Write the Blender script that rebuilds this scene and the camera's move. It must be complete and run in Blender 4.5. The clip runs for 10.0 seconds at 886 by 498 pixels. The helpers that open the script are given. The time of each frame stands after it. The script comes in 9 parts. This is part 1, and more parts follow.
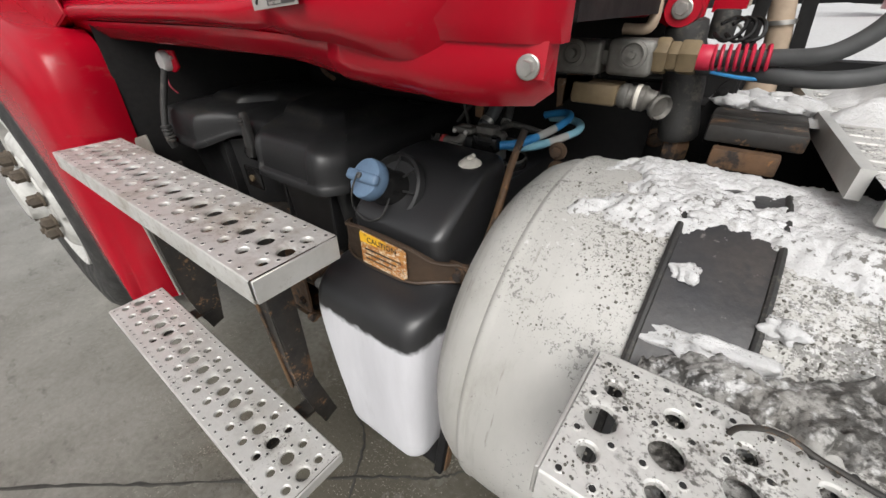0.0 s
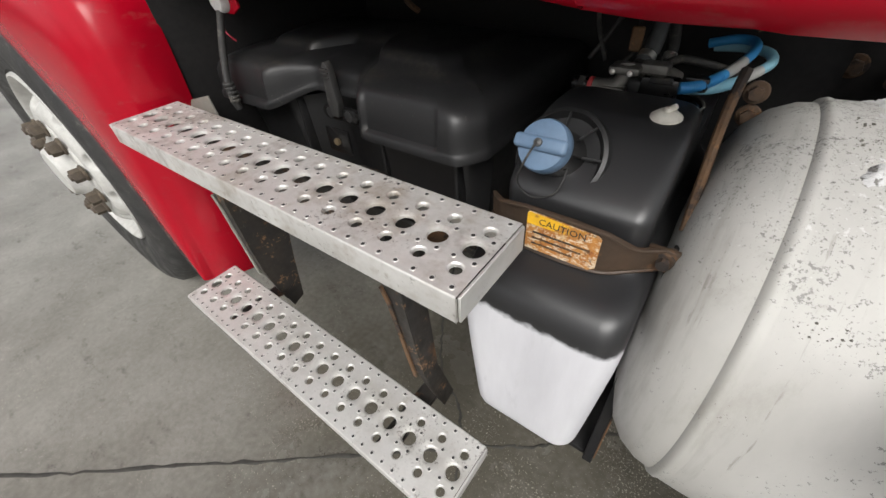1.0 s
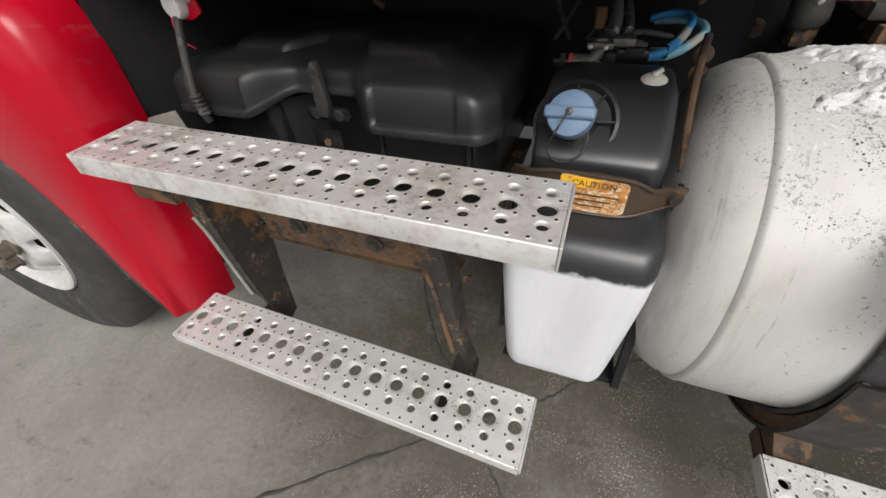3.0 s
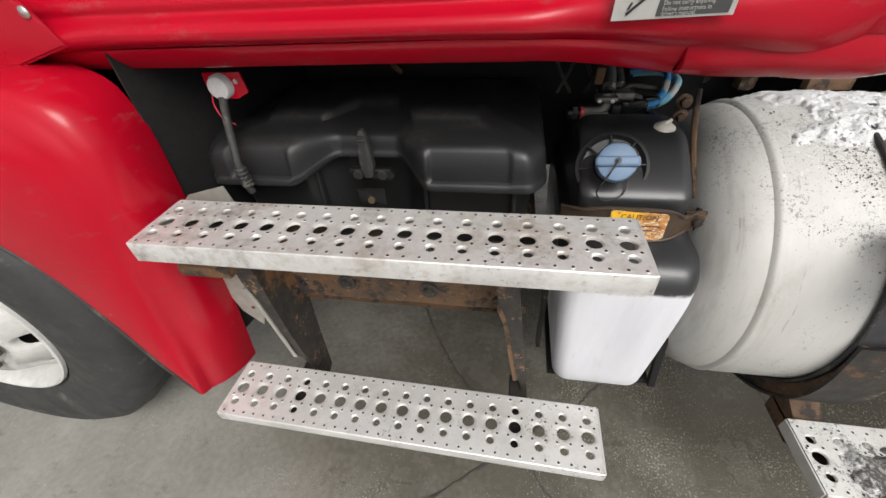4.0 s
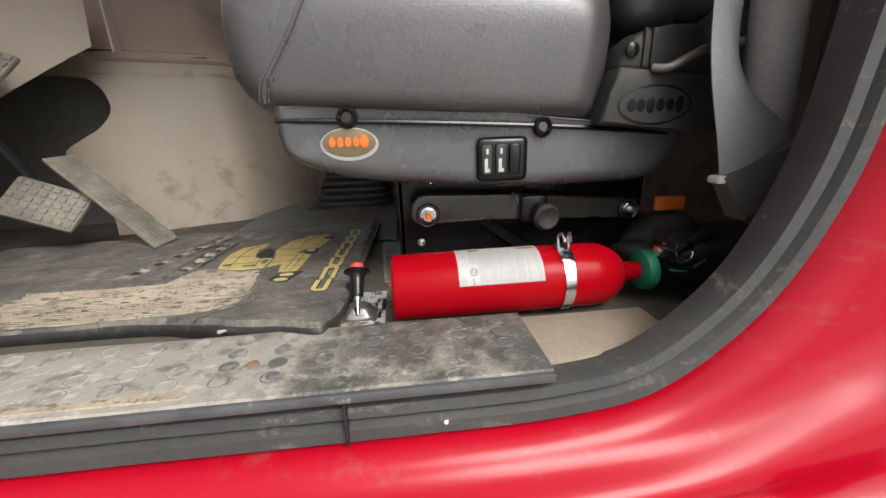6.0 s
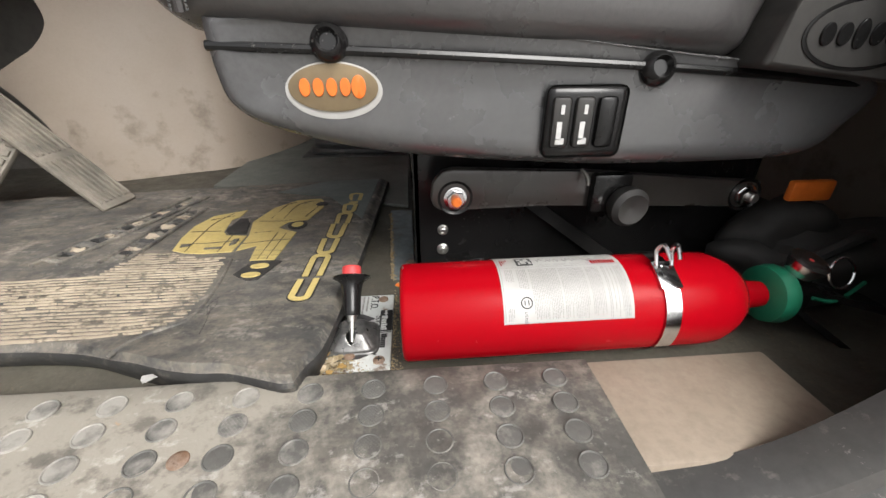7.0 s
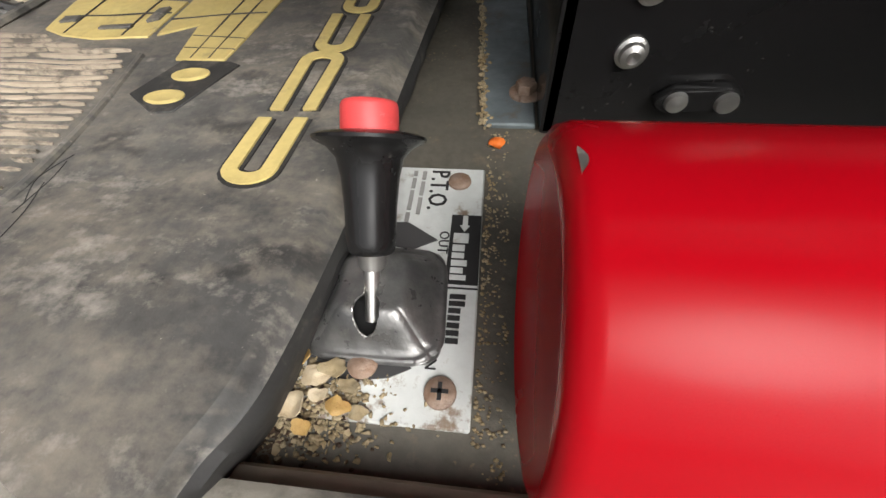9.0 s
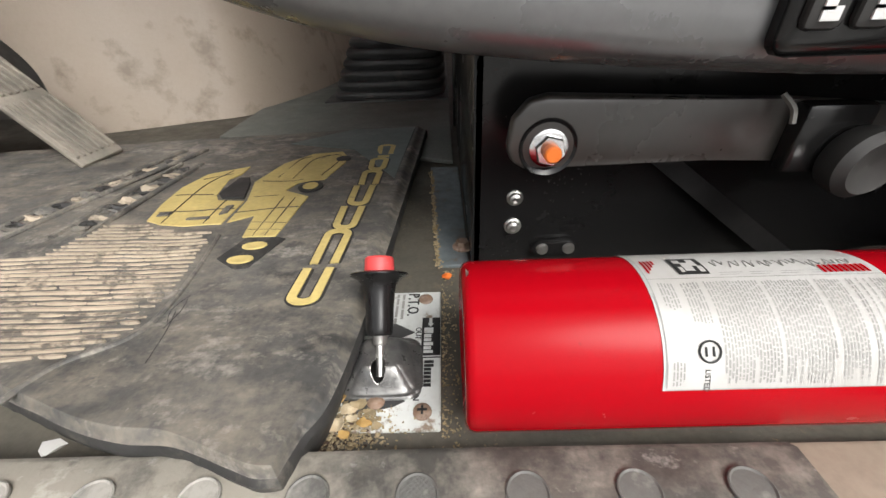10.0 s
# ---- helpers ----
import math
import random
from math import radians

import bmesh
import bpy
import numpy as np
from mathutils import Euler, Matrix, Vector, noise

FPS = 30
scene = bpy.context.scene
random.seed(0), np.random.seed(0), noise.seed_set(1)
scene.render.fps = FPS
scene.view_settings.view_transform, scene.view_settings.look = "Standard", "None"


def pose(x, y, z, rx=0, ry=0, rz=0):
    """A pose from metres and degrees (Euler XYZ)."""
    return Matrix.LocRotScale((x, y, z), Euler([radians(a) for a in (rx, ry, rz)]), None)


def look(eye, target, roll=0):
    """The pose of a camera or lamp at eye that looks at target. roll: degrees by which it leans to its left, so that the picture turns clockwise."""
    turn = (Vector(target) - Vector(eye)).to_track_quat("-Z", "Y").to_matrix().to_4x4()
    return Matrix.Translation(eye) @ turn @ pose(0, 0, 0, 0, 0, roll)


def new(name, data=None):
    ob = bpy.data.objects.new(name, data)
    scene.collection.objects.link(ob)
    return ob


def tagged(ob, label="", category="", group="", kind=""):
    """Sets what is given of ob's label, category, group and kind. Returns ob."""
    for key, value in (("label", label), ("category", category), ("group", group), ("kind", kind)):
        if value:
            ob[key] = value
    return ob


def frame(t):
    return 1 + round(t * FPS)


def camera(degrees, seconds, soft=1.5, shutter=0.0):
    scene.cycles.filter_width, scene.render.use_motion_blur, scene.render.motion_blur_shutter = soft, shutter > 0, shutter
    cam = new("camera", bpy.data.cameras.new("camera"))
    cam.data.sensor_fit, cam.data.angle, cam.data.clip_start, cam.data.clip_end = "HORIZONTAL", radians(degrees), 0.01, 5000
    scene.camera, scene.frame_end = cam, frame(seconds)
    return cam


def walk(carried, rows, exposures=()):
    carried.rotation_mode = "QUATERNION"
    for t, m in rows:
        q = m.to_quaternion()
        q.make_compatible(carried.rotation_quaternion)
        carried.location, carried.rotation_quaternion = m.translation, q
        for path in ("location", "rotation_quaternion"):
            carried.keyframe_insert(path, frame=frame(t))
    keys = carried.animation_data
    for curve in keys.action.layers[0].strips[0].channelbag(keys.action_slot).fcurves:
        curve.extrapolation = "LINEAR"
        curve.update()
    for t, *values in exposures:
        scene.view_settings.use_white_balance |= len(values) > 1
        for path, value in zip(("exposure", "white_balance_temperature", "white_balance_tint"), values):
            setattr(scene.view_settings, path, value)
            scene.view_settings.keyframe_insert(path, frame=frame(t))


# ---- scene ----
cam = camera(97.9, 10.0)
PATH = [
    (0, (1.193, -0.151, 1.07), (0.177, 1.196, -0.004), -0.5),
    (0.5, (1.021, -0.19, 1.055), (0.153, 1.124, -0.178), -0.9),
    (1, (0.937, -0.187, 1.063), (-0.013, 0.983, -0.251), -4.5),
    (1.5, (0.839, -0.229, 1.027), (0.07, 1.035, -0.318), -0.6),
    (2, (0.778, -0.268, 1.011), (0.353, 1.067, -0.416), 0.1),
    (2.5, (0.825, -0.287, 0.996), (0.469, 1.058, -0.441), -0.8),
    (3, (0.803, -0.313, 1.077), (0.209, 1.036, -0.275), -4.7),
    (3.2, (0.776, -0.337, 1.104), (0.158, 1.03, -0.22), -5.1),
    (4.3, (0.54, -0.398, 1.173), (0.319, 1.155, -0.067), -3.3),
    (4.5, (0.512, -0.397, 1.19), (0.301, 1.184, -0.016), -2.8),
    (5, (0.495, -0.293, 1.244), (0.268, 1.386, 0.181), -2.3),
    (5.5, (0.444, -0.144, 1.319), (0.334, 1.628, 0.398), -1.3),
    (6, (0.397, -0.041, 1.400), (0.599, 1.850, 0.782), -1.8),
    (6.2, (0.404, -0.011, 1.415), (0.618, 1.905, 0.883), -1.7),
    (7.4, (0.377, 0.203, 1.380), (0.378, 1.846, 0.239), 1.6),
    (7.5, (0.373, 0.221, 1.370), (0.334, 1.836, 0.192), 1.7),
    (8, (0.374, 0.280, 1.346), (0.313, 1.724, -0.037), -0.4),
    (8.5, (0.372, 0.342, 1.295), (0.165, 1.512, -0.314), -4.7),
    (9, (0.370, 0.342, 1.294), (0.170, 1.497, -0.326), -4.8),
    (9.5, (0.373, 0.271, 1.345), (0.267, 1.772, 0.027), -1.3),
    (10, (0.376, 0.253, 1.357), (0.348, 1.921, 0.253), -2.2),
]
walk(cam, [(t, look(eye, target, roll)) for t, eye, target, roll in PATH],
     exposures=[(0.0, 0.03), (1.0, 0.1), (3.2, 0.12), (4.5, 0.3), (5.0, 0.2), (6.0, 0.52), (7.4, 0.76), (8.5, 0.68), (10.0, 0.84)])

# world and sun: a bright overcast winter day
world = bpy.data.worlds.new("overcast")
scene.world = world
world.use_nodes = True
wn, wl = world.node_tree.nodes, world.node_tree.links
sky = wn.new("ShaderNodeTexSky")
sky.sky_type, sky.sun_disc = "NISHITA", False
sky.sun_elevation, sky.sun_rotation = radians(47), radians(152)
sky.dust_density = 6.0
grey = wn.new("ShaderNodeHueSaturation")
grey.inputs["Saturation"].default_value = 0.12
wl.new(sky.outputs[0], grey.inputs["Color"])
wl.new(grey.outputs[0], wn["Background"].inputs["Color"])
wn["Background"].inputs["Strength"].default_value = 0.15
sun = new("sun", bpy.data.lights.new("sun", "SUN"))
sun.data.energy, sun.data.angle, sun.data.color = 1.5, radians(32), (1.0, 0.97, 0.93)
sun.matrix_world = look((3.15, -4.7, 6.5), (0.6, 0.2, 0.6))
scene.view_settings.exposure = 0.0


# ---- materials ----
def surface(name, a, b, rough=0.5, rough2=None, metal=0.0, scale=6.0, fine=60.0, bump=0.15, coat=0.0,
            stain=None, stain_scale=9.0, stain_amount=0.5, stretch=None, spec=0.5, island=0.0, fine_mix=0.35):
    """A worn surface: two tones mixed at two scales, stains with their own shape, uneven gloss and a fine relief."""
    m = bpy.data.materials.new(name)
    m.use_nodes = True
    n, l = m.node_tree.nodes, m.node_tree.links
    p = n["Principled BSDF"]
    tc = n.new("ShaderNodeTexCoord")
    src = tc.outputs["Object"]
    if stretch:
        mp = n.new("ShaderNodeMapping")
        mp.inputs["Scale"].default_value = stretch
        l.new(src, mp.inputs["Vector"])
        src = mp.outputs[0]

    def noise_tex(s, detail=6.0, r=0.6):
        t = n.new("ShaderNodeTexNoise")
        t.inputs["Scale"].default_value, t.inputs["Detail"].default_value, t.inputs["Roughness"].default_value = s, detail, r
        l.new(src, t.inputs["Vector"])
        return t.outputs["Fac"]

    def ramp(fac, lo, hi):
        r = n.new("ShaderNodeMapRange")
        r.inputs["From Min"].default_value, r.inputs["From Max"].default_value = lo, hi
        l.new(fac, r.inputs["Value"])
        return r.outputs[0]

    def mix(fac, c0, c1):
        x = n.new("ShaderNodeMix")
        x.data_type = "RGBA"
        if isinstance(fac, float):
            x.inputs[0].default_value = fac
        else:
            l.new(fac, x.inputs[0])
        for slot, c in ((6, c0), (7, c1)):
            if isinstance(c, tuple):
                x.inputs[slot].default_value = (*c, 1.0)
            else:
                l.new(c, x.inputs[slot])
        return x.outputs[2]

    big, small = noise_tex(scale), noise_tex(fine, 4.0)
    col = mix(ramp(big, 0.35, 0.65), a, b)
    speck = n.new("ShaderNodeMath")
    speck.operation = "MULTIPLY"
    l.new(ramp(small, 0.4, 0.7), speck.inputs[0])
    speck.inputs[1].default_value = fine_mix
    col = mix(speck.outputs[0], col, tuple(0.55 * v for v in a))
    if stain:
        edge = 0.72 - 0.3 * stain_amount
        s = ramp(noise_tex(stain_scale, 10.0, 0.72), edge, edge + 0.1)
        sm = n.new("ShaderNodeMath")
        sm.operation = "MULTIPLY"
        l.new(s, sm.inputs[0])
        sm.inputs[1].default_value = 0.85
        col = mix(sm.outputs[0], col, stain)
    if island:
        oi = n.new("ShaderNodeNewGeometry")
        hs = n.new("ShaderNodeHueSaturation")
        l.new(col, hs.inputs["Color"])
        l.new(ramp(oi.outputs["Random Per Island"], -1.0 / island, 1.0 + 1.0 / island), hs.inputs["Value"])
        col = hs.outputs[0]
    l.new(col, p.inputs["Base Color"])
    rr = n.new("ShaderNodeMapRange")
    rr.inputs["To Min"].default_value, rr.inputs["To Max"].default_value = rough, rough2 if rough2 is not None else min(1.0, rough + 0.15)
    rr.inputs["From Min"].default_value, rr.inputs["From Max"].default_value = 0.35, 0.65
    l.new(noise_tex(scale * 2.3), rr.inputs["Value"])
    l.new(rr.outputs[0], p.inputs["Roughness"])
    p.inputs["Metallic"].default_value = metal
    p.inputs["Specular IOR Level"].default_value = spec
    p.inputs["Coat Weight"].default_value, p.inputs["Coat Roughness"].default_value = coat, 0.06
    if bump:
        bp = n.new("ShaderNodeBump")
        bp.inputs["Strength"].default_value, bp.inputs["Distance"].default_value = bump, 0.002
        l.new(small, bp.inputs["Height"])
        l.new(bp.outputs[0], p.inputs["Normal"])
    return m


def layer(m, colour, noises, lo, hi, axes_ramps=(), amount=0.9, rough=None):
    """Lays dirt, wear and other tints, ragged in shape, over a material: summed noises (scale, weight, stretch) and
    gentle ramps along an axis.
    """
    n, l = m.node_tree.nodes, m.node_tree.links
    p = n["Principled BSDF"]
    pos = n.new("ShaderNodeNewGeometry").outputs["Position"]
    total = None

    def add(sock, w):
        nonlocal total
        k = n.new("ShaderNodeMath")
        k.operation = "MULTIPLY_ADD"
        l.new(sock, k.inputs[0])
        k.inputs[1].default_value, k.inputs[2].default_value = w, 0.0
        if total is not None:
            l.new(total, k.inputs[2])
        total = k.outputs[0]
    for sc, w, st in noises:
        src = pos
        if st:
            mp = n.new("ShaderNodeMapping")
            mp.inputs["Scale"].default_value = st
            l.new(pos, mp.inputs["Vector"])
            src = mp.outputs[0]
        t = n.new("ShaderNodeTexNoise")
        t.inputs["Scale"].default_value, t.inputs["Detail"].default_value, t.inputs["Roughness"].default_value = sc, 5.0, 0.62
        l.new(src, t.inputs["Vector"])
        add(t.outputs["Fac"], w)
    for ax, a0, a1, w in axes_ramps:
        sep = n.new("ShaderNodeSeparateXYZ")
        l.new(pos, sep.inputs[0])
        r = n.new("ShaderNodeMapRange")
        r.interpolation_type = "SMOOTHSTEP"
        r.inputs["From Min"].default_value, r.inputs["From Max"].default_value = min(a0, a1), max(a0, a1)
        if a0 > a1:
            r.inputs["To Min"].default_value, r.inputs["To Max"].default_value = 1.0, 0.0
        l.new(sep.outputs[ax], r.inputs["Value"])
        add(r.outputs[0], w)
    f = n.new("ShaderNodeMapRange")
    f.inputs["From Min"].default_value, f.inputs["From Max"].default_value, f.inputs["To Max"].default_value = lo, hi, amount
    l.new(total, f.inputs["Value"])
    x = n.new("ShaderNodeMix")
    x.data_type = "RGBA"
    l.new(f.outputs[0], x.inputs[0])
    l.new(p.inputs["Base Color"].links[0].from_socket, x.inputs[6])
    x.inputs[7].default_value = (*colour, 1.0)
    l.new(x.outputs[2], p.inputs["Base Color"])
    if rough is not None:
        y = n.new("ShaderNodeMix")
        l.new(f.outputs[0], y.inputs[0])
        l.new(p.inputs["Roughness"].links[0].from_socket, y.inputs[2])
        y.inputs[3].default_value = rough
        l.new(y.outputs[0], p.inputs["Roughness"])
    return m


RED = surface("red_paint", (0.365, 0.0025, 0.014), (0.33, 0.0025, 0.013), 0.16, 0.26, scale=3, fine=140, bump=0.01, coat=0.03, spec=0.25,
              stain=(0.42, 0.05, 0.055), stain_scale=5, stain_amount=0.2, fine_mix=0.05)
layer(RED, (0.40, 0.16, 0.14), [(45, 1.0, None), (260, 0.6, None), (3, 0.5, None)], 1.35, 1.46, amount=0.25, rough=0.45)
layer(RED, (0.20, 0.10, 0.085), [(9, 1.0, (1, 1, 4)), (70, 0.5, None)], 0.86, 1.0, [("Z", 1.08, 1.15, 0.05)], 0.2, 0.4)
layer(RED, (0.10, 0.02, 0.02), [(18, 1.0, (1, 1, 5)), (150, 0.5, None)], 1.0, 1.06, amount=0.5)
RED_DUSTY = surface("dusty_red_paint", (0.36, 0.004, 0.016), (0.33, 0.005, 0.017), 0.26, 0.42, scale=4, fine=120, bump=0.02, coat=0.1, spec=0.35,
                    stain=(0.42, 0.13, 0.12), stain_scale=6, stain_amount=0.35, fine_mix=0.08)
RED_EXT = surface("red_extinguisher_paint", (0.315, 0.0014, 0.006), (0.29, 0.0014, 0.0055), 0.20, 0.28, scale=5, fine=200, bump=0.012, coat=0.0, spec=0.10,
                  stain=(0.30, 0.02, 0.02), stain_scale=16, stain_amount=0.08, fine_mix=0.03)
layer(RED_EXT, (0.10, 0.01, 0.01), [(24, 1.0, (3, 1, 1)), (160, 0.5, None)], 0.97, 1.03, amount=0.55)
layer(RED_EXT, (0.40, 0.15, 0.14), [(40, 1.0, (3, 1, 1)), (300, 0.5, None)], 0.98, 1.06, amount=0.5, rough=0.5)
ALU = surface("tread_aluminium", (0.68, 0.672, 0.648), (0.58, 0.57, 0.545), 0.40, 0.55, metal=0.5, scale=9, fine=160, bump=0.12,
              stain=(0.34, 0.29, 0.225), stain_scale=14, stain_amount=0.36, fine_mix=0.12)
ALU_DIRTY = surface("dirty_tread_aluminium", (0.64, 0.635, 0.615), (0.54, 0.53, 0.505), 0.5, 0.7, metal=0.3, scale=12, fine=160, bump=0.15,
                    stain=(0.10, 0.09, 0.08), stain_scale=20, stain_amount=0.55, fine_mix=0.2)
ALU_SIDE = surface("brushed_aluminium_side", (0.68, 0.675, 0.65), (0.58, 0.575, 0.55), 0.45, 0.6, metal=0.6, scale=14, fine=120, bump=0.05,
                   stain=(0.30, 0.27, 0.22), stain_scale=10, stain_amount=0.3, fine_mix=0.1)
layer(ALU, (0.15, 0.105, 0.065), [(13, 1.0, None), (70, 0.5, None)], 0.98, 1.24, [("X", 0.45, 0.0, 0.15), ("Z", 0.5, 0.7, 0.14)], 0.65, 0.7)
layer(ALU, (0.30, 0.27, 0.225), [(7, 1.0, (0.5, 1.5, 1)), (40, 0.4, None)], 0.70, 0.94, amount=0.34, rough=0.6)
layer(ALU, (0.10, 0.085, 0.07), [(190, 1.0, None), (14, 0.9, None)], 1.14, 1.26, [("X", 0.2, 0.7, 0.05), ("Y", 0.04, 0.11, 0.05)], 0.6)
layer(ALU, (0.27, 0.205, 0.14), [(9, 1.0, None), (60, 0.5, None)], 1.02, 1.22, [("X", 0.30, 0.50, 0.05), ("Z", 0.5, 0.7, 0.22)], 0.5, 0.65)
layer(ALU_DIRTY, (0.09, 0.083, 0.075), [(230, 1.0, None), (22, 0.9, None)], 1.0, 1.12, [("X", 1.16, 1.6, 0.12)], 0.85, 0.8)
GREY_PLATE = surface("dull_grey_plate", (0.40, 0.39, 0.35), (0.32, 0.31, 0.27), 0.5, 0.7, metal=0.5, scale=12, stain=(0.12, 0.09, 0.05), stain_amount=0.35)
STEEL = surface("zinc_steel", (0.62, 0.61, 0.58), (0.5, 0.48, 0.45), 0.3, 0.45, metal=0.95, scale=40, bump=0.05)
CHROME = surface("bright_steel", (0.75, 0.75, 0.75), (0.68, 0.68, 0.68), 0.12, 0.25, metal=1.0, scale=30, bump=0.0)
RUST = surface("rusty_steel", (0.13, 0.068, 0.030), (0.06, 0.038, 0.024), 0.7, 0.9, scale=14, fine=120, bump=0.7,
               stain=(0.014, 0.013, 0.012), stain_scale=9, stain_amount=0.55)
layer(RUST, (0.26, 0.125, 0.04), [(30, 1.0, None), (120, 0.5, None)], 0.86, 0.98, amount=0.8)
layer(RUST, (0.012, 0.011, 0.011), [(12, 1.0, None), (60, 0.6, None)], 0.82, 0.90, amount=0.9)
layer(RUST, (0.30, 0.27, 0.23), [(22, 1.0, None), (200, 0.5, None)], 0.93, 1.02, amount=0.7)
RUST_DARK = surface("black_paint_over_rust", (0.018, 0.017, 0.016), (0.03, 0.025, 0.02), 0.5, 0.75, scale=14, fine=90, bump=0.3,
                    stain=(0.17, 0.085, 0.035), stain_scale=11, stain_amount=0.55)
layer(RUST_DARK, (0.26, 0.15, 0.075), [(20, 1.0, None), (140, 0.6, None)], 0.90, 1.0, amount=0.85)
layer(RUST_DARK, (0.22, 0.20, 0.17), [(60, 1.0, None), (9, 0.6, None)], 0.98, 1.08, amount=0.6)
STRAP = surface("rusty_brown_strap", (0.06, 0.036, 0.021), (0.035, 0.024, 0.016), 0.45, 0.65, scale=18, fine=110, bump=0.3,
                stain=(0.20, 0.10, 0.045), stain_amount=0.4)
BLACK = surface("black_moulded_plastic", (0.0125, 0.0125, 0.013), (0.0165, 0.0165, 0.017), 0.36, 0.50, scale=5, fine=220, bump=0.06,
                stain=(0.032, 0.030, 0.027), stain_scale=7, stain_amount=0.3, spec=0.36)
layer(BLACK, (0.085, 0.076, 0.060), [(9, 1.0, (0.6, 1.6, 1)), (80, 0.5, None)], 0.88, 1.02, [("Z", 0.83, 0.885, 0.09)], 0.42, 0.65)
layer(BLACK, (0.20, 0.19, 0.17), [(260, 1.0, None), (12, 0.6, None)], 1.02, 1.07, amount=0.6)
BLACK_DUST = surface("dusty_black_plastic", (0.018, 0.018, 0.018), (0.035, 0.032, 0.028), 0.5, 0.7, scale=4, fine=160, bump=0.1,
                     stain=(0.10, 0.09, 0.075), stain_scale=6, stain_amount=0.42)
BLACK_GLOSS = surface("black_enamel", (0.008, 0.008, 0.008), (0.012, 0.0115, 0.0115), 0.16, 0.28, scale=8, fine=150, bump=0.03,
                      stain=(0.04, 0.036, 0.032), stain_scale=22, stain_amount=0.2, fine_mix=0.1, spec=0.34)
layer(BLACK_GLOSS, (0.16, 0.15, 0.13), [(380, 1.0, None), (9, 0.6, None)], 1.02, 1.06, amount=0.35, rough=0.6)
CHASSIS = surface("black_chassis_paint", (0.013, 0.013, 0.0135), (0.019, 0.018, 0.0175), 0.5, 0.7, scale=6, fine=90, bump=0.2,
                  stain=(0.03, 0.024, 0.018), stain_scale=8, stain_amount=0.3, spec=0.12)
RUBBER = surface("black_rubber", (0.020, 0.020, 0.020), (0.030, 0.029, 0.027), 0.55, 0.75, scale=9, fine=120, bump=0.15,
                 stain=(0.09, 0.085, 0.075), stain_scale=7, stain_amount=0.35)
layer(RUBBER, (0.13, 0.118, 0.098), [(28, 0.8, None), (120, 0.5, None), (300, 0.3, None)], 0.84, 0.98, amount=0.6, rough=0.85)
TYRE = surface("tyre_rubber", (0.022, 0.022, 0.022), (0.034, 0.033, 0.031), 0.5, 0.8, scale=7, fine=90, bump=0.3,
               stain=(0.10, 0.095, 0.085), stain_scale=9, stain_amount=0.4)
SEAL = surface("door_seal_rubber", (0.040, 0.040, 0.039), (0.055, 0.054, 0.050), 0.5, 0.7, scale=10, fine=120, bump=0.12,
               stain=(0.08, 0.075, 0.065), stain_scale=12, stain_amount=0.35)
layer(SEAL, (0.16, 0.15, 0.13), [(30, 1.0, (0.4, 1, 2)), (160, 0.5, None)], 0.84, 0.98, amount=0.7, rough=0.8)
layer(SEAL, (0.30, 0.285, 0.26), [(220, 1.0, None), (10, 0.5, None)], 1.0, 1.06, amount=0.4)
layer(TYRE, (0.15, 0.14, 0.12), [(20, 1.0, None), (90, 0.6, None)], 0.92, 1.02, amount=0.45)
WHITE_TANK = surface("white_tank_paint", (0.46, 0.452, 0.43), (0.395, 0.387, 0.362), 0.4, 0.6, scale=5, fine=70, bump=0.08,
                     stain=(0.30, 0.288, 0.255), stain_scale=5, stain_amount=0.33, stretch=(1, 1, 0.35), fine_mix=0.1)
layer(WHITE_TANK, (0.24, 0.228, 0.20), [(3.0, 1.0, (9, 0.6, 0.6)), (40, 0.4, (2, 0.4, 0.4))], 0.74, 0.90, amount=0.55)
layer(WHITE_TANK, (0.17, 0.155, 0.13), [(5.0, 1.0, (7, 0.35, 0.5)), (90, 0.25, (2, 0.3, 0.3))], 0.765, 0.81, amount=0.6)
layer(WHITE_TANK, (0.30, 0.285, 0.25), [(220, 1.0, None), (5, 0.5, None)], 0.98, 1.05, amount=0.45)
layer(WHITE_TANK, (0.085, 0.08, 0.07), [(420, 1.0, None), (130, 0.7, None), (9, 0.7, None)], 1.52, 1.60, [("X", 1.0, 1.32, 0.12), ("Z", 0.62, 0.86, 0.23)], 0.55, 0.85)
layer(WHITE_TANK, (0.60, 0.60, 0.60), [(150, 1.0, (1, 1, 0.6)), (60, 0.5, None), (8, 0.6, None)], 1.40, 1.45, [("X", 1.16, 1.36, 0.16), ("Z", 0.70, 0.86, 0.18)], 0.55, 0.8)
layer(WHITE_TANK, (0.05, 0.048, 0.044), [(170, 1.0, None), (420, 0.6, None), (11, 0.9, None)], 1.44, 1.50, [("X", 1.24, 1.34, 0.20), ("Z", 0.70, 0.84, 0.04)], 0.6, 0.4)
SNOW = surface("snow", (0.60, 0.60, 0.605), (0.48, 0.478, 0.475), 0.6, 0.8, scale=26, fine=240, bump=1.0,
               stain=(0.30, 0.285, 0.26), stain_scale=34, stain_amount=0.42, fine_mix=0.2)
layer(SNOW, (0.10, 0.092, 0.08), [(140, 1.0, None), (18, 0.7, None)], 1.08, 1.14, [("Y", 0.50, 0.28, 0.14)], 0.85)
SLUSH = surface("grey_slush", (0.42, 0.415, 0.40), (0.20, 0.19, 0.175), 0.3, 0.65, scale=18, fine=140, bump=0.9,
                stain=(0.07, 0.066, 0.06), stain_scale=24, stain_amount=0.6)
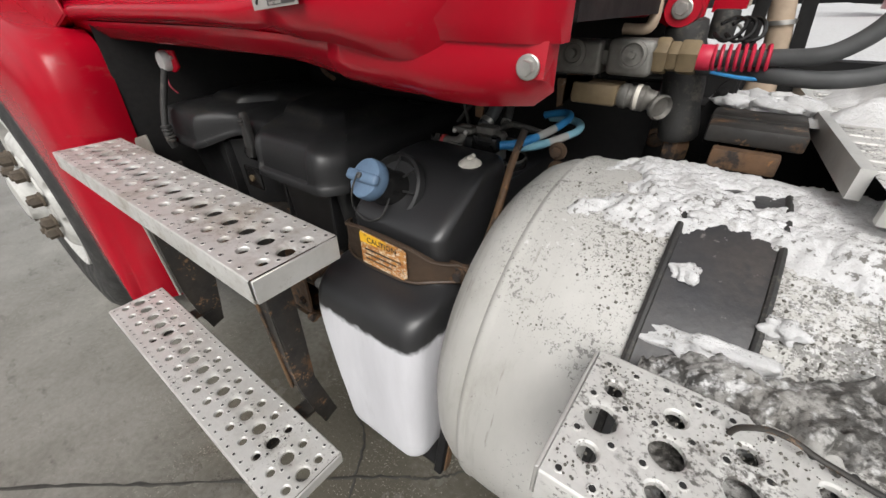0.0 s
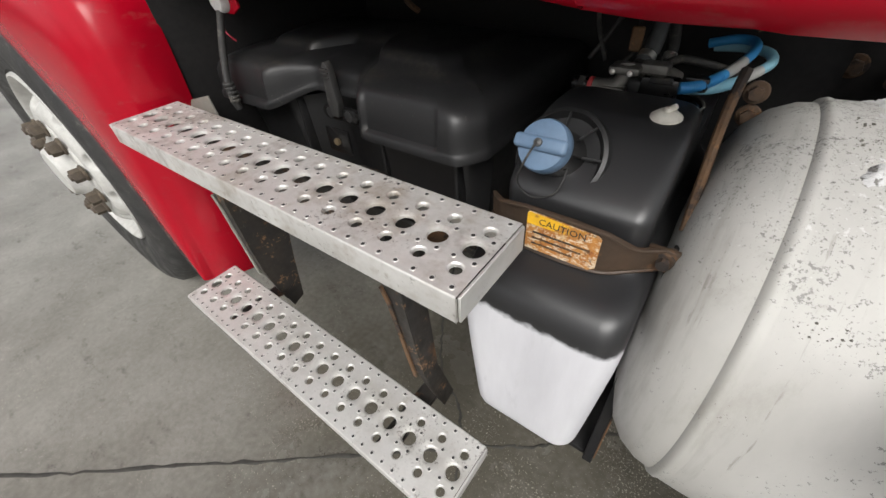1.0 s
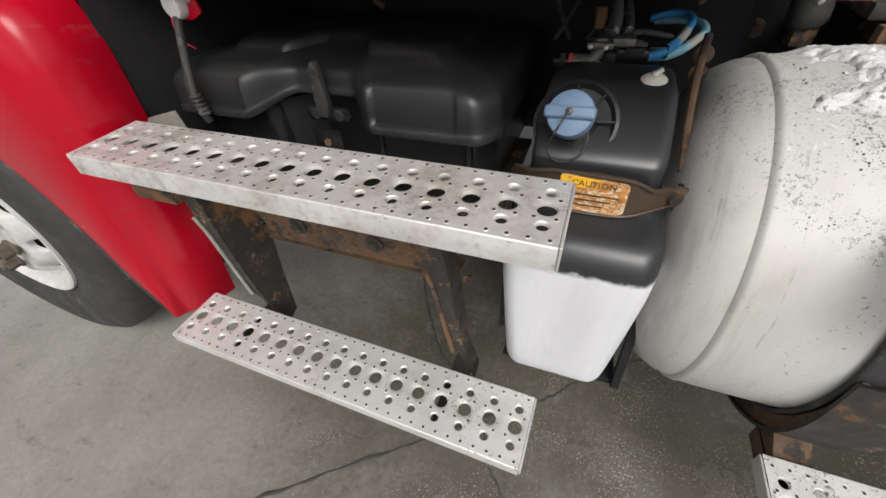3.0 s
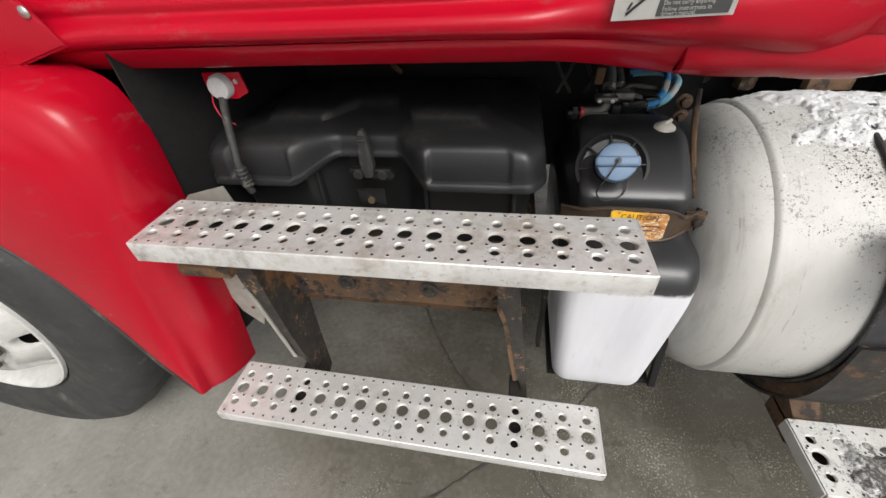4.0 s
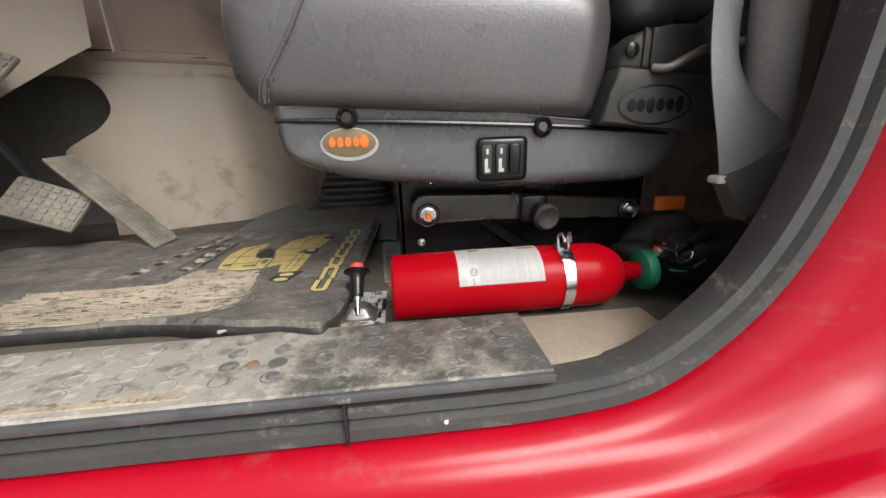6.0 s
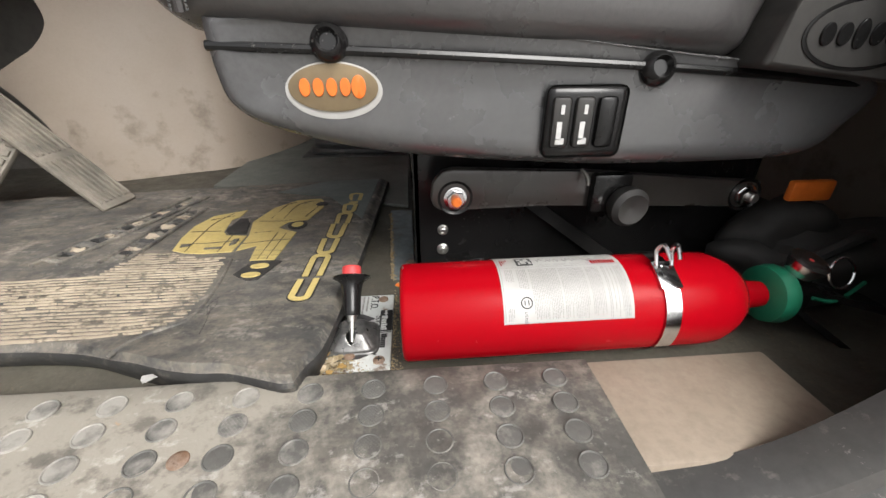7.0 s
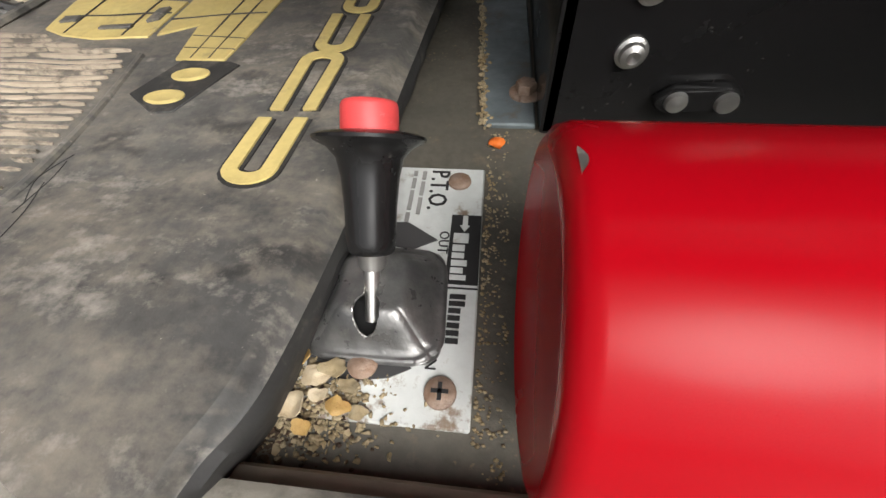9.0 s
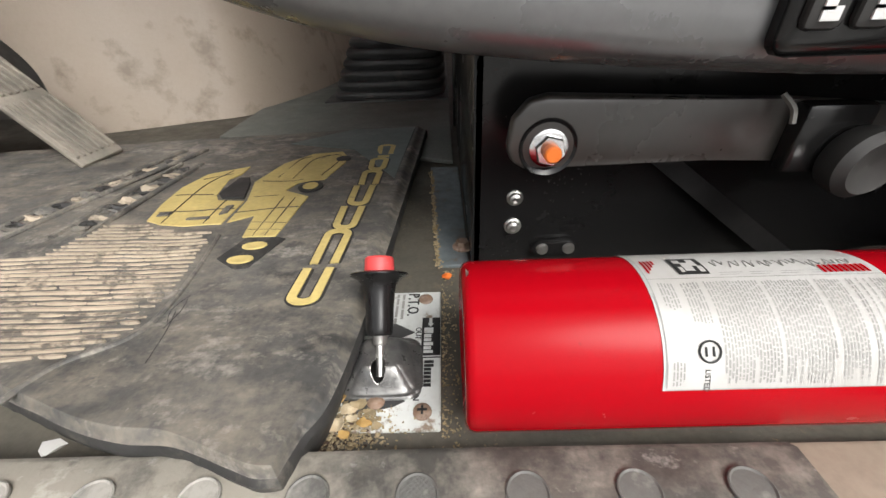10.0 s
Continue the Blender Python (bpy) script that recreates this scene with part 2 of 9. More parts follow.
layer(SLUSH, (0.60, 0.60, 0.60), [(90, 1.0, None), (17, 0.9, None)], 1.00, 1.10, amount=0.8)
layer(SLUSH, (0.045, 0.042, 0.038), [(150, 1.0, None), (13, 1.0, None)], 0.98, 1.12, [("X", 1.24, 1.42, 0.16)], 0.92, 0.35)
GRIT = surface("dark_grit", (0.09, 0.085, 0.075), (0.16, 0.15, 0.13), 0.7, 0.9, scale=30, bump=0.4)
BLUE_CAP = surface("blue_cap_plastic", (0.095, 0.155, 0.24), (0.12, 0.185, 0.275), 0.45, 0.6, scale=20, bump=0.08, stain=(0.10, 0.16, 0.24), stain_amount=0.3)
BLUE_HOSE = surface("blue_hose", (0.03, 0.22, 0.50), (0.04, 0.26, 0.55), 0.35, 0.5, scale=30)
PALE_HOSE = surface("pale_blue_hose", (0.20, 0.42, 0.52), (0.24, 0.46, 0.55), 0.4, 0.55, scale=30)
OFF_WHITE = surface("off_white_plastic", (0.66, 0.63, 0.56), (0.58, 0.55, 0.48), 0.5, 0.65, scale=30)
YELLOW = surface("yellow_label", (0.80, 0.46, 0.02), (0.72, 0.40, 0.02), 0.5, 0.6, scale=30, stain=(0.35, 0.12, 0.02), stain_amount=0.2)
layer(YELLOW, (0.36, 0.15, 0.04), [(110, 1.0, None), (320, 0.5, None)], 0.84, 0.96, [("X", 0.80, 0.845, 0.28)], 0.9)
ORANGE_RUST = surface("rusted_orange_label", (0.52, 0.25, 0.06), (0.36, 0.13, 0.025), 0.5, 0.7, scale=45, fine=200, stain=(0.62, 0.50, 0.32), stain_scale=55, stain_amount=0.6)
layer(ORANGE_RUST, (0.30, 0.10, 0.02), [(60, 1.0, None), (220, 0.6, None)], 0.82, 0.92, amount=0.85)
layer(ORANGE_RUST, (0.68, 0.60, 0.46), [(70, 1.0, (1, 1, 2)), (300, 0.6, None)], 0.80, 0.90, amount=0.8)
layer(ORANGE_RUST, (0.10, 0.045, 0.018), [(120, 1.0, None), (400, 0.5, None)], 0.84, 0.92, amount=0.7)
INK = surface("black_ink", (0.015, 0.015, 0.015), (0.02, 0.02, 0.02), 0.5, 0.6, bump=0.0)
INK_GREY = surface("grey_print", (0.21, 0.207, 0.197), (0.30, 0.295, 0.28), 0.5, 0.6, bump=0.0)
WHITE_LABEL = surface("white_label", (0.40, 0.395, 0.38), (0.345, 0.335, 0.315), 0.4, 0.55, scale=25, fine=120, bump=0.02, stain=(0.55, 0.52, 0.45), stain_amount=0.2, fine_mix=0.08)
ORANGE = surface("orange_label", (0.72, 0.17, 0.02), (0.66, 0.14, 0.02), 0.45, 0.55, scale=30, bump=0.0)
DARK_LABEL = surface("dark_grey_label", (0.045, 0.045, 0.045), (0.06, 0.06, 0.06), 0.35, 0.5, scale=30, bump=0.0)
PLATE = surface("worn_white_plate", (0.58, 0.60, 0.58), (0.50, 0.52, 0.50), 0.4, 0.6, scale=40, fine=200, bump=0.1,
                stain=(0.22, 0.17, 0.11), stain_scale=60, stain_amount=0.6, fine_mix=0.2)
layer(PLATE, (0.16, 0.10, 0.06), [(60, 1.0, None), (260, 0.5, None)], 0.86, 0.94, [("Y", 0.39, 0.36, 0.10)], 0.75, 0.7)
BEIGE = surface("beige_interior_plastic", (0.38, 0.318, 0.26), (0.34, 0.282, 0.228), 0.5, 0.65, scale=4, fine=220, bump=0.08,
                stain=(0.28, 0.225, 0.17), stain_scale=7, stain_amount=0.3, fine_mix=0.1)
# brown mottling, denser towards the floor
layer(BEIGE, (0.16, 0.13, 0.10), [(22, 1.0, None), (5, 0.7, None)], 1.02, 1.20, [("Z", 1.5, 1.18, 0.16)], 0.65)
FLOOR_VINYL = surface("dirty_floor_vinyl", (0.062, 0.057, 0.045), (0.092, 0.083, 0.064), 0.55, 0.75, scale=18, fine=260, bump=0.25,
                      stain=(0.13, 0.10, 0.065), stain_scale=60, stain_amount=0.4)
layer(FLOOR_VINYL, (0.19, 0.145, 0.09), [(420, 1.0, None), (26, 0.6, None)], 0.96, 1.04, amount=0.75)
TAN_SILL = surface("tan_sill_trim", (0.27, 0.222, 0.172), (0.23, 0.188, 0.143), 0.55, 0.7, scale=12, fine=160, bump=0.12, stain=(0.14, 0.11, 0.08), stain_amount=0.3)
MAT_RUBBER = surface("dusty_rubber_mat", (0.055, 0.055, 0.053), (0.11, 0.105, 0.095), 0.5, 0.75, scale=14, fine=200, bump=0.2,
                     stain=(0.32, 0.285, 0.235), stain_scale=17, stain_amount=0.45)
layer(MAT_RUBBER, (0.25, 0.218, 0.172), [(15, 0.75, (1, 2.4, 1)), (55, 0.5, (1, 1.6, 1)), (240, 0.35, None)], 0.72, 1.05, amount=0.8, rough=0.85)
layer(MAT_RUBBER, (0.03, 0.03, 0.03), [(22, 0.9, (1, 2, 1)), (80, 0.5, None), (300, 0.3, None)], 0.93, 1.04, amount=0.8, rough=0.35)
layer(MAT_RUBBER, (0.50, 0.46, 0.40), [(420, 1.0, None), (30, 0.4, None)], 0.92, 0.98, amount=0.7)
layer(MAT_RUBBER, (0.36, 0.33, 0.285), [(18, 0.8, (1, 2.2, 1)), (95, 0.6, (1, 1.5, 1)), (330, 0.35, None)], 0.93, 1.12, amount=0.6, rough=0.7)
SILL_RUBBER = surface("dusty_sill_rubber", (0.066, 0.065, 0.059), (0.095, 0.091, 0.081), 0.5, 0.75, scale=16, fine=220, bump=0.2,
                      stain=(0.17, 0.155, 0.13), stain_scale=20, stain_amount=0.4)
layer(SILL_RUBBER, (0.38, 0.35, 0.295), [(18, 0.9, None), (70, 0.6, None), (260, 0.3, None)], 0.84, 1.12, [("X", 0.44, 0.10, 0.34)], 0.72, 0.85)
layer(SILL_RUBBER, (0.05, 0.047, 0.042), [(34, 1.0, (1, 1.6, 1)), (140, 0.5, None)], 0.79, 0.92, [("X", 0.25, 0.42, 0.04)], 0.6, 0.45)
layer(SILL_RUBBER, (0.60, 0.58, 0.54), [(40, 1.0, (1, 1.8, 1)), (200, 0.5, None)], 0.86, 0.96, [("X", 0.30, 0.05, 0.06), ("Y", 0.29, 0.24, 0.04)], 0.32)
layer(SILL_RUBBER, (0.42, 0.22, 0.08), [(38, 1.0, None), (8, 0.6, None)], 1.06, 1.12, amount=0.7)
STUD_RUBBER = surface("worn_stud_rubber", (0.085, 0.084, 0.078), (0.125, 0.122, 0.112), 0.5, 0.75, scale=30, fine=220, bump=0.2,
                      stain=(0.20, 0.19, 0.17), stain_scale=28, stain_amount=0.45)
layer(STUD_RUBBER, (0.40, 0.38, 0.34), [(24, 0.9, None), (90, 0.6, None)], 0.80, 1.02, [("X", 0.40, 0.12, 0.26)], 0.65, 0.85)
MAT_DIRT = surface("dirt_caked_rubber", (0.44, 0.37, 0.28), (0.30, 0.25, 0.19), 0.75, 0.9, scale=16, fine=160, bump=0.4,
                   stain=(0.04, 0.038, 0.035), stain_scale=14, stain_amount=0.45)
layer(MAT_DIRT, (0.07, 0.062, 0.052), [(30, 1.0, (1, 3, 1)), (160, 0.6, None)], 0.82, 0.95, amount=0.85)
MAT_GREEN = surface("green_grey_rubber", (0.12, 0.15, 0.14), (0.09, 0.115, 0.108), 0.45, 0.65, scale=14, fine=200, bump=0.12, stain=(0.12, 0.12, 0.105), stain_amount=0.3)
MAT_YELLOW = surface("worn_yellow_inlay", (0.58, 0.46, 0.17), (0.47, 0.37, 0.14), 0.55, 0.7, scale=30, fine=220, bump=0.1,
                     stain=(0.26, 0.21, 0.11), stain_scale=45, stain_amount=0.45)
LEATHER = surface("black_leatherette", (0.058, 0.055, 0.055), (0.072, 0.068, 0.067), 0.24, 0.36, spec=0.8, scale=6, fine=260, bump=0.15, stain=(0.06, 0.058, 0.055), stain_amount=0.2)
RED_LEATHER = surface("red_leatherette", (0.36, 0.02, 0.03), (0.30, 0.02, 0.03), 0.45, 0.6, scale=8, fine=240, bump=0.1)
BELT = surface("grey_belt_webbing", (0.22, 0.225, 0.235), (0.27, 0.275, 0.285), 0.6, 0.75, scale=9, fine=420, bump=0.3, stain=(0.2, 0.2, 0.2), stain_amount=0.2)
GREY_TRIM = surface("grey_trim_plastic", (0.46, 0.46, 0.45), (0.52, 0.52, 0.51), 0.5, 0.65, scale=8, fine=220, bump=0.12)
GREEN = surface("green_plastic", (0.01, 0.16, 0.085), (0.012, 0.19, 0.10), 0.4, 0.55, scale=25)
KNOB_RED = surface("red_button", (0.62, 0.05, 0.05), (0.56, 0.06, 0.06), 0.45, 0.6, scale=60, stain=(0.62, 0.2, 0.19), stain_amount=0.35, stain_scale=60)
CRUMB = surface("dry_leaf_crumb", (0.50, 0.36, 0.17), (0.62, 0.52, 0.34), 0.7, 0.9, scale=60, fine=300, bump=0.4, island=0.8)
PEDAL = surface("worn_pedal", (0.27, 0.24, 0.195), (0.13, 0.12, 0.10), 0.6, 0.8, scale=22, fine=200, bump=0.3, stain=(0.04, 0.04, 0.04), stain_amount=0.4)
HOSE = surface("grey_rubber_hose", (0.075, 0.078, 0.080), (0.055, 0.057, 0.058), 0.5, 0.65, scale=18, bump=0.1)
HOSE_RED = surface("red_hose_guard", (0.52, 0.015, 0.05), (0.46, 0.015, 0.045), 0.4, 0.5, scale=20)
PIPE_TAN = surface("tan_lagged_pipe", (0.40, 0.31, 0.23), (0.33, 0.25, 0.18), 0.7, 0.85, scale=12, stain=(0.2, 0.15, 0.1), stain_amount=0.35)
CAST = surface("dull_cast_metal", (0.22, 0.215, 0.20), (0.14, 0.13, 0.115), 0.45, 0.65, metal=0.6, scale=24, fine=140, bump=0.3, stain=(0.10, 0.07, 0.035), stain_amount=0.4)
DULL_BRASS = surface("dull_brass_block", (0.20, 0.15, 0.085), (0.14, 0.105, 0.065), 0.5, 0.7, metal=0.4, scale=24, bump=0.2)
WHEEL_WHITE = surface("white_wheel_paint", (0.52, 0.515, 0.49), (0.46, 0.455, 0.43), 0.4, 0.6, scale=9, stain=(0.35, 0.33, 0.29), stain_scale=8, stain_amount=0.3)
DOOR_IN = surface("dark_cab_lining", (0.13, 0.122, 0.11), (0.16, 0.15, 0.135), 0.7, 0.85, scale=6, bump=0.1)


def frosted_tank_material():
    """Black plastic whose lower part is white with frost, to a ragged line."""
    m = surface("frosted_black_plastic", (0.60, 0.60, 0.625), (0.52, 0.52, 0.545), 0.5, 0.7, scale=14, fine=90, bump=0.12,
                stain=(0.44, 0.44, 0.46), stain_scale=9, stain_amount=0.5, stretch=(1, 1, 0.16), fine_mix=0.05)
    n, l = m.node_tree.nodes, m.node_tree.links
    p = n["Principled BSDF"]
    white = p.inputs["Base Color"].links[0].from_socket
    tc, sep, tex = n.new("ShaderNodeTexCoord"), n.new("ShaderNodeSeparateXYZ"), n.new("ShaderNodeTexNoise")
    tex.inputs["Scale"].default_value, tex.inputs["Detail"].default_value = 55.0, 8.0
    l.new(tc.outputs["Object"], sep.inputs[0])
    l.new(tc.outputs["Object"], tex.inputs["Vector"])
    wob = n.new("ShaderNodeMath")
    wob.operation = "MULTIPLY_ADD"
    l.new(tex.outputs["Fac"], wob.inputs[0])
    wob.inputs[1].default_value = 0.022
    l.new(sep.outputs["Z"], wob.inputs[2])
    edge = n.new("ShaderNodeMapRange")
    edge.inputs["From Min"].default_value, edge.inputs["From Max"].default_value = 0.655, 0.664
    l.new(wob.outputs[0], edge.inputs["Value"])
    mx = n.new("ShaderNodeMix")
    mx.data_type = "RGBA"
    l.new(edge.outputs[0], mx.inputs[0])
    l.new(white, mx.inputs[6])
    mx.inputs[7].default_value = (0.020, 0.020, 0.021, 1.0)
    l.new(mx.outputs[2], p.inputs["Base Color"])
    gloss = n.new("ShaderNodeMix")
    l.new(edge.outputs[0], gloss.inputs[0])
    l.new(p.inputs["Roughness"].links[0].from_socket, gloss.inputs[2])
    gloss.inputs[3].default_value = 0.34
    l.new(gloss.outputs[0], p.inputs["Roughness"])
    return m


FROSTED = frosted_tank_material()


def ground_material():
    m = surface("wet_concrete", (0.118, 0.109, 0.088), (0.085, 0.078, 0.062), 0.07, 0.34, scale=1.8, fine=120, bump=0.45,
                stain=(0.058, 0.052, 0.041), stain_scale=3.4, stain_amount=0.5, fine_mix=0.45)
    # paler towards -x: sky sheen on the wet slab put into the colour
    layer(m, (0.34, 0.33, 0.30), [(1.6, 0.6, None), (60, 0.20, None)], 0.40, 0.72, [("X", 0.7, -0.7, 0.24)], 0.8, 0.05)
    layer(m, (0.34, 0.315, 0.26), [(190, 1.0, None), (5, 0.4, None)], 0.84, 0.90, [("X", 0.4, 1.0, 0.05)], 0.8, 0.5)
    layer(m, (0.028, 0.025, 0.020), [(210, 1.0, None), (7, 0.6, None)], 0.96, 1.04, amount=0.7, rough=0.12)
    layer(m, (0.055, 0.049, 0.039), [(9, 1.0, (1, 2.2, 1)), (70, 0.3, None)], 0.74, 0.90, amount=0.5, rough=0.04)
    return m


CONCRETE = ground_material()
JOINT = surface("joint_dirt", (0.03, 0.028, 0.024), (0.05, 0.046, 0.04), 0.5, 0.8, scale=20, bump=0.3)


# ---- mesh helpers ----
FLOOR, MAT, SILL = 1.174, 1.198, 1.195
BASE = {}


def thing(name, at, label, category, group="", kind=""):
    """An Empty at the thing's base, under which its parts hang."""
    ob = tagged(new(name), label, category, group, kind)
    ob.empty_display_size = 0.02
    ob.location = at
    BASE[ob.name] = Vector(at)
    return ob


def part(name, bm, material, parent=None, label="", angle=38.0, solid=0.0):
    bmesh.ops.remove_doubles(bm, verts=bm.verts, dist=1e-6)
    bmesh.ops.recalc_face_normals(bm, faces=bm.faces)
    lim = radians(angle)
    for f in bm.faces:
        f.smooth = True
    for e in bm.edges:
        e.smooth = len(e.link_faces) == 2 and e.calc_face_angle(0.0) < lim
    me = bpy.data.meshes.new(name)
    bm.to_mesh(me)
    bm.free()
    me.materials.append(material)
    ob = new(name, me)
    if parent:
        ob.parent = parent
        ob.matrix_parent_inverse = Matrix.Translation(-BASE.get(parent.name, Vector()))
    if label:
        ob["label"] = label
    if solid:
        s = ob.modifiers.new("thickness", "SOLIDIFY")
        s.thickness, s.offset = solid, 0.0
    return ob


def join(bm, other, m=None):
    if m is not None:
        bmesh.ops.transform(other, matrix=m, verts=other.verts)
    me = bpy.data.meshes.new("tmp")
    other.to_mesh(me)
    other.free()
    bm.from_mesh(me)
    bpy.data.meshes.remove(me)
    return bm


def box(x0, x1, y0, y1, z0, z1, bev=0.0, seg=2, bm=None, m=None):
    t = bmesh.new()
    bmesh.ops.create_cube(t, size=1.0)
    for v in t.verts:
        v.co = Vector(((x0 + x1) / 2 + v.co.x * (x1 - x0), (y0 + y1) / 2 + v.co.y * (y1 - y0), (z0 + z1) / 2 + v.co.z * (z1 - z0)))
    if bev:
        bmesh.ops.bevel(t, geom=t.edges[:], offset=bev, segments=seg, affect="EDGES", profile=0.5)
    if bm is None:
        if m is not None:
            bmesh.ops.transform(t, matrix=m, verts=t.verts)
        return t
    return join(bm, t, m)


def prism(poly, axis, a0, a1, bev=0.0, seg=2, bm=None, taper=None):
    """A polygon drawn in the two other axes (in x, y, z order), pushed along axis from a0 to a1."""
    t = bmesh.new()
    put = {"x": lambda p, a: (a, p[0], p[1]), "y": lambda p, a: (p[0], a, p[1]), "z": lambda p, a: (p[0], p[1], a)}[axis]
    lo = [t.verts.new(put(p, a0)) for p in poly]
    hi = [t.verts.new(put(p, a1)) for p in poly]
    k = len(poly)
    t.faces.new(lo), t.faces.new(hi)
    for i in range(k):
        t.faces.new((lo[i], lo[(i + 1) % k], hi[(i + 1) % k], hi[i]))
    if taper:
        for v in t.verts:
            v.co = taper(v.co)
    if bev:
        bmesh.ops.bevel(t, geom=t.edges[:], offset=bev, segments=seg, affect="EDGES", profile=0.5)
    return t if bm is None else join(bm, t)


def frame_of(d):
    d = Vector(d).normalized()
    side = d.orthogonal().normalized()
    return d, side, d.cross(side)


def lathe(profile, origin, axis, n=32, bm=None, close=True):
    """profile: (distance along the axis, radius) pairs."""
    t = bm if bm is not None else bmesh.new()
    d, s, u = frame_of(axis)
    o = Vector(origin)
    rings = []
    for a, r in profile:
        rings.append([t.verts.new(o + d * a + (s * math.cos(2 * math.pi * k / n) + u * math.sin(2 * math.pi * k / n)) * max(r, 1e-5)) for k in range(n)])
    for r0, r1 in zip(rings, rings[1:]):
        for k in range(n):
            t.faces.new((r0[k], r0[(k + 1) % n], r1[(k + 1) % n], r1[k]))
    if close:
        for r, (a, rad) in ((rings[0], profile[0]), (rings[-1], profile[-1])):
            if rad > 1e-4:
                t.faces.new(r)
    return t


def cyl(p0, p1, r, bev=0.0, n=20, bm=None, r1=None):
    p0, p1 = Vector(p0), Vector(p1)
    h = (p1 - p0).length
    r1 = r if r1 is None else r1
    prof = [(0, r), (h, r1)] if not bev else [(0, r - bev), (bev * 0.3, r - bev * 0.3), (bev, r), (h - bev, r1), (h - bev * 0.3, r1 - bev * 0.3), (h, r1 - bev)]
    return lathe(prof, p0, p1 - p0, n, bm)


def smooth_path(pts, k=6):
    pts = [Vector(p) for p in pts]
    out = []
    for i in range(len(pts) - 1):
        p0, p1, p2, p3 = pts[max(i - 1, 0)], pts[i], pts[i + 1], pts[min(i + 2, len(pts) - 1)]
        for j in range(k):
            t = j / k
            out.append(0.5 * (2 * p1 + (p2 - p0) * t + (2 * p0 - 5 * p1 + 4 * p2 - p3) * t * t + (3 * p1 - p0 - 3 * p2 + p3) * t ** 3))
    out.append(pts[-1])
    return out


def tube(pts, r, n=10, bm=None, k=6, sharp=False):
    t = bm if bm is not None else bmesh.new()
    path = [Vector(p) for p in pts] if sharp else smooth_path(pts, k)
    rings, side = [], None
    for i, p in enumerate(path):
        d = (path[min(i + 1, len(path) - 1)] - path[max(i - 1, 0)]).normalized()
        side = d.orthogonal().normalized() if side is None else (side - d * side.dot(d)).normalized()
        up = d.cross(side)
        rr = r(i / (len(path) - 1)) if callable(r) else r
        rings.append([t.verts.new(p + (side * math.cos(2 * math.pi * a / n) + up * math.sin(2 * math.pi * a / n)) * rr) for a in range(n)])
    for r0, r1 in zip(rings, rings[1:]):
        for a in range(n):
            t.faces.new((r0[a], r0[(a + 1) % n], r1[(a + 1) % n], r1[a]))
    t.faces.new(rings[0]), t.faces.new(rings[-1])
    return t


def sheet(fn, nu, nv, bm=None, keep=None):
    """A grid over u, v in 0..1 laid by fn(u, v); keep(u, v) leaves faces out."""
    t = bm if bm is not None else bmesh.new()
    g = [[t.verts.new(fn(i / nu, j / nv)) for j in range(nv + 1)] for i in range(nu + 1)]
    for i in range(nu):
        for j in range(nv):
            if keep is None or keep((i + 0.5) / nu, (j + 0.5) / nv):
                t.faces.new((g[i][j], g[i + 1][j], g[i + 1][j + 1], g[i][j + 1]))
    loose = [v for v in t.verts if not v.link_faces]
    bmesh.ops.delete(t, geom=loose, context="VERTS")
    return t


def loft(rings, bm=None, cap=True):
    t = bm if bm is not None else bmesh.new()
    rs = [[t.verts.new(p) for p in r] for r in rings]
    k = len(rs[0])
    for a, b in zip(rs, rs[1:]):
        for i in range(k):
            t.faces.new((a[i], a[(i + 1) % k], b[(i + 1) % k], b[i]))
    if cap:
        t.faces.new(rs[0]), t.faces.new(rs[-1])
    return t


def blob(c, r, seed, squash=0.6, bm=None, sub=2, rough=0.5):
    t = bmesh.new()
    bmesh.ops.create_icosphere(t, subdivisions=sub, radius=1.0)
    off = Vector((seed * 3.1, seed * 1.7, seed * 0.9))
    for v in t.verts:
        d = 1.0 + rough * noise.noise(v.co * 1.6 + off) + 0.4 * rough * noise.noise(v.co * 4.0 + off)
        v.co = Vector((v.co.x * r[0] * d, v.co.y * r[1] * d, v.co.z * r[2] * d))
    bmesh.ops.translate(t, vec=Vector(c), verts=t.verts)
    return t if bm is None else join(bm, t)


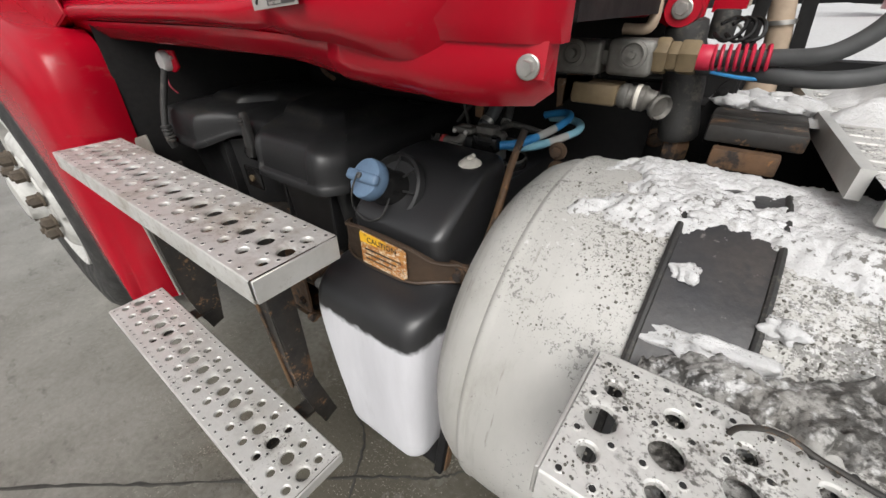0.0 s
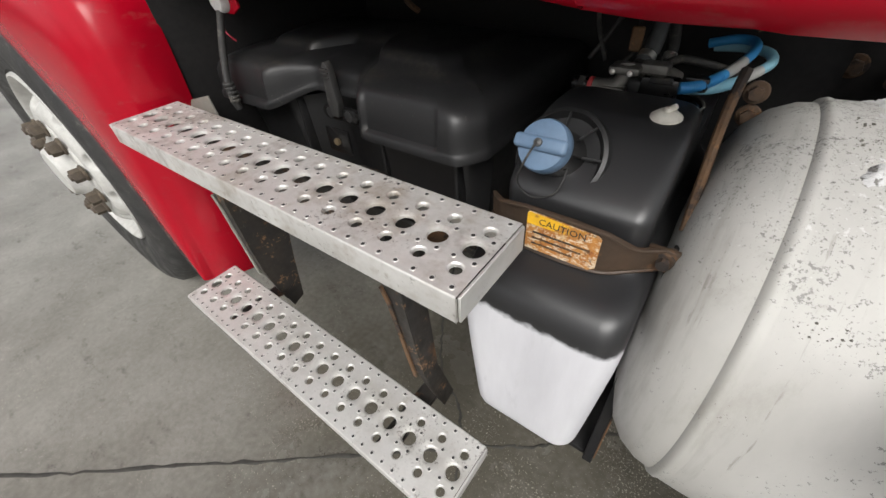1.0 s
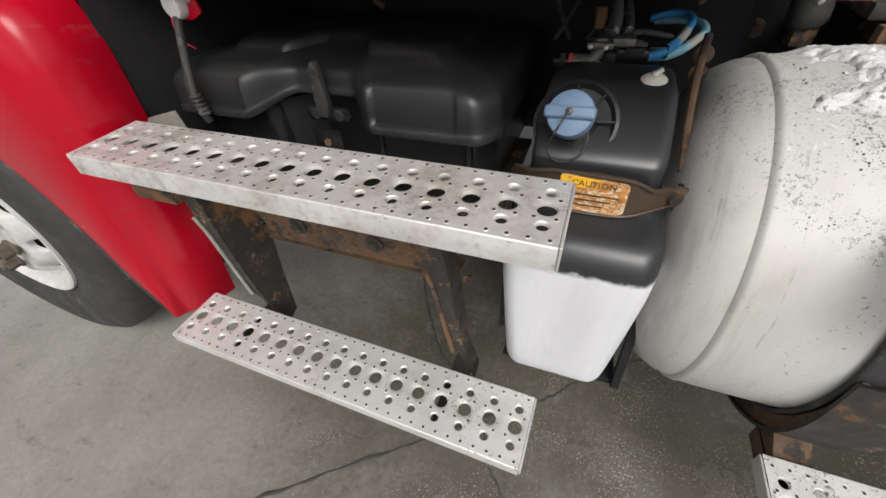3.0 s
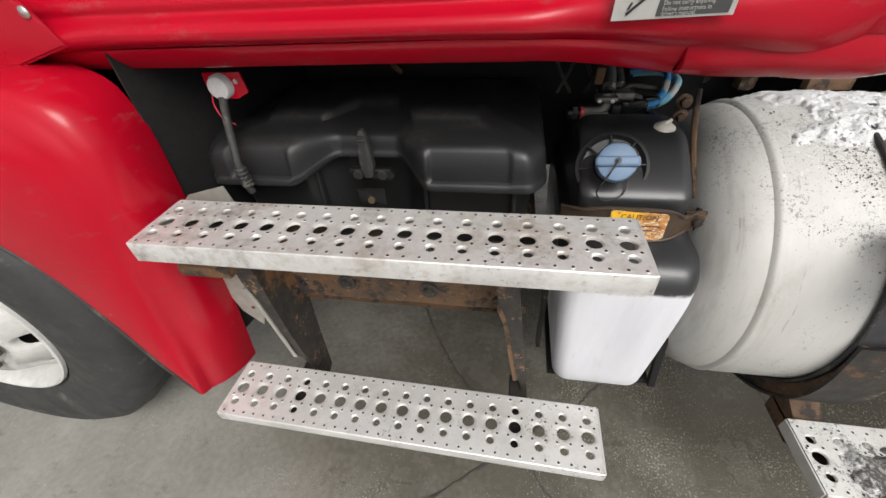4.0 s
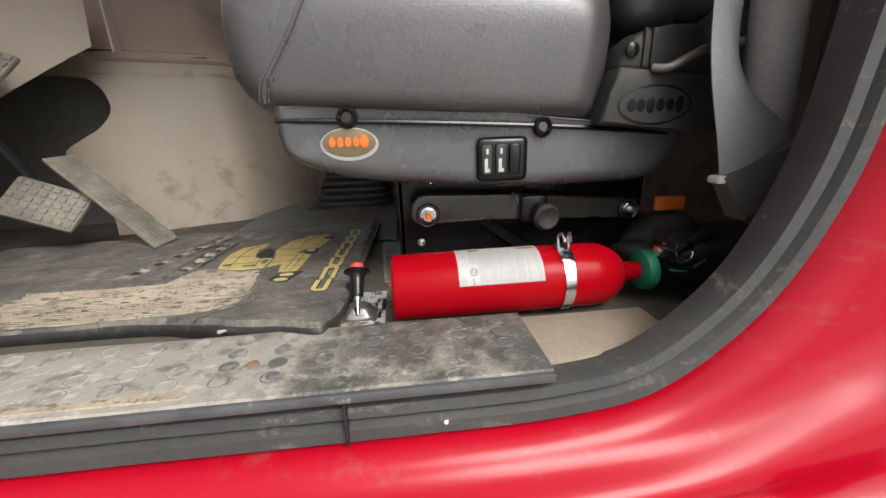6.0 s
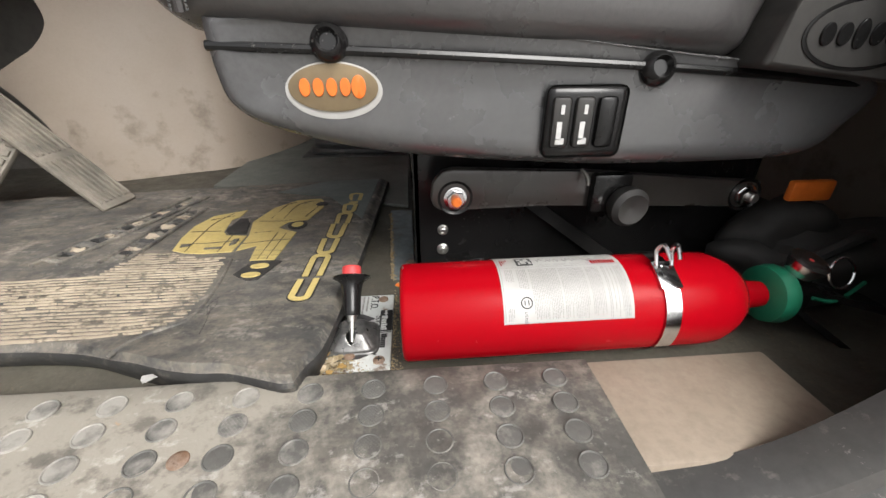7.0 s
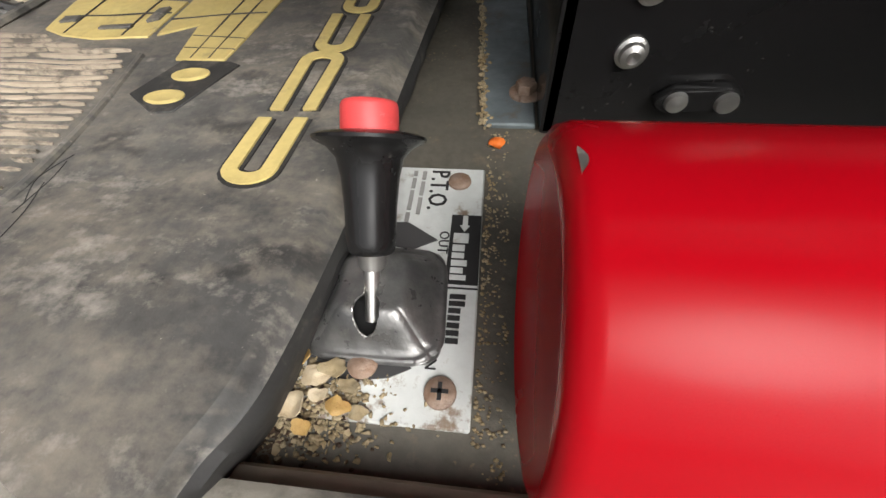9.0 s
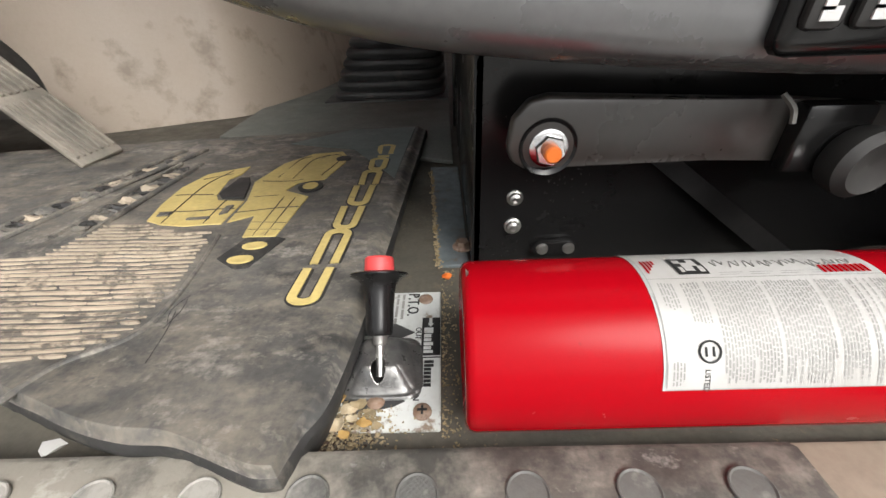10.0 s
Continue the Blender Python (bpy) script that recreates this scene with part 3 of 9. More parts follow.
def holed(f, cells, depth, bm=None, n=14):
    """A plate made of cells (u0, u1, v0, v1, hole or None); hole = (cu, cv, ru, rv). f(u, v, d) lays a point d below the face."""
    t = bm if bm is not None else bmesh.new()
    for u0, u1, v0, v1, hole in cells:
        if hole is None:
            t.faces.new([t.verts.new(f(u, v, 0)) for u, v in ((u0, v0), (u1, v0), (u1, v1), (u0, v1))])
            continue
        cu, cv, ru, rv = hole
        ang = [2 * math.pi * k / n for k in range(n)] + [math.atan2(v - cv, u - cu) % (2 * math.pi) for u in (u0, u1) for v in (v0, v1)]
        ang = sorted(set(round(a, 5) for a in ang))
        edge, lip, ring, low = [], [], [], []
        for a in ang:
            c, s = math.cos(a), math.sin(a)
            k = min((u1 - cu) / c if c > 1e-9 else ((u0 - cu) / c if c < -1e-9 else 1e9), (v1 - cv) / s if s > 1e-9 else ((v0 - cv) / s if s < -1e-9 else 1e9))
            edge.append(t.verts.new(f(cu + c * k, cv + s * k, 0)))
            lip.append(t.verts.new(f(cu + c * ru * 1.28, cv + s * rv * 1.28, 0)))
            ring.append(t.verts.new(f(cu + c * ru * 1.04, cv + s * rv * 1.04, depth * 0.30)))
            low.append(t.verts.new(f(cu + c * ru, cv + s * rv, depth)))
        m = len(ang)
        for i in range(m):
            j = (i + 1) % m
            for a, b in ((edge, lip), (lip, ring), (ring, low)):
                t.faces.new((a[i], a[j], b[j], b[i]))
    return t


def words(name, body, size, material, m, parent, extrude=0.0002, align="LEFT", squeeze=1.0, bold=0.0):
    """Lettering in the built-in font, laid flat by m (x along the line, y up the letter)."""
    cu = bpy.data.curves.new(name, "FONT")
    cu.body, cu.size, cu.extrude, cu.align_x, cu.resolution_u, cu.offset = body, size, extrude, align, 2, bold
    tmp = bpy.data.objects.new(name, cu)
    scene.collection.objects.link(tmp)
    me = bpy.data.meshes.new_from_object(tmp.evaluated_get(bpy.context.evaluated_depsgraph_get()))
    bpy.data.objects.remove(tmp)
    bm = bmesh.new()
    bm.from_mesh(me)
    bpy.data.meshes.remove(me)
    bmesh.ops.transform(bm, matrix=m @ Matrix.Diagonal((squeeze, 1, 1, 1)), verts=bm.verts)
    return part(name, bm, material, parent)


def axes(o, ex, ey):
    """A pose from an origin and the ways of its x and y."""
    ex, ey = Vector(ex).normalized(), Vector(ey)
    ez = ex.cross(ey).normalized()
    ey = ez.cross(ex)
    m = Matrix((ex, ey, ez)).transposed().to_4x4()
    m.translation = Vector(o)
    return m


def hexagon(c, axis, r, h, bm=None):
    return lathe([(0, r * 0.95), (h * 0.15, r), (h * 0.85, r), (h, r * 0.93)], c, axis, 6, bm)


def bolt(name, c, axis, r, h, material, parent, washer=True, label=""):
    bm = bmesh.new()
    if washer:
        lathe([(0, r * 1.55), (h * 0.2, r * 1.55), (h * 0.28, r * 1.4)], c, axis, 20, bm)
    hexagon(Vector(c) + Vector(axis).normalized() * h * 0.25, axis, r, h * 0.75, bm)
    return part(name, bm, material, parent, label, angle=30)


def smooth01(a, b, x):
    t = min(1.0, max(0.0, (x - a) / (b - a)))
    return t * t * (3 - 2 * t)


# ---- ground ----
def build_ground():
    bm = bmesh.new()
    far = [-200, -30, -4, -2, -1, 0, 1, 2, 4, 30, 200]
    for i in range(len(far) - 1):
        for j in range(len(far) - 1):
            bm.faces.new([bm.verts.new((x, y, 0.0)) for x, y in ((far[i], far[j]), (far[i + 1], far[j]), (far[i + 1], far[j + 1]), (far[i], far[j + 1]))])
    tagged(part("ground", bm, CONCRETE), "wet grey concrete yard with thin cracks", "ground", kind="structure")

    def crack(pts, w, seed):
        rnd = random.Random(seed)
        path = smooth_path([(x, y, 0.0) for x, y in pts], 14)
        t = bmesh.new()
        rows = []
        for i, p in enumerate(path):
            d = (path[min(i + 1, len(path) - 1)] - path[max(i - 1, 0)]).normalized()
            s = Vector((-d.y, d.x, 0))
            o = s * rnd.uniform(-w, w) * 0.8
            k = w * rnd.uniform(0.4, 1.2)
            rows.append([t.verts.new(p + o + s * q + Vector((0, 0, z))) for q, z in ((-k, 0.0008), (-k * 0.35, 0.0014), (k * 0.35, 0.0014), (k, 0.0008))])
        for a, b in zip(rows, rows[1:]):
            for c in range(3):
                t.faces.new((a[c], a[c + 1], b[c + 1], b[c]))
        tagged(part("crack", t, JOINT), "dark dirt-filled crack in the concrete", "crack", kind="structure")

    crack([(-0.9, -1.05), (-0.28, -0.61), (0.08, -0.33), (0.475, -0.02), (0.74, 0.19), (0.84, 0.26), (1.0, 0.41), (1.6, 0.85), (3.0, 1.9)], 0.005, 3)
    crack([(0.82, -0.5), (0.79, -0.08), (0.73, 0.03), (0.62, 0.22), (0.51, 0.29), (0.42, 0.41), (0.33, 0.565), (0.2, 0.9), (0.05, 1.6)], 0.004, 5)
    crack([(1.50, -0.3), (1.46, 0.0), (1.42, 0.26), (1.40, 0.42), (1.36, 1.0), (1.3, 2.0)], 0.004, 8)


# ---- steps ----
def tread(name, length, width, columns, label, group, m, material, height=0.036):
    """A pressed tread plank: three rows of punched holes, small raised buttons, folded edges and welded end plates."""
    st = thing(name, (0, 0, 0), label, "step", group)
    rows = (0.0, 0.0155, 0.0465, 0.0815, 0.1125, width)
    first = 0.026
    pitch = (length - 2 * first) / (columns - 1)
    cells = []
    ends = [0.004] + [first + pitch * (k + 0.5) for k in range(columns - 1)] + [length - 0.004]
    for u0, u1, cu in zip(ends, ends[1:], [first + pitch * k for k in range(columns)]):
        for r, (v0, v1) in enumerate(zip(rows, rows[1:])):
            hole = {1: (cu, 0.031, 0.0073, 0.0073), 2: (cu, 0.064, 0.0122, 0.0122), 3: (cu, 0.097, 0.0073, 0.0073)}.get(r)
            if hole:
                cells.append((u0, u1, v0, v1, hole))
            else:
                vc = 0.008 if r == 0 else 0.120
                cells.append((u0, cu, v0, v1, (cu - pitch / 4, vc, 0.0017, 0.0017)))
                cells.append((cu, u1, v0, v1, (cu + pitch / 4, vc, 0.0017, 0.0017)))
    bm = holed(lambda u, v, d: (u, v, -d), cells, 0.0055, n=18)
    # folded front and back lips
    for y0, s in ((0.0, -1), (width, 1)):
        prof = [(y0, 0.0), (y0 + s * 0.0012, -0.0006), (y0 + s * 0.002, -0.002), (y0 + s * 0.002, -height), (y0 - s * 0.001, -height), (y0 - s * 0.001, -0.004)]
        a = [[bm.verts.new((x, y, z)) for y, z in prof] for x in (0.004, length - 0.004)]
        for i in range(len(prof) - 1):
            bm.faces.new((a[0][i], a[0][i + 1], a[1][i + 1], a[1][i]))
    # flat black discs paint the shade inside the button bores
    bore_discs = bmesh.new()
    for k in range(columns):
        cx = first + pitch * k
        spots = [(cx - pitch / 4, 0.008), (cx + pitch / 4, 0.008), (cx - pitch / 4, 0.120), (cx + pitch / 4, 0.120),
                 (cx - pitch * 0.27, 0.0455), (cx + pitch * 0.27, 0.0455), (cx - pitch * 0.27, 0.0825), (cx + pitch * 0.27, 0.0825)]
        for bx, by in spots:
            lathe([(0, 0.0042), (0.0006, 0.0036), (0.0007, 0.0030), (0.0003, 0.0023)], (bx, by, 0.0), (0, 0, 1), 8, bm, close=False)
            bore_discs.faces.new([bore_discs.verts.new((bx + 0.0025 * math.cos(a), by + 0.0026 * math.sin(a), 0.00045)) for a in [2 * math.pi * q / 8 for q in range(8)]])
    part("tread_plate", bm, material, st)
    part("bore_shade_disc", bore_discs, INK, st)["kind"] = "stuff"
    for x in (0.0, length - 0.0035):
        part("end_plate", box(x, x + 0.0035, 0.0005, width - 0.0005, -height, -0.0012, 0.0008, 1), ALU_SIDE, st)
    st.matrix_world = m
    st.matrix_basis = m
    return st


def build_steps():
    tread("entry_step", 0.80, 0.128, 17, "upper punched aluminium entry step, stained brown with dirt", "entry steps", pose(0, 0, 0.80), ALU)
    tread("entry_step", 0.80, 0.128, 17, "lower punched aluminium entry step, damp and speckled", "entry steps", pose(0.006, -0.063, 0.383, 0.3, 0, -1.2), ALU, 0.024)
    tread("tank_step", 0.84, 0.132, 18, "upper punched aluminium tank step under slush and grit", "tank steps", pose(1.155, 0.002, 0.80), ALU_DIRTY)
    tread("tank_step", 0.84, 0.134, 18, "lower punched aluminium tank step with slush patches", "tank steps", pose(1.162, -0.06, 0.38), ALU_DIRTY, 0.03)


def build_step_brackets():
    for xs, dp in ((0.118, 1.0), (0.618, 0.4)):
        br = thing("step_bracket", (xs, 0.11, 0.30), "bent black steel step bracket, rusting at its edges", "bracket", "step brackets")

        def lean(co, xs=xs):
            return Vector((co.x + 0.11 * (0.62 - co.z) + 0.012 * noise.noise(Vector((co.y * 20, co.z * 9, xs))) * 0.3, co.y, co.z))
        part("web", prism([(0.080, 0.745), (0.080 + 0.12 * dp, 0.745), (0.080 + 0.116 * dp, 0.60), (0.080 + 0.102 * dp, 0.51), (0.084 + 0.076 * dp, 0.42), (0.138, 0.30), (0.104, 0.29), (0.090, 0.345), (0.079, 0.415), (0.077, 0.62)], "x", xs + 0.012, xs + 0.018, 0.0, 1, taper=lean), RUST_DARK, br)
        part("front_flange", loft([[(xs + 0.11 * (0.62 - z) - w, 0.074 + dy, z), (xs + 0.11 * (0.62 - z) + 0.018, 0.074 + dy, z), (xs + 0.11 * (0.62 - z) + 0.018, 0.079 + dy, z), (xs + 0.11 * (0.62 - z) - w, 0.079 + dy, z)]
                                   for z, w, dy in ((0.745, 0.022, 0.004), (0.63, 0.020, 0.002), (0.60, 0.012, 0.001), (0.50, 0.008, 0.0), (0.43, 0.006, 0.002), (0.40, -0.004, 0.006), (0.33, -0.009, 0.018), (0.30, -0.010, 0.03))]), RUST_DARK, br)
        part("edge_strip", loft([[(xs + 0.11 * (0.62 - z) - w - 0.003, 0.070, z), (xs + 0.11 * (0.62 - z) - w + 0.005, 0.0705, z), (xs + 0.11 * (0.62 - z) - w + 0.005, 0.0735, z), (xs + 0.11 * (0.62 - z) - w - 0.003, 0.079, z)]
                                 for z, w in ((0.632, 0.020), (0.60, 0.012), (0.50, 0.008), (0.415, 0.004))]), GREY_PLATE if dp > 0.5 else RUST, br, "bare worn steel edge")
        part("foot", box(xs + 0.01, xs + 0.05, -0.045, 0.13, 0.338, 0.346, 0.002, 1), RUST_DARK, br)
        for z in (0.55, 0.66):
            part("bracket_bolt", hexagon((xs + 0.011 + 0.11 * (0.62 - z), 0.15, z), (1, 0, 0), 0.009, 0.014), RUST, br)
    tr = thing("battery_tray", (0.35, 0.20, 0.51), "rusty steel battery tray apron under the box", "tray")

    def apron(u, v):
        x, z = 0.135 + 0.475 * u, 0.515 + 0.120 * v
        dish = 0.012 * math.exp(-((x - 0.27) / 0.05) ** 2 - ((z - 0.595) / 0.03) ** 2) + 0.010 * math.exp(-((x - 0.45) / 0.045) ** 2 - ((z - 0.59) / 0.03) ** 2)
        return (x, 0.172 - dish + 0.002 * noise.noise(Vector((x * 14, 0, z * 14))) + 0.012 * (1 - smooth01(0.0, 0.10, v)), z + 0.004 * noise.noise(Vector((x * 11, 2, 0))) * (1 - v))
    part("apron", sheet(apron, 60, 24), RUST, tr, "flaking rusty apron plate", solid=0.005)
    part("bottom_lip", loft([[(x, 0.168, 0.514), (x, 0.176, 0.506), (x, 0.24, 0.506), (x, 0.24, 0.514)] for x in (0.135, 0.37, 0.61)]), RUST, tr)
    part("top_flange", loft([[(x, 0.168, z), (x, 0.168, z + 0.006), (x, 0.262, z + 0.008), (x, 0.262, z)] for x, z in ((0.06, 0.628), (0.25, 0.631), (0.45, 0.630), (0.64, 0.628))]), RUST, tr)
    part("floor_plate", box(0.02, 0.67, 0.24, 0.60, 0.600, 0.612, 0.002, 1), RUST_DARK, tr)
    part("top_rail", box(0.0, 0.66, 0.100, 0.122, 0.700, 0.762, 0.003, 1), RUST_DARK, tr)
    for x, z in ((0.27, 0.585), (0.45, 0.58)):
        part("carriage_bolt", lathe([(0, 0.020), (0.004, 0.020), (0.005, 0.012), (0.012, 0.010), (0.013, 0)], (x, 0.158, z), (0, -1, 0), 16), RUST_DARK, tr)
    for x, z in ((0.155, 0.56), (0.59, 0.555)):
        part("tray_bolt", hexagon((x, 0.17, z), (0, -1, 0), 0.009, 0.010), RUST, tr)
    for x in (0.25, 0.46):
        cup = lathe([(0, 0.055), (0.008, 0.055), (0.02, 0.03), (0.022, 0.0)], (x, 0.27, 0.53), (0, 0, -1), 24)
        part("rubber_cup", cup, RUBBER, tr)
        bm = cyl((x, 0.27, 0.52), (x, 0.27, 0.455), 0.006, n=10)
        hexagon((x, 0.27, 0.495), (0, 0, -1), 0.012, 0.012, bm)
        part("mount_stud", bm, RUST, tr)
    pl = thing("splash_plate", (0.05, 0.15, 0.45), "dull grey sheet-metal splash plate with rivets", "plate")
    part("sheet", prism([(-0.035, 0.765), (-0.01, 0.79), (0.075, 0.812), (0.10, 0.70), (0.05, 0.52), (0.005, 0.405), (-0.035, 0.455), (-0.055, 0.55)], "y", 0.160, 0.163), GREY_PLATE, pl)
    for x, z in ((0.0, 0.47), (0.01, 0.53), (0.02, 0.59)):
        part("rivet", lathe([(0, 0.005), (0.002, 0.004), (0.003, 0.0)], (x, 0.160, z), (0, -1, 0), 10), RUST, pl)
    part("lug", box(-0.01, 0.10, 0.056, 0.098, 0.672, 0.699, 0.006, 2), RUST, pl)


# ---- battery box ----
def build_battery_box():
    bb = thing("battery_box", (0.33, 0.43, 0.622), "black moulded battery box with a domed dusty lid", "battery box")
    x0, x1, yb = -0.022, 0.668, 0.66

    def front(x):
        a = smooth01(0.17, 0.265, x) * (1 - smooth01(0.375, 0.455, x))
        return 0.222 + 0.075 * a + 0.05 * smooth01(0.62, 0.70, x) ** 2 + 0.05 * (1 - smooth01(-0.03, 0.03, x)) ** 2

    nf = 190
    panels = ((0.052, 0.178), (0.455, 0.604))

    def recess(x, z):
        k = 0.0
        for a, b in panels:
            k = max(k, smooth01(a - 0.004, a + 0.004, x) * (1 - smooth01(b - 0.004, b + 0.004, x)))
        return 0.007 * k * smooth01(0.794, 0.799, z)

    def ring(off, z, dip=0.0):
        pts = []
        lo, hi = x0 + off, x1 - off
        for i in range(nf + 1):
            x = lo + (hi - lo) * i / nf
            f = front(x0 + (x1 - x0) * i / nf)
            rc = min(1.0, i / 11, (nf - i) / 11)
            pts.append((x, f + off + 0.024 * (1 - rc) ** 2 + recess(x, z) * smooth01(0.02, 0.004, off), z + dip * smooth01(0.17, 0.26, x) * (1 - smooth01(0.38, 0.46, x))))
        for i in range(13):
            pts.append((hi, front(x1) + off + (yb - off - front(x1) - off) * (i + 1) / 14, z))
        for i in range(nf + 1):
            pts.append((hi - (hi - lo) * i / nf, yb - off, z))
        for i in range(13):
            pts.append((lo, yb - off - (yb - off - front(x0) - off) * (i + 1) / 14, z))
        return pts

    rings = [ring(0.010, 0.785, 0.03), ring(0.0, 0.779, 0.03), ring(-0.003, 0.781, 0.03), ring(-0.003, 0.7925, 0.027), ring(-0.001, 0.7955, 0.026), ring(0.0, 0.7985, 0.025), ring(0.001, 0.810, 0.020), ring(0.002, 0.826, 0.014), ring(0.004, 0.840, 0.008), ring(0.009, 0.850, 0.004), ring(0.017, 0.857),
             ring(0.030, 0.862), ring(0.060, 0.868), ring(0.10, 0.873), ring(0.106, 0.880), ring(0.114, 0.887), ring(0.130, 0.891), ring(0.16, 0.893)]
    lid = part("lid", loft(rings), BLACK, bb, angle=50)
    part("pads", box(0.62, 0.632, 0.234, 0.24, 0.79, 0.80, 0.002), BLACK, lid)

    def body_ring(off, z):
        return [(x, y + 0.028 + (0.006 if i <= nf else 0), zz) for i, (x, y, zz) in enumerate(ring(off, z))]
    body = part("body", loft([body_ring(0.030, 0.613), body_ring(0.022, 0.70), body_ring(0.012, 0.792)]), BLACK, bb, angle=50)
    for x in (0.20, 0.43, 0.61):
        part("rib", box(x, x + 0.008, front(x) + 0.035, front(x) + 0.06, 0.64, 0.79, 0.002), BLACK, body)
    la = part("latch", prism([(0.302, 0.80), (0.308, 0.862), (0.314, 0.874), (0.320, 0.874), (0.326, 0.862), (0.332, 0.80), (0.326, 0.772), (0.308, 0.772)], "y", 0.276, 0.292, 0.003, 2),
              RUBBER, bb, "black rubber draw latch")
    for z in (0.846, 0.853, 0.86):
        part("grip_rib", box(0.309, 0.325, 0.272, 0.277, z, z + 0.003, 0.001), RUBBER, la)
    part("catch", prism([(0.275, 0.788), (0.265, 0.774), (0.275, 0.760), (0.36, 0.760), (0.37, 0.774), (0.36, 0.788)], "y", 0.286, 0.30, 0.004, 2), BLACK_GLOSS, bb)
    for x in (0.291, 0.343):
        part("catch_slot", lathe([(0, 0.011), (0.001, 0.009), (-0.004, 0.008), (-0.004, 0)], (x, 0.2855, 0.774), (0, -1, 0), 16), INK, bb)
    part("latch_plate", box(0.285, 0.35, 0.268, 0.274, 0.70, 0.752, 0.003), BLACK_GLOSS, bb)
    part("plate_stud", hexagon((0.318, 0.268, 0.726), (0, -1, 0), 0.008, 0.006), DULL_BRASS, bb)

    pg = thing("plug_socket", (0.08, 0.26, 0.95), "grey round socket cover on a red tab, with a thick cable", "socket")
    part("mount_tab", prism([(0.045, 0.985), (0.12, 0.985), (0.125, 0.95), (0.10, 0.938), (0.06, 0.938), (0.045, 0.955)], "y", 0.262, 0.268, 0.002), RED, pg)
    part("cover", lathe([(0, 0.022), (0.010, 0.022), (0.016, 0.019), (0.018, 0.0)], (0.079, 0.262, 0.962), (0, -1, 0), 24), GREY_TRIM, pg)
    part("cable", tube([(0.079, 0.25, 0.945), (0.081, 0.235, 0.91), (0.086, 0.218, 0.87), (0.09, 0.205, 0.83), (0.094, 0.20, 0.80), (0.096, 0.205, 0.775)], 0.0075, 10), RUBBER, pg)
    bm = bmesh.new()
    for k in range(5):
        z = 0.828 - 0.008 * k
        lathe([(0, 0.009), (0.002, 0.0115), (0.005, 0.0115), (0.007, 0.009)], (0.0905 + 0.001 * k, 0.204, z), (0, 0, -1), 14, bm)
    part("cable_boot", bm, RUBBER, pg)
    part("red_wire", tube([(0.05, 0.266, 0.95), (0.045, 0.262, 0.93), (0.055, 0.258, 0.905), (0.075, 0.262, 0.89)], 0.0016, 6), HOSE_RED, pg)
    part("screw", hexagon((0.11, 0.262, 0.97), (0, -1, 0), 0.005, 0.004), STEEL, pg)


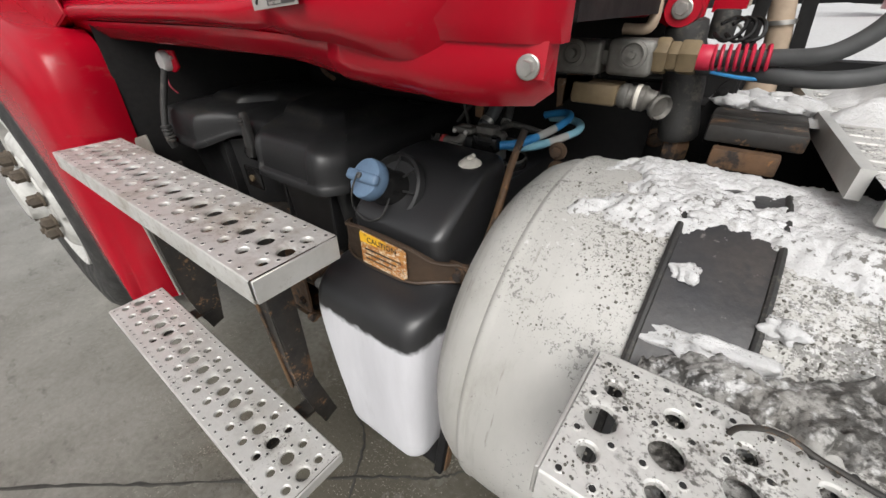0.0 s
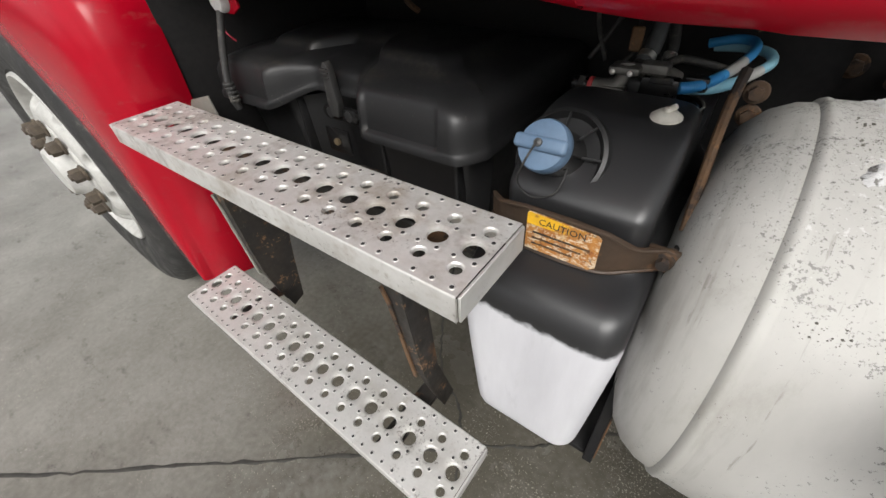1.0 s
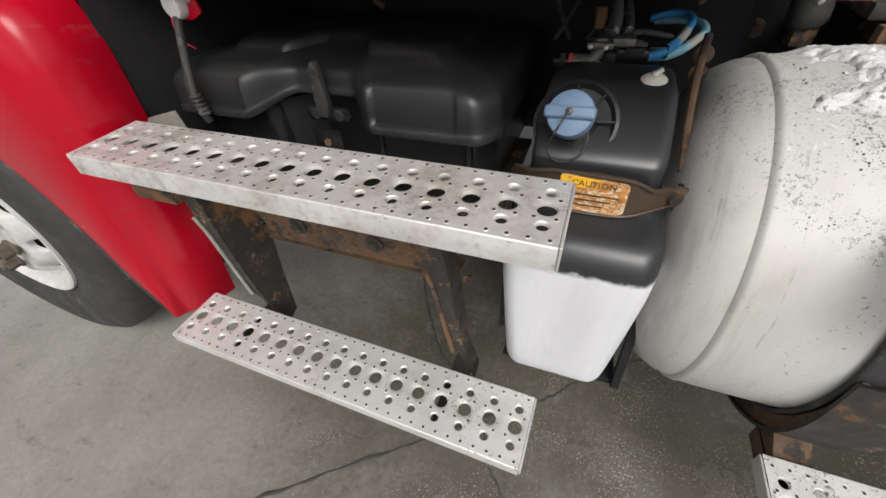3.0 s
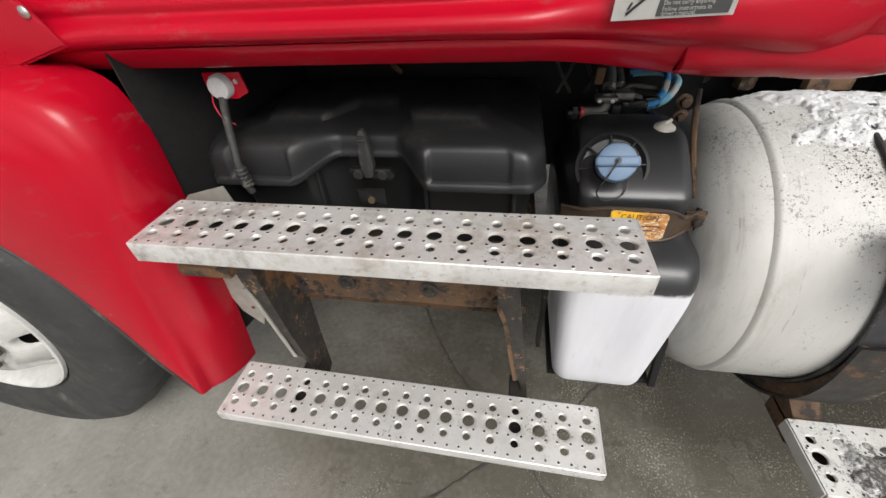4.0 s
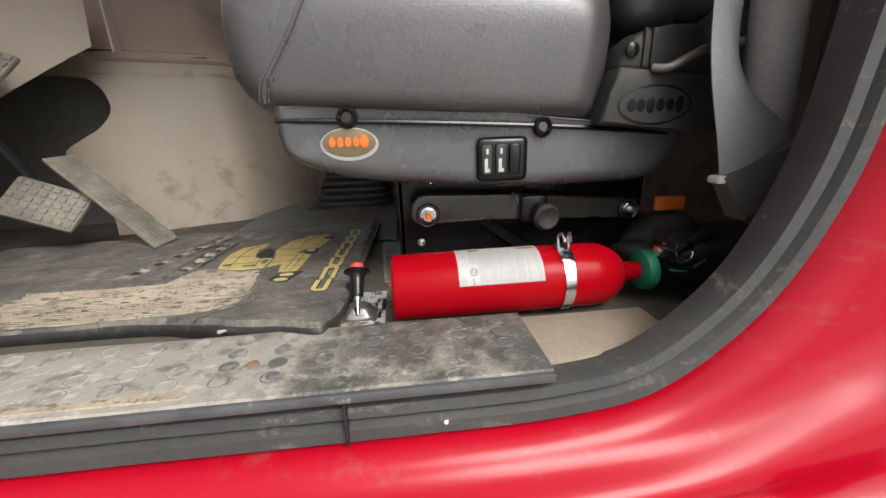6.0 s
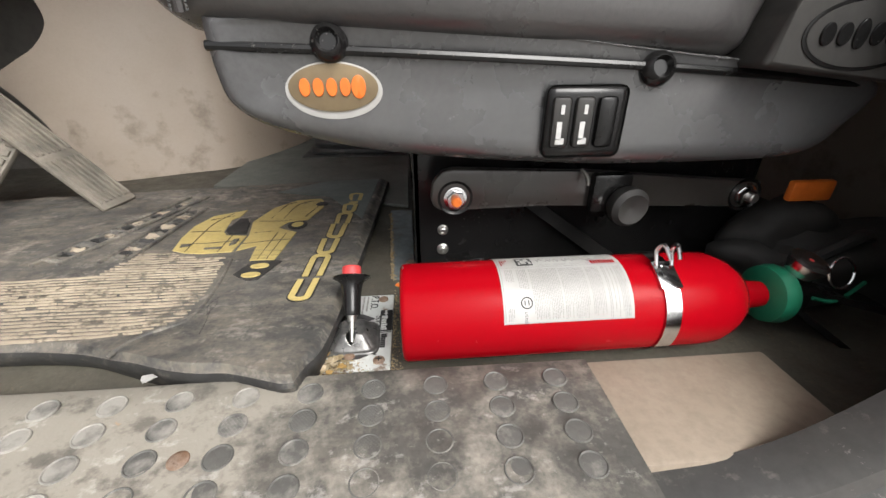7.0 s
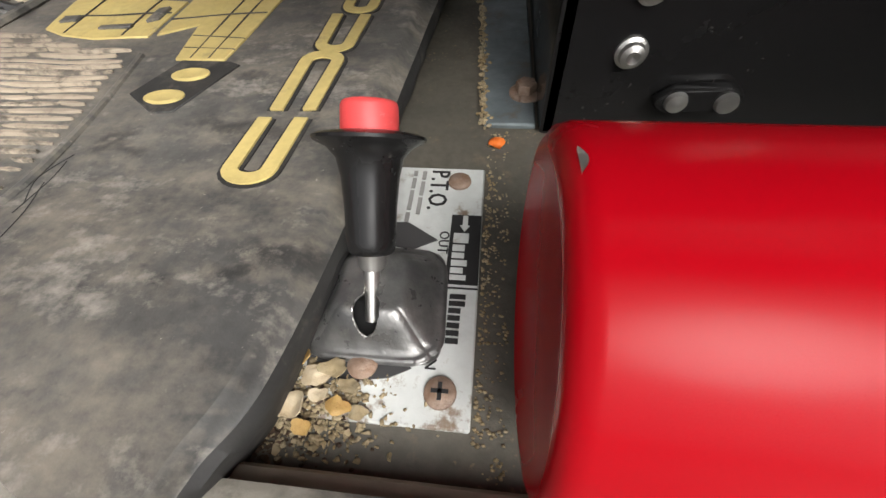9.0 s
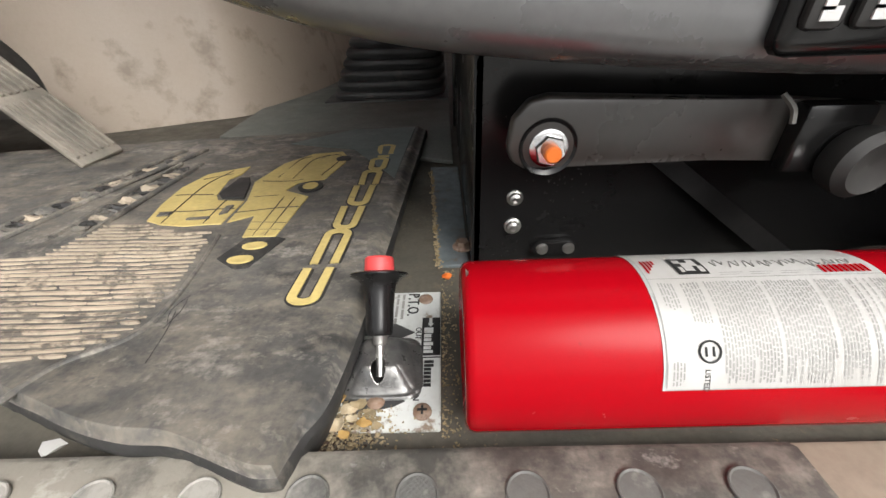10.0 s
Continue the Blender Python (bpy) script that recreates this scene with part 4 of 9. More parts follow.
# ---- DEF tank ----
def build_fluid_tank():
    ft = thing("fluid_tank", (0.82, 0.38, 0.345), "black fluid tank, its lower half white with frost", "tank")
    def section(z, front, half, r):
        k = smooth01(0.695, 0.725, z)
        pts, back, mid, half = [], 0.62 if z < 0.815 else 0.408, 0.822 - 0.0025 * k, half - 0.0145 * k
        for cx, cy, a0 in ((mid + half - r, front + r, -90), (mid + half - r, back - r, 0), (mid - half + r, back - r, 90), (mid - half + r, front + r, 180)):
            for k in range(9):
                a = radians(a0 + 90 * k / 8)
                pts.append((cx + r * math.cos(a), cy + r * math.sin(a), z))
        return pts
    heights = smooth_path([(0.331, 0.170, 0.070), (0.3335, 0.150, 0.084), (0.341, 0.137, 0.092), (0.355, 0.130, 0.0965), (0.42, 0.126, 0.1015), (0.50, 0.121, 0.1065), (0.60, 0.117, 0.1125), (0.65, 0.118, 0.1135),
                           (0.675, 0.124, 0.113), (0.692, 0.138, 0.112), (0.702, 0.160, 0.111), (0.708, 0.185, 0.110), (0.714, 0.204, 0.1085), (0.726, 0.212, 0.108), (0.75, 0.214, 0.108), (0.776, 0.213, 0.108), (0.787, 0.218, 0.108),
                           (0.80, 0.234, 0.108), (0.825, 0.272, 0.108), (0.843, 0.299, 0.1065), (0.851, 0.316, 0.103), (0.8555, 0.330, 0.098), (0.857, 0.345, 0.090)], 3)
    t = loft([section(z, f, h, 0.034 - 0.012 * smooth01(0.70, 0.72, z)) for z, f, h in heights])
    part("tank_body", t, FROSTED, ft, angle=60)
    # filler: recessed ring, neck, blue cap and tether
    c, ax = Vector((0.779, 0.262, 0.816)), Vector((-0.10, -0.80, 0.58)).normalized()
    part("filler_ring", lathe([(-0.006, 0.063), (0.004, 0.061), (0.006, 0.056), (-0.002, 0.050), (-0.006, 0.0)], c, ax, 40), BLACK, ft)
    part("filler_neck", lathe([(-0.006, 0.034), (0.012, 0.030), (0.038, 0.029), (0.043, 0.029)], c, ax, 32), BLACK_GLOSS, ft)
    d, s, u = frame_of(ax)
    for k in range(8):
        a = 2 * math.pi * k / 8
        w = s * math.cos(a) + u * math.sin(a)
        part("ring_fin", tube([c + w * 0.031 + d * 0.006, c + w * 0.057 + d * 0.003], 0.002, 6, sharp=True), BLACK, ft)
    cap = part("filler_cap", lathe([(0.040, 0.030), (0.043, 0.0318), (0.056, 0.0318), (0.061, 0.030), (0.063, 0.025), (0.063, 0.0)], c, ax, 40), BLUE_CAP, ft, "faded blue screw cap")
    side = (Vector((1, 0, 0)) - d * d.x).normalized()
    upw = d.cross(side)
    grip = box(-0.034, 0.034, -0.0085, 0.0085, 0.0, 0.013, 0.005, 3)
    m = Matrix((side, upw, d)).transposed().to_4x4()
    m.translation = c + d * 0.058
    bmesh.ops.transform(grip, matrix=m, verts=grip.verts)
    part("cap_grip", grip, BLUE_CAP, cap)
    part("tether_pin", lathe([(0, 0.005), (0.004, 0.005), (0.006, 0.0)], c + d * 0.070, d, 12), DARK_LABEL, cap)
    p = c + d * 0.076
    part("tether", tube([p, p + Vector((-0.012, -0.004, -0.028)), p + Vector((-0.022, 0.004, -0.062)), p + Vector((-0.004, 0.010, -0.082)), p + Vector((0.024, 0.014, -0.07)),
                         p + Vector((0.03, 0.03, -0.045)), p + Vector((0.018, 0.045, -0.03))], 0.0014, 6), RUBBER, ft)
    # white breather and pump head
    part("breather_cap", lathe([(0, 0.0185), (0.002, 0.0185), (0.003, 0.0165), (0.006, 0.0135), (0.0085, 0.0105), (0.009, 0.005), (0.013, 0.004), (0.014, 0)], (0.876, 0.342, 0.8565), (0, -0.1, 1), 24), OFF_WHITE, ft, "off-white breather cap")
    part("breather_nub", cyl((0.876, 0.342, 0.866), (0.884, 0.340, 0.873), 0.0035, 0.001, 10), OFF_WHITE, ft)
    # strap with the caution plate
    st = part("strap", loft([[(x, y - 0.003, z0), (x, y + 0.003, z0), (x, y + 0.003, z1), (x, y - 0.003, z1)] for x, y, z0, z1 in
                             ((0.700, 0.235, 0.722, 0.752), (0.73, 0.203, 0.716, 0.766), (0.77, 0.194, 0.712, 0.776), (0.83, 0.192, 0.712, 0.778), (0.875, 0.196, 0.714, 0.772), (0.905, 0.212, 0.718, 0.752), (0.945, 0.246, 0.716, 0.744))]),
              STRAP, ft, "rusty brown steel strap")
    for z in (0.712, 0.776):
        part("strap_edge", tube([(0.702, 0.232, 0.722 if z < 0.74 else 0.752), (0.73, 0.199, 0.716 if z < 0.74 else 0.766), (0.77, 0.190, z), (0.83, 0.188, z), (0.875, 0.192, 0.714 if z < 0.74 else 0.772), (0.905, 0.208, 0.718 if z < 0.74 else 0.752), (0.943, 0.242, 0.716 if z < 0.74 else 0.744)], 0.0025, 6), STRAP, st)
    part("strap_tab", box(0.915, 0.955, 0.232, 0.239, 0.714, 0.748, 0.002), STRAP, st)
    bolt("strap_bolt", (0.936, 0.232, 0.732), (0, -1, 0), 0.008, 0.012, RUST, st)
    plate = part("caution_plate", prism([(0.776, 0.716), (0.776, 0.772), (0.779, 0.775), (0.866, 0.770), (0.87, 0.766), (0.87, 0.722), (0.862, 0.716)], "y", 0.1865, 0.1885), ORANGE_RUST, ft, "caution plate rusted orange")
    part("plate_band", prism([(0.7765, 0.757), (0.7765, 0.772), (0.779, 0.7745), (0.852, 0.7705), (0.845, 0.757)], "y", 0.1855, 0.1867), YELLOW, plate, "yellow caution band")
    words("caution_lettering", "CAUTION", 0.0135, INK, axes((0.792, 0.1852, 0.7600), (1, 0, -0.02), (0, 0, 1)), plate, squeeze=1.0)
    for k in range(3):
        part("print_bar", box(0.785, 0.86 - 0.01 * k, 0.1857, 0.1866, 0.744 - 0.009 * k, 0.7465 - 0.009 * k), RUST, plate)
    # brackets behind and beside
    br = thing("tank_bracket", (0.95, 0.3, 0.40), "rusty angle bracket beside the fluid tank", "bracket")
    part("angle_front", prism([(0.148, 0.325), (0.160, 0.325), (0.252, 0.73), (0.258, 0.742), (0.246, 0.746), (0.240, 0.735)], "x", 0.940, 0.956, 0.0015, 1), CHASSIS, br)
    part("angle_lip", prism([(0.160, 0.325), (0.176, 0.325), (0.262, 0.725), (0.266, 0.738), (0.258, 0.742), (0.252, 0.73)], "x", 0.955, 0.959), RUST, br)
    part("bottom_rail", box(0.718, 0.945, 0.16, 0.60, 0.318, 0.331, 0.003), CHASSIS, br)
    part("left_upright", box(0.692, 0.702, 0.225, 0.25, 0.33, 0.71, 0.002), RUST_DARK, br)


def build_pump():
    pu = thing("pump_head", (0.845, 0.47, 0.815), "pump head with cast fittings and blue hoses on the tank", "pump")
    part("flange", lathe([(-0.02, 0.058), (0.004, 0.058), (0.008, 0.054), (0.008, 0.047), (0.004, 0.044), (0.006, 0.0)], (0.848, 0.475, 0.818), (0, 0, 1), 36), BLACK_GLOSS, pu)
    part("flange_rim", tube([(0.848 + 0.056 * math.cos(a), 0.475 + 0.056 * math.sin(a), 0.829) for a in [2 * math.pi * k / 24 for k in range(25)]], 0.0022, 6, k=1), CAST, pu)
    part("riser", cyl((0.835, 0.475, 0.82), (0.835, 0.475, 0.868), 0.030, 0.004, 24), CAST, pu)
    part("rear_plug", cyl((0.715, 0.452, 0.843), (0.742, 0.452, 0.843), 0.0115, 0.003), BLACK_GLOSS, pu)
    part("plug_nut", hexagon((0.726, 0.452, 0.843), (1, 0, 0), 0.014, 0.010), BLACK_DUST, pu)
    part("red_collar", cyl((0.741, 0.452, 0.843), (0.749, 0.452, 0.843), 0.0135, 0.002), KNOB_RED, pu, "red locking collar")
    elbow = part("valve_body", tube([(0.749, 0.452, 0.843), (0.765, 0.452, 0.8435), (0.782, 0.452, 0.848), (0.790, 0.458, 0.860), (0.789, 0.466, 0.874)], 0.0125, 14), CAST, pu, "dull cast valve body")
    part("valve_flange", box(0.768, 0.812, 0.443, 0.478, 0.866, 0.877, 0.004, 2), CAST, elbow)
    part("valve_foot", box(0.764, 0.798, 0.437, 0.462, 0.829, 0.850, 0.005, 2), CAST, elbow)
    for x, y, z in ((0.775, 0.442, 0.870), (0.800, 0.442, 0.870), (0.772, 0.436, 0.838)):
        part("valve_screw", lathe([(0, 0.0042), (0.002, 0.0038), (0.003, 0.0)], (x, y, z), (0, -1, 0.2), 14), STEEL, elbow)
    part("cast_cover", box(0.806, 0.846, 0.462, 0.492, 0.858, 0.880, 0.005, 2), CAST, pu)
    part("end_stub", cyl((0.846, 0.478, 0.868), (0.862, 0.470, 0.864), 0.008, 0.002), CAST, pu)
    cn = part("black_connector", box(0.818, 0.868, 0.434, 0.456, 0.844, 0.871, 0.004, 2), BLACK_GLOSS, pu)
    part("connector_end", box(0.800, 0.822, 0.436, 0.458, 0.834, 0.865, 0.006, 3), BLACK, cn)
    part("connector_latch", box(0.830, 0.860, 0.431, 0.436, 0.864, 0.8735, 0.002, 1), BLACK, cn)
    part("black_connector", box(0.868, 0.900, 0.468, 0.490, 0.848, 0.868, 0.004, 2), BLACK_GLOSS, pu)
    for x, z in ((0.824, 0.835), (0.845, 0.839), (0.861, 0.839)):
        part("terminal", box(x - 0.0025, x + 0.0025, 0.438, 0.444, z - 0.006, z + 0.004, 0.001, 1), GREY_TRIM, pu)
    blue = smooth_path([(0.866, 0.452, 0.856), (0.888, 0.468, 0.858), (0.908, 0.498, 0.864), (0.924, 0.535, 0.872), (0.935, 0.578, 0.882), (0.929, 0.612, 0.886), (0.905, 0.628, 0.884), (0.870, 0.632, 0.874)], 8)
    pale = smooth_path([(0.872, 0.474, 0.850), (0.900, 0.486, 0.850), (0.925, 0.508, 0.855), (0.946, 0.540, 0.862), (0.961, 0.575, 0.869), (0.953, 0.605, 0.874), (0.925, 0.625, 0.874), (0.880, 0.640, 0.868)], 8)
    for nm, path, mat, text in (("blue_hose", blue, BLUE_HOSE, "bright blue ribbed hose with a white band"), ("pale_hose", pale, PALE_HOSE, "pale blue ribbed hose with a white band")):
        hose = part(nm, tube(path, 0.0070, 12, k=1), mat, pu, text)
        part("hose_band", tube(path[18:27], 0.0074, 12, k=1), WHITE_LABEL, hose, "white band")
        ribs = bmesh.new()
        for k in range(26):
            t = 0.6 + 0.62 * k
            p, q = path[int(t)], path[int(t) + 1]
            c = p.lerp(q, t - int(t))
            d = (q - p).normalized()
            lathe([(-0.0011, 0.0068), (-0.0006, 0.0079), (0.0006, 0.0079), (0.0011, 0.0068)], c, d, 12, ribs, close=False)
        part("hose_rib", ribs, mat, hose)
    part("fuel_hose", tube([(0.800, 0.50, 0.868), (0.806, 0.525, 0.886), (0.802, 0.56, 0.915), (0.785, 0.60, 0.95), (0.77, 0.66, 1.0)], 0.0125, 12), HOSE, pu, "thick grey rubber hose")
    part("hose_clamp", tube([(0.8025, 0.508, 0.873), (0.804, 0.515, 0.879)], 0.0138, 14, sharp=True), STEEL, pu)
    part("vent_hose", tube([(0.832, 0.53, 0.866), (0.831, 0.545, 0.885), (0.822, 0.57, 0.91), (0.805, 0.61, 0.94), (0.79, 0.67, 0.97)], 0.0085, 12), RUBBER, pu)
    part("vent_ferrule", cyl((0.831, 0.534, 0.868), (0.831, 0.540, 0.878), 0.0098, 0.001), STEEL, pu)
    part("loom", tube([(0.825, 0.52, 0.862), (0.847, 0.53, 0.873), (0.874, 0.53, 0.872), (0.905, 0.54, 0.864), (0.935, 0.56, 0.85)], 0.006, 10), RUBBER, pu, "black corrugated cable loom")
    part("brown_clip", box(0.772, 0.790, 0.515, 0.522, 0.880, 0.915, 0.002, 1), RUST, pu)
    for k in range(5):
        rnd = random.Random(k)
        x = 0.70 + 0.03 * k
        part("harness_cable", tube([(x, 0.56, 0.85), (x + rnd.uniform(-.05, .05), 0.60, 0.90 + rnd.uniform(-.02, .03)), (x + rnd.uniform(-.06, .06), 0.64, 0.93), (x + rnd.uniform(-.1, .1), 0.70, 0.97)], 0.0045, 7), RUBBER, pu)
    pipe = thing("frame_pipe", (0.65, 0.71, 0.86), "grey steel pipe along the chassis behind the tank", "pipe")
    part("pipe_run", tube([(0.40, 0.70, 0.875), (0.60, 0.70, 0.877), (0.74, 0.70, 0.880)], 0.005, 10), CAST, pipe)
    part("pipe_clip", box(0.708, 0.720, 0.693, 0.72, 0.868, 0.892, 0.002, 1), RUST, pipe)
    rod = thing("tank_rod", (0.93, 0.36, 0.80), "rusty rod and bolt beside the fluid tank", "rod")
    part("rod_bar", tube([(0.936, 0.40, 0.905), (0.934, 0.37, 0.86), (0.938, 0.33, 0.80), (0.943, 0.28, 0.748)], 0.006, 8), RUST, rod)
    for x, z in ((0.957, 0.850), (0.959, 0.818)):
        bolt("rod_bolt", (x, 0.50, z), (0, -1, 0.1), 0.010, 0.014, RUST, rod)


# ---- fuel tank ----
TY, TZ, TR = 0.395, 0.576, 0.298


def build_fuel_tank():
    tk = thing("fuel_tank", (1.5, TY, TZ - TR), "large white cylindrical fuel tank, scuffed and streaked", "fuel tank")
    bm = lathe([(0.0, 0.0), (0.001, 0.10), (0.006, 0.17), (0.014, 0.215), (0.028, 0.25), (0.05, 0.275), (0.075, 0.288), (0.092, 0.2905), (0.096, 0.2965), (0.102, 0.2985), (0.108, 0.2965), (0.112, 0.297)],
               (0.928, TY, TZ), (1, 0, 0), 128)
    part("end_cap", bm, WHITE_TANK, tk)
    bm = lathe([(0.0, TR - 0.001), (0.02, TR), (0.5, TR), (1.0, TR), (1.1, TR), (1.14, 0.28), (1.17, 0.2), (1.18, 0)], (1.039, TY, TZ), (1, 0, 0), 96)
    part("shell", bm, WHITE_TANK, tk)
    for x0, x1 in ((1.178, 1.268), (1.85, 1.94)):
        hoop = bmesh.new()
        a0, a1 = radians(60), radians(285)
        def ring(u, v, x0=x0, x1=x1, r=TR + 0.004):
            a = a0 + (a1 - a0) * u
            return (x0 + (x1 - x0) * v, TY + math.cos(a) * r, TZ + math.sin(a) * r)
        sheet(ring, 60, 2, hoop)
        part("strap_band", hoop, STRAP_BAND, tk, "dark steel strap over the tank", solid=0.003)
        for xe in (x0, x1):
            part("strap_edging", tube([(xe, TY + math.cos(a0 + (a1 - a0) * k / 60) * (TR + 0.006), TZ + math.sin(a0 + (a1 - a0) * k / 60) * (TR + 0.005)) for k in range(61)], 0.0040, 8, k=1), RUBBER, tk)
        # J-shaped cradle hugging the front and underside
        for xe in (x0 + 0.004, x1 - 0.012):
            inn = [(TY + math.cos(radians(a)) * (TR + 0.010), TZ + math.sin(radians(a)) * (TR + 0.010)) for a in range(176, 300, 4)]
            out = [(TY + math.cos(radians(a)) * (TR + 0.013 + 0.022 * smooth01(176, 215, a)), TZ + math.sin(radians(a)) * (TR + 0.013 + 0.022 * smooth01(176, 215, a))) for a in range(296, 172, -4)]
            part("cradle_web", prism(inn + out, "x", xe, xe + 0.008), RUST, tk, "rusty tank cradle")
        rim = bmesh.new()
        sheet(lambda u, v: (x0 - 0.002 + (x1 - x0 + 0.004) * v, TY + math.cos(radians(176 + 120 * u)) * (TR + 0.016 + 0.022 * smooth01(176, 215, 176 + 120 * u)), TZ + math.sin(radians(176 + 120 * u)) * (TR + 0.016 + 0.022 * smooth01(176, 215, 176 + 120 * u))), 40, 2, rim)
        part("cradle_flange", rim, RUST_DARK, tk, solid=0.006)
        part("cradle_pad", box(x0 - 0.004, x1 + 0.004, 0.40, 0.75, TZ - TR - 0.07, TZ - TR - 0.02, 0.004), RUST_DARK, tk)
    br = thing("tank_step_bracket", (1.24, 0.1, 0.3), "rusty bracket carrying the lower tank step", "bracket")
    part("arm", box(1.19, 1.255, -0.03, 0.17, 0.335, 0.346, 0.003), RUST_DARK, br)
    part("upright", prism([(0.066, 0.30), (0.15, 0.30), (0.16, 0.40), (0.066, 0.352)], "x", 1.19, 1.245, 0.003), RUST, br)


STRAP_BAND = surface("dark_worn_steel_band", (0.030, 0.030, 0.033), (0.060, 0.052, 0.047), 0.35, 0.6, scale=14, fine=110, bump=0.25, stain=(0.10, 0.072, 0.055), stain_amount=0.45)
layer(STRAP_BAND, (0.022, 0.023, 0.026), [(28, 1.0, None), (120, 0.5, None)], 0.74, 0.88, amount=0.7, rough=0.25)
layer(STRAP_BAND, (0.20, 0.19, 0.175), [(70, 1.0, None), (260, 0.6, None)], 0.98, 1.06, amount=0.7)


def tank_z(y, r=TR):
    return TZ + math.sqrt(max(r * r - (y - TY) ** 2, 0.0))


def build_tank_snow():
    def crust(x, y, s):
        return 0.5 * noise.noise(Vector((x * 9, y * 9, s))) + 0.3 * noise.noise(Vector((x * 26, y * 26, s + 3))) + 0.2 * noise.noise(Vector((x * 70, y * 70, s + 5)))

    def snow(u, v):
        x, y = 1.032 + 0.62 * u, 0.26 + 0.31 * v
        edge = min(1.0, 6 * u, 6 * (1 - v), 3.2 * v)
        n = crust(x, y, 1.3)
        m = noise.noise(Vector((x * 150, y * 150, 9))) + 0.6 * noise.noise(Vector((x * 60, y * 60, 4)))
        h = 0.017 * smooth01(0.05, 0.7, edge * (0.8 + 1.6 * n)) * (0.9 + 0.5 * n) + 0.004 * n + 0.0026 * m + 0.0022 * noise.noise(Vector((x * 320, y * 320, 5))) - 0.005
        return (x, y, tank_z(y) + h)
    tagged(part("snow_cover", sheet(snow, 300, 150), SNOW, angle=80), "old white snow lying along the top of the tank", "snow", kind="stuff")

    def slush(u, v):
        x, y = 1.19 + 0.62 * u, 0.0 + 0.31 * v
        base = 0.801 if y < 0.16 else max(0.801, tank_z(y))
        n = crust(x, y, 8.0)
        cover = smooth01(-0.10, 0.30, n + 0.9 * (u - 0.30) - 0.10 + 0.55 * math.exp(-((y - 0.165) / 0.035) ** 2) * (1 if x < 1.30 else 1.3) - 0.5 * smooth01(0.22, 0.29, y) * (1 - u))
        cover *= min(1.0, 10 * u, 12 * v)
        m = noise.noise(Vector((x * 140, y * 140, 2))) + 0.8 * noise.noise(Vector((x * 50, y * 50, 6)))
        return (x, y, base - 0.022 + 0.034 * cover * (1 + 0.6 * n) + 0.004 * n + 0.0036 * m + 0.0030 * noise.noise(Vector((x * 300, y * 300, 4))))
    tagged(part("slush", sheet(slush, 300, 160), SLUSH, angle=80), "grey slush heaped over the tank step", "slush", kind="stuff")

    def thin(u, v):
        x, y = 1.22 + 0.5 * u, -0.06 + 0.134 * v
        n = crust(x, y, 15.0)
        return (x, y, 0.3785 + 0.009 * smooth01(0.05, 0.35, n * 1.6 + 0.15 - 0.3 * abs(v - 0.5)))
    tagged(part("slush", sheet(thin, 110, 40), SLUSH, angle=80), "thin slush patches on the lower tank step", "slush", kind="stuff")
    rnd = random.Random(12)
    seedling = bmesh.new()
    bmesh.ops.create_icosphere(seedling, subdivisions=1, radius=1.0)
    base_v = [v.co.copy() for v in seedling.verts]
    base_f = [[v.index for v in f.verts] for f in seedling.faces]
    seedling.free()
    verts, faces = [], []

    def fleck(c, r, k, flat=None):
        o = len(verts)
        for p in base_v:
            q = p * r * (1 + 0.5 * noise.noise(p * 2 + Vector((k, 0, 0))))
            verts.append(Vector(c) + q)
        faces.extend([[o + i for i in f] for f in base_f])
    for k in range(11000):
        x = 1.045 + 0.6 * rnd.random()
        a = radians(88 + 70 * rnd.random() ** 1.1)
        d = noise.noise(Vector((x * 6, a * 4, 0.4))) + 0.5 * noise.noise(Vector((x * 19, a * 12, 2.0)))
        if d + 1.3 * (x - 1.26) - 0.55 * smooth01(radians(118), radians(158), a) < 0.0 + 0.6 * (rnd.random() - 0.5):
            continue
        fleck((x, TY + math.cos(a) * TR, TZ + math.sin(a) * TR), 0.0006 + 0.0015 * rnd.random() ** 4, k)
    for k in range(2200):
        x, y = 1.16 + 0.6 * rnd.random(), 0.005 + 0.12 * rnd.random()
        if noise.noise(Vector((x * 14, y * 14, 3))) + 0.8 * (x - 1.3) > -0.05:
            fleck((x, y, 0.8005), 0.0005 + 0.0012 * rnd.random() ** 3, k)
    for k in range(260):
        x, y = 1.17 + 0.45 * rnd.random(), -0.05 + 0.115 * rnd.random()
        fleck((x, y, 0.3805), 0.0006 + 0.0016 * rnd.random() ** 3, k)
    me = bpy.data.meshes.new("grit")
    me.from_pydata([tuple(v) for v in verts], [], faces)
    me.materials.append(GRIT)
    tagged(new("grit", me), "dark grit scattered over the tank and steps", "grit", kind="stuff")
    for k, (x, y, rx, ry, rz, label) in enumerate(((1.240, 0.190, 0.048, 0.015, 0.012, "long slab of old snow across the foot of the tank strap"), (1.199, 0.245, 0.013, 0.013, 0.007, "small lump of dirty ice on the tank strap"),
                                                   (1.194, 0.319, 0.017, 0.012, 0.008, "dirty ice at the upper corner of the tank strap"), (1.283, 0.224, 0.015, 0.011, 0.009, "lump of dirty ice beside the tank strap"))):
        ice = blob((0, 0, 0), (rx, ry, rz), 5 + k, sub=4, rough=0.6)
        slope = math.atan2(TY - y, tank_z(y) - TZ)
        bmesh.ops.transform(ice, matrix=Matrix.Translation((x, y, tank_z(y) + 0.006)) @ Matrix.Rotation(slope, 4, "X"), verts=ice.verts)
        tagged(part("ice_lump", ice, SNOW, angle=80), label, "ice", "ice lumps")
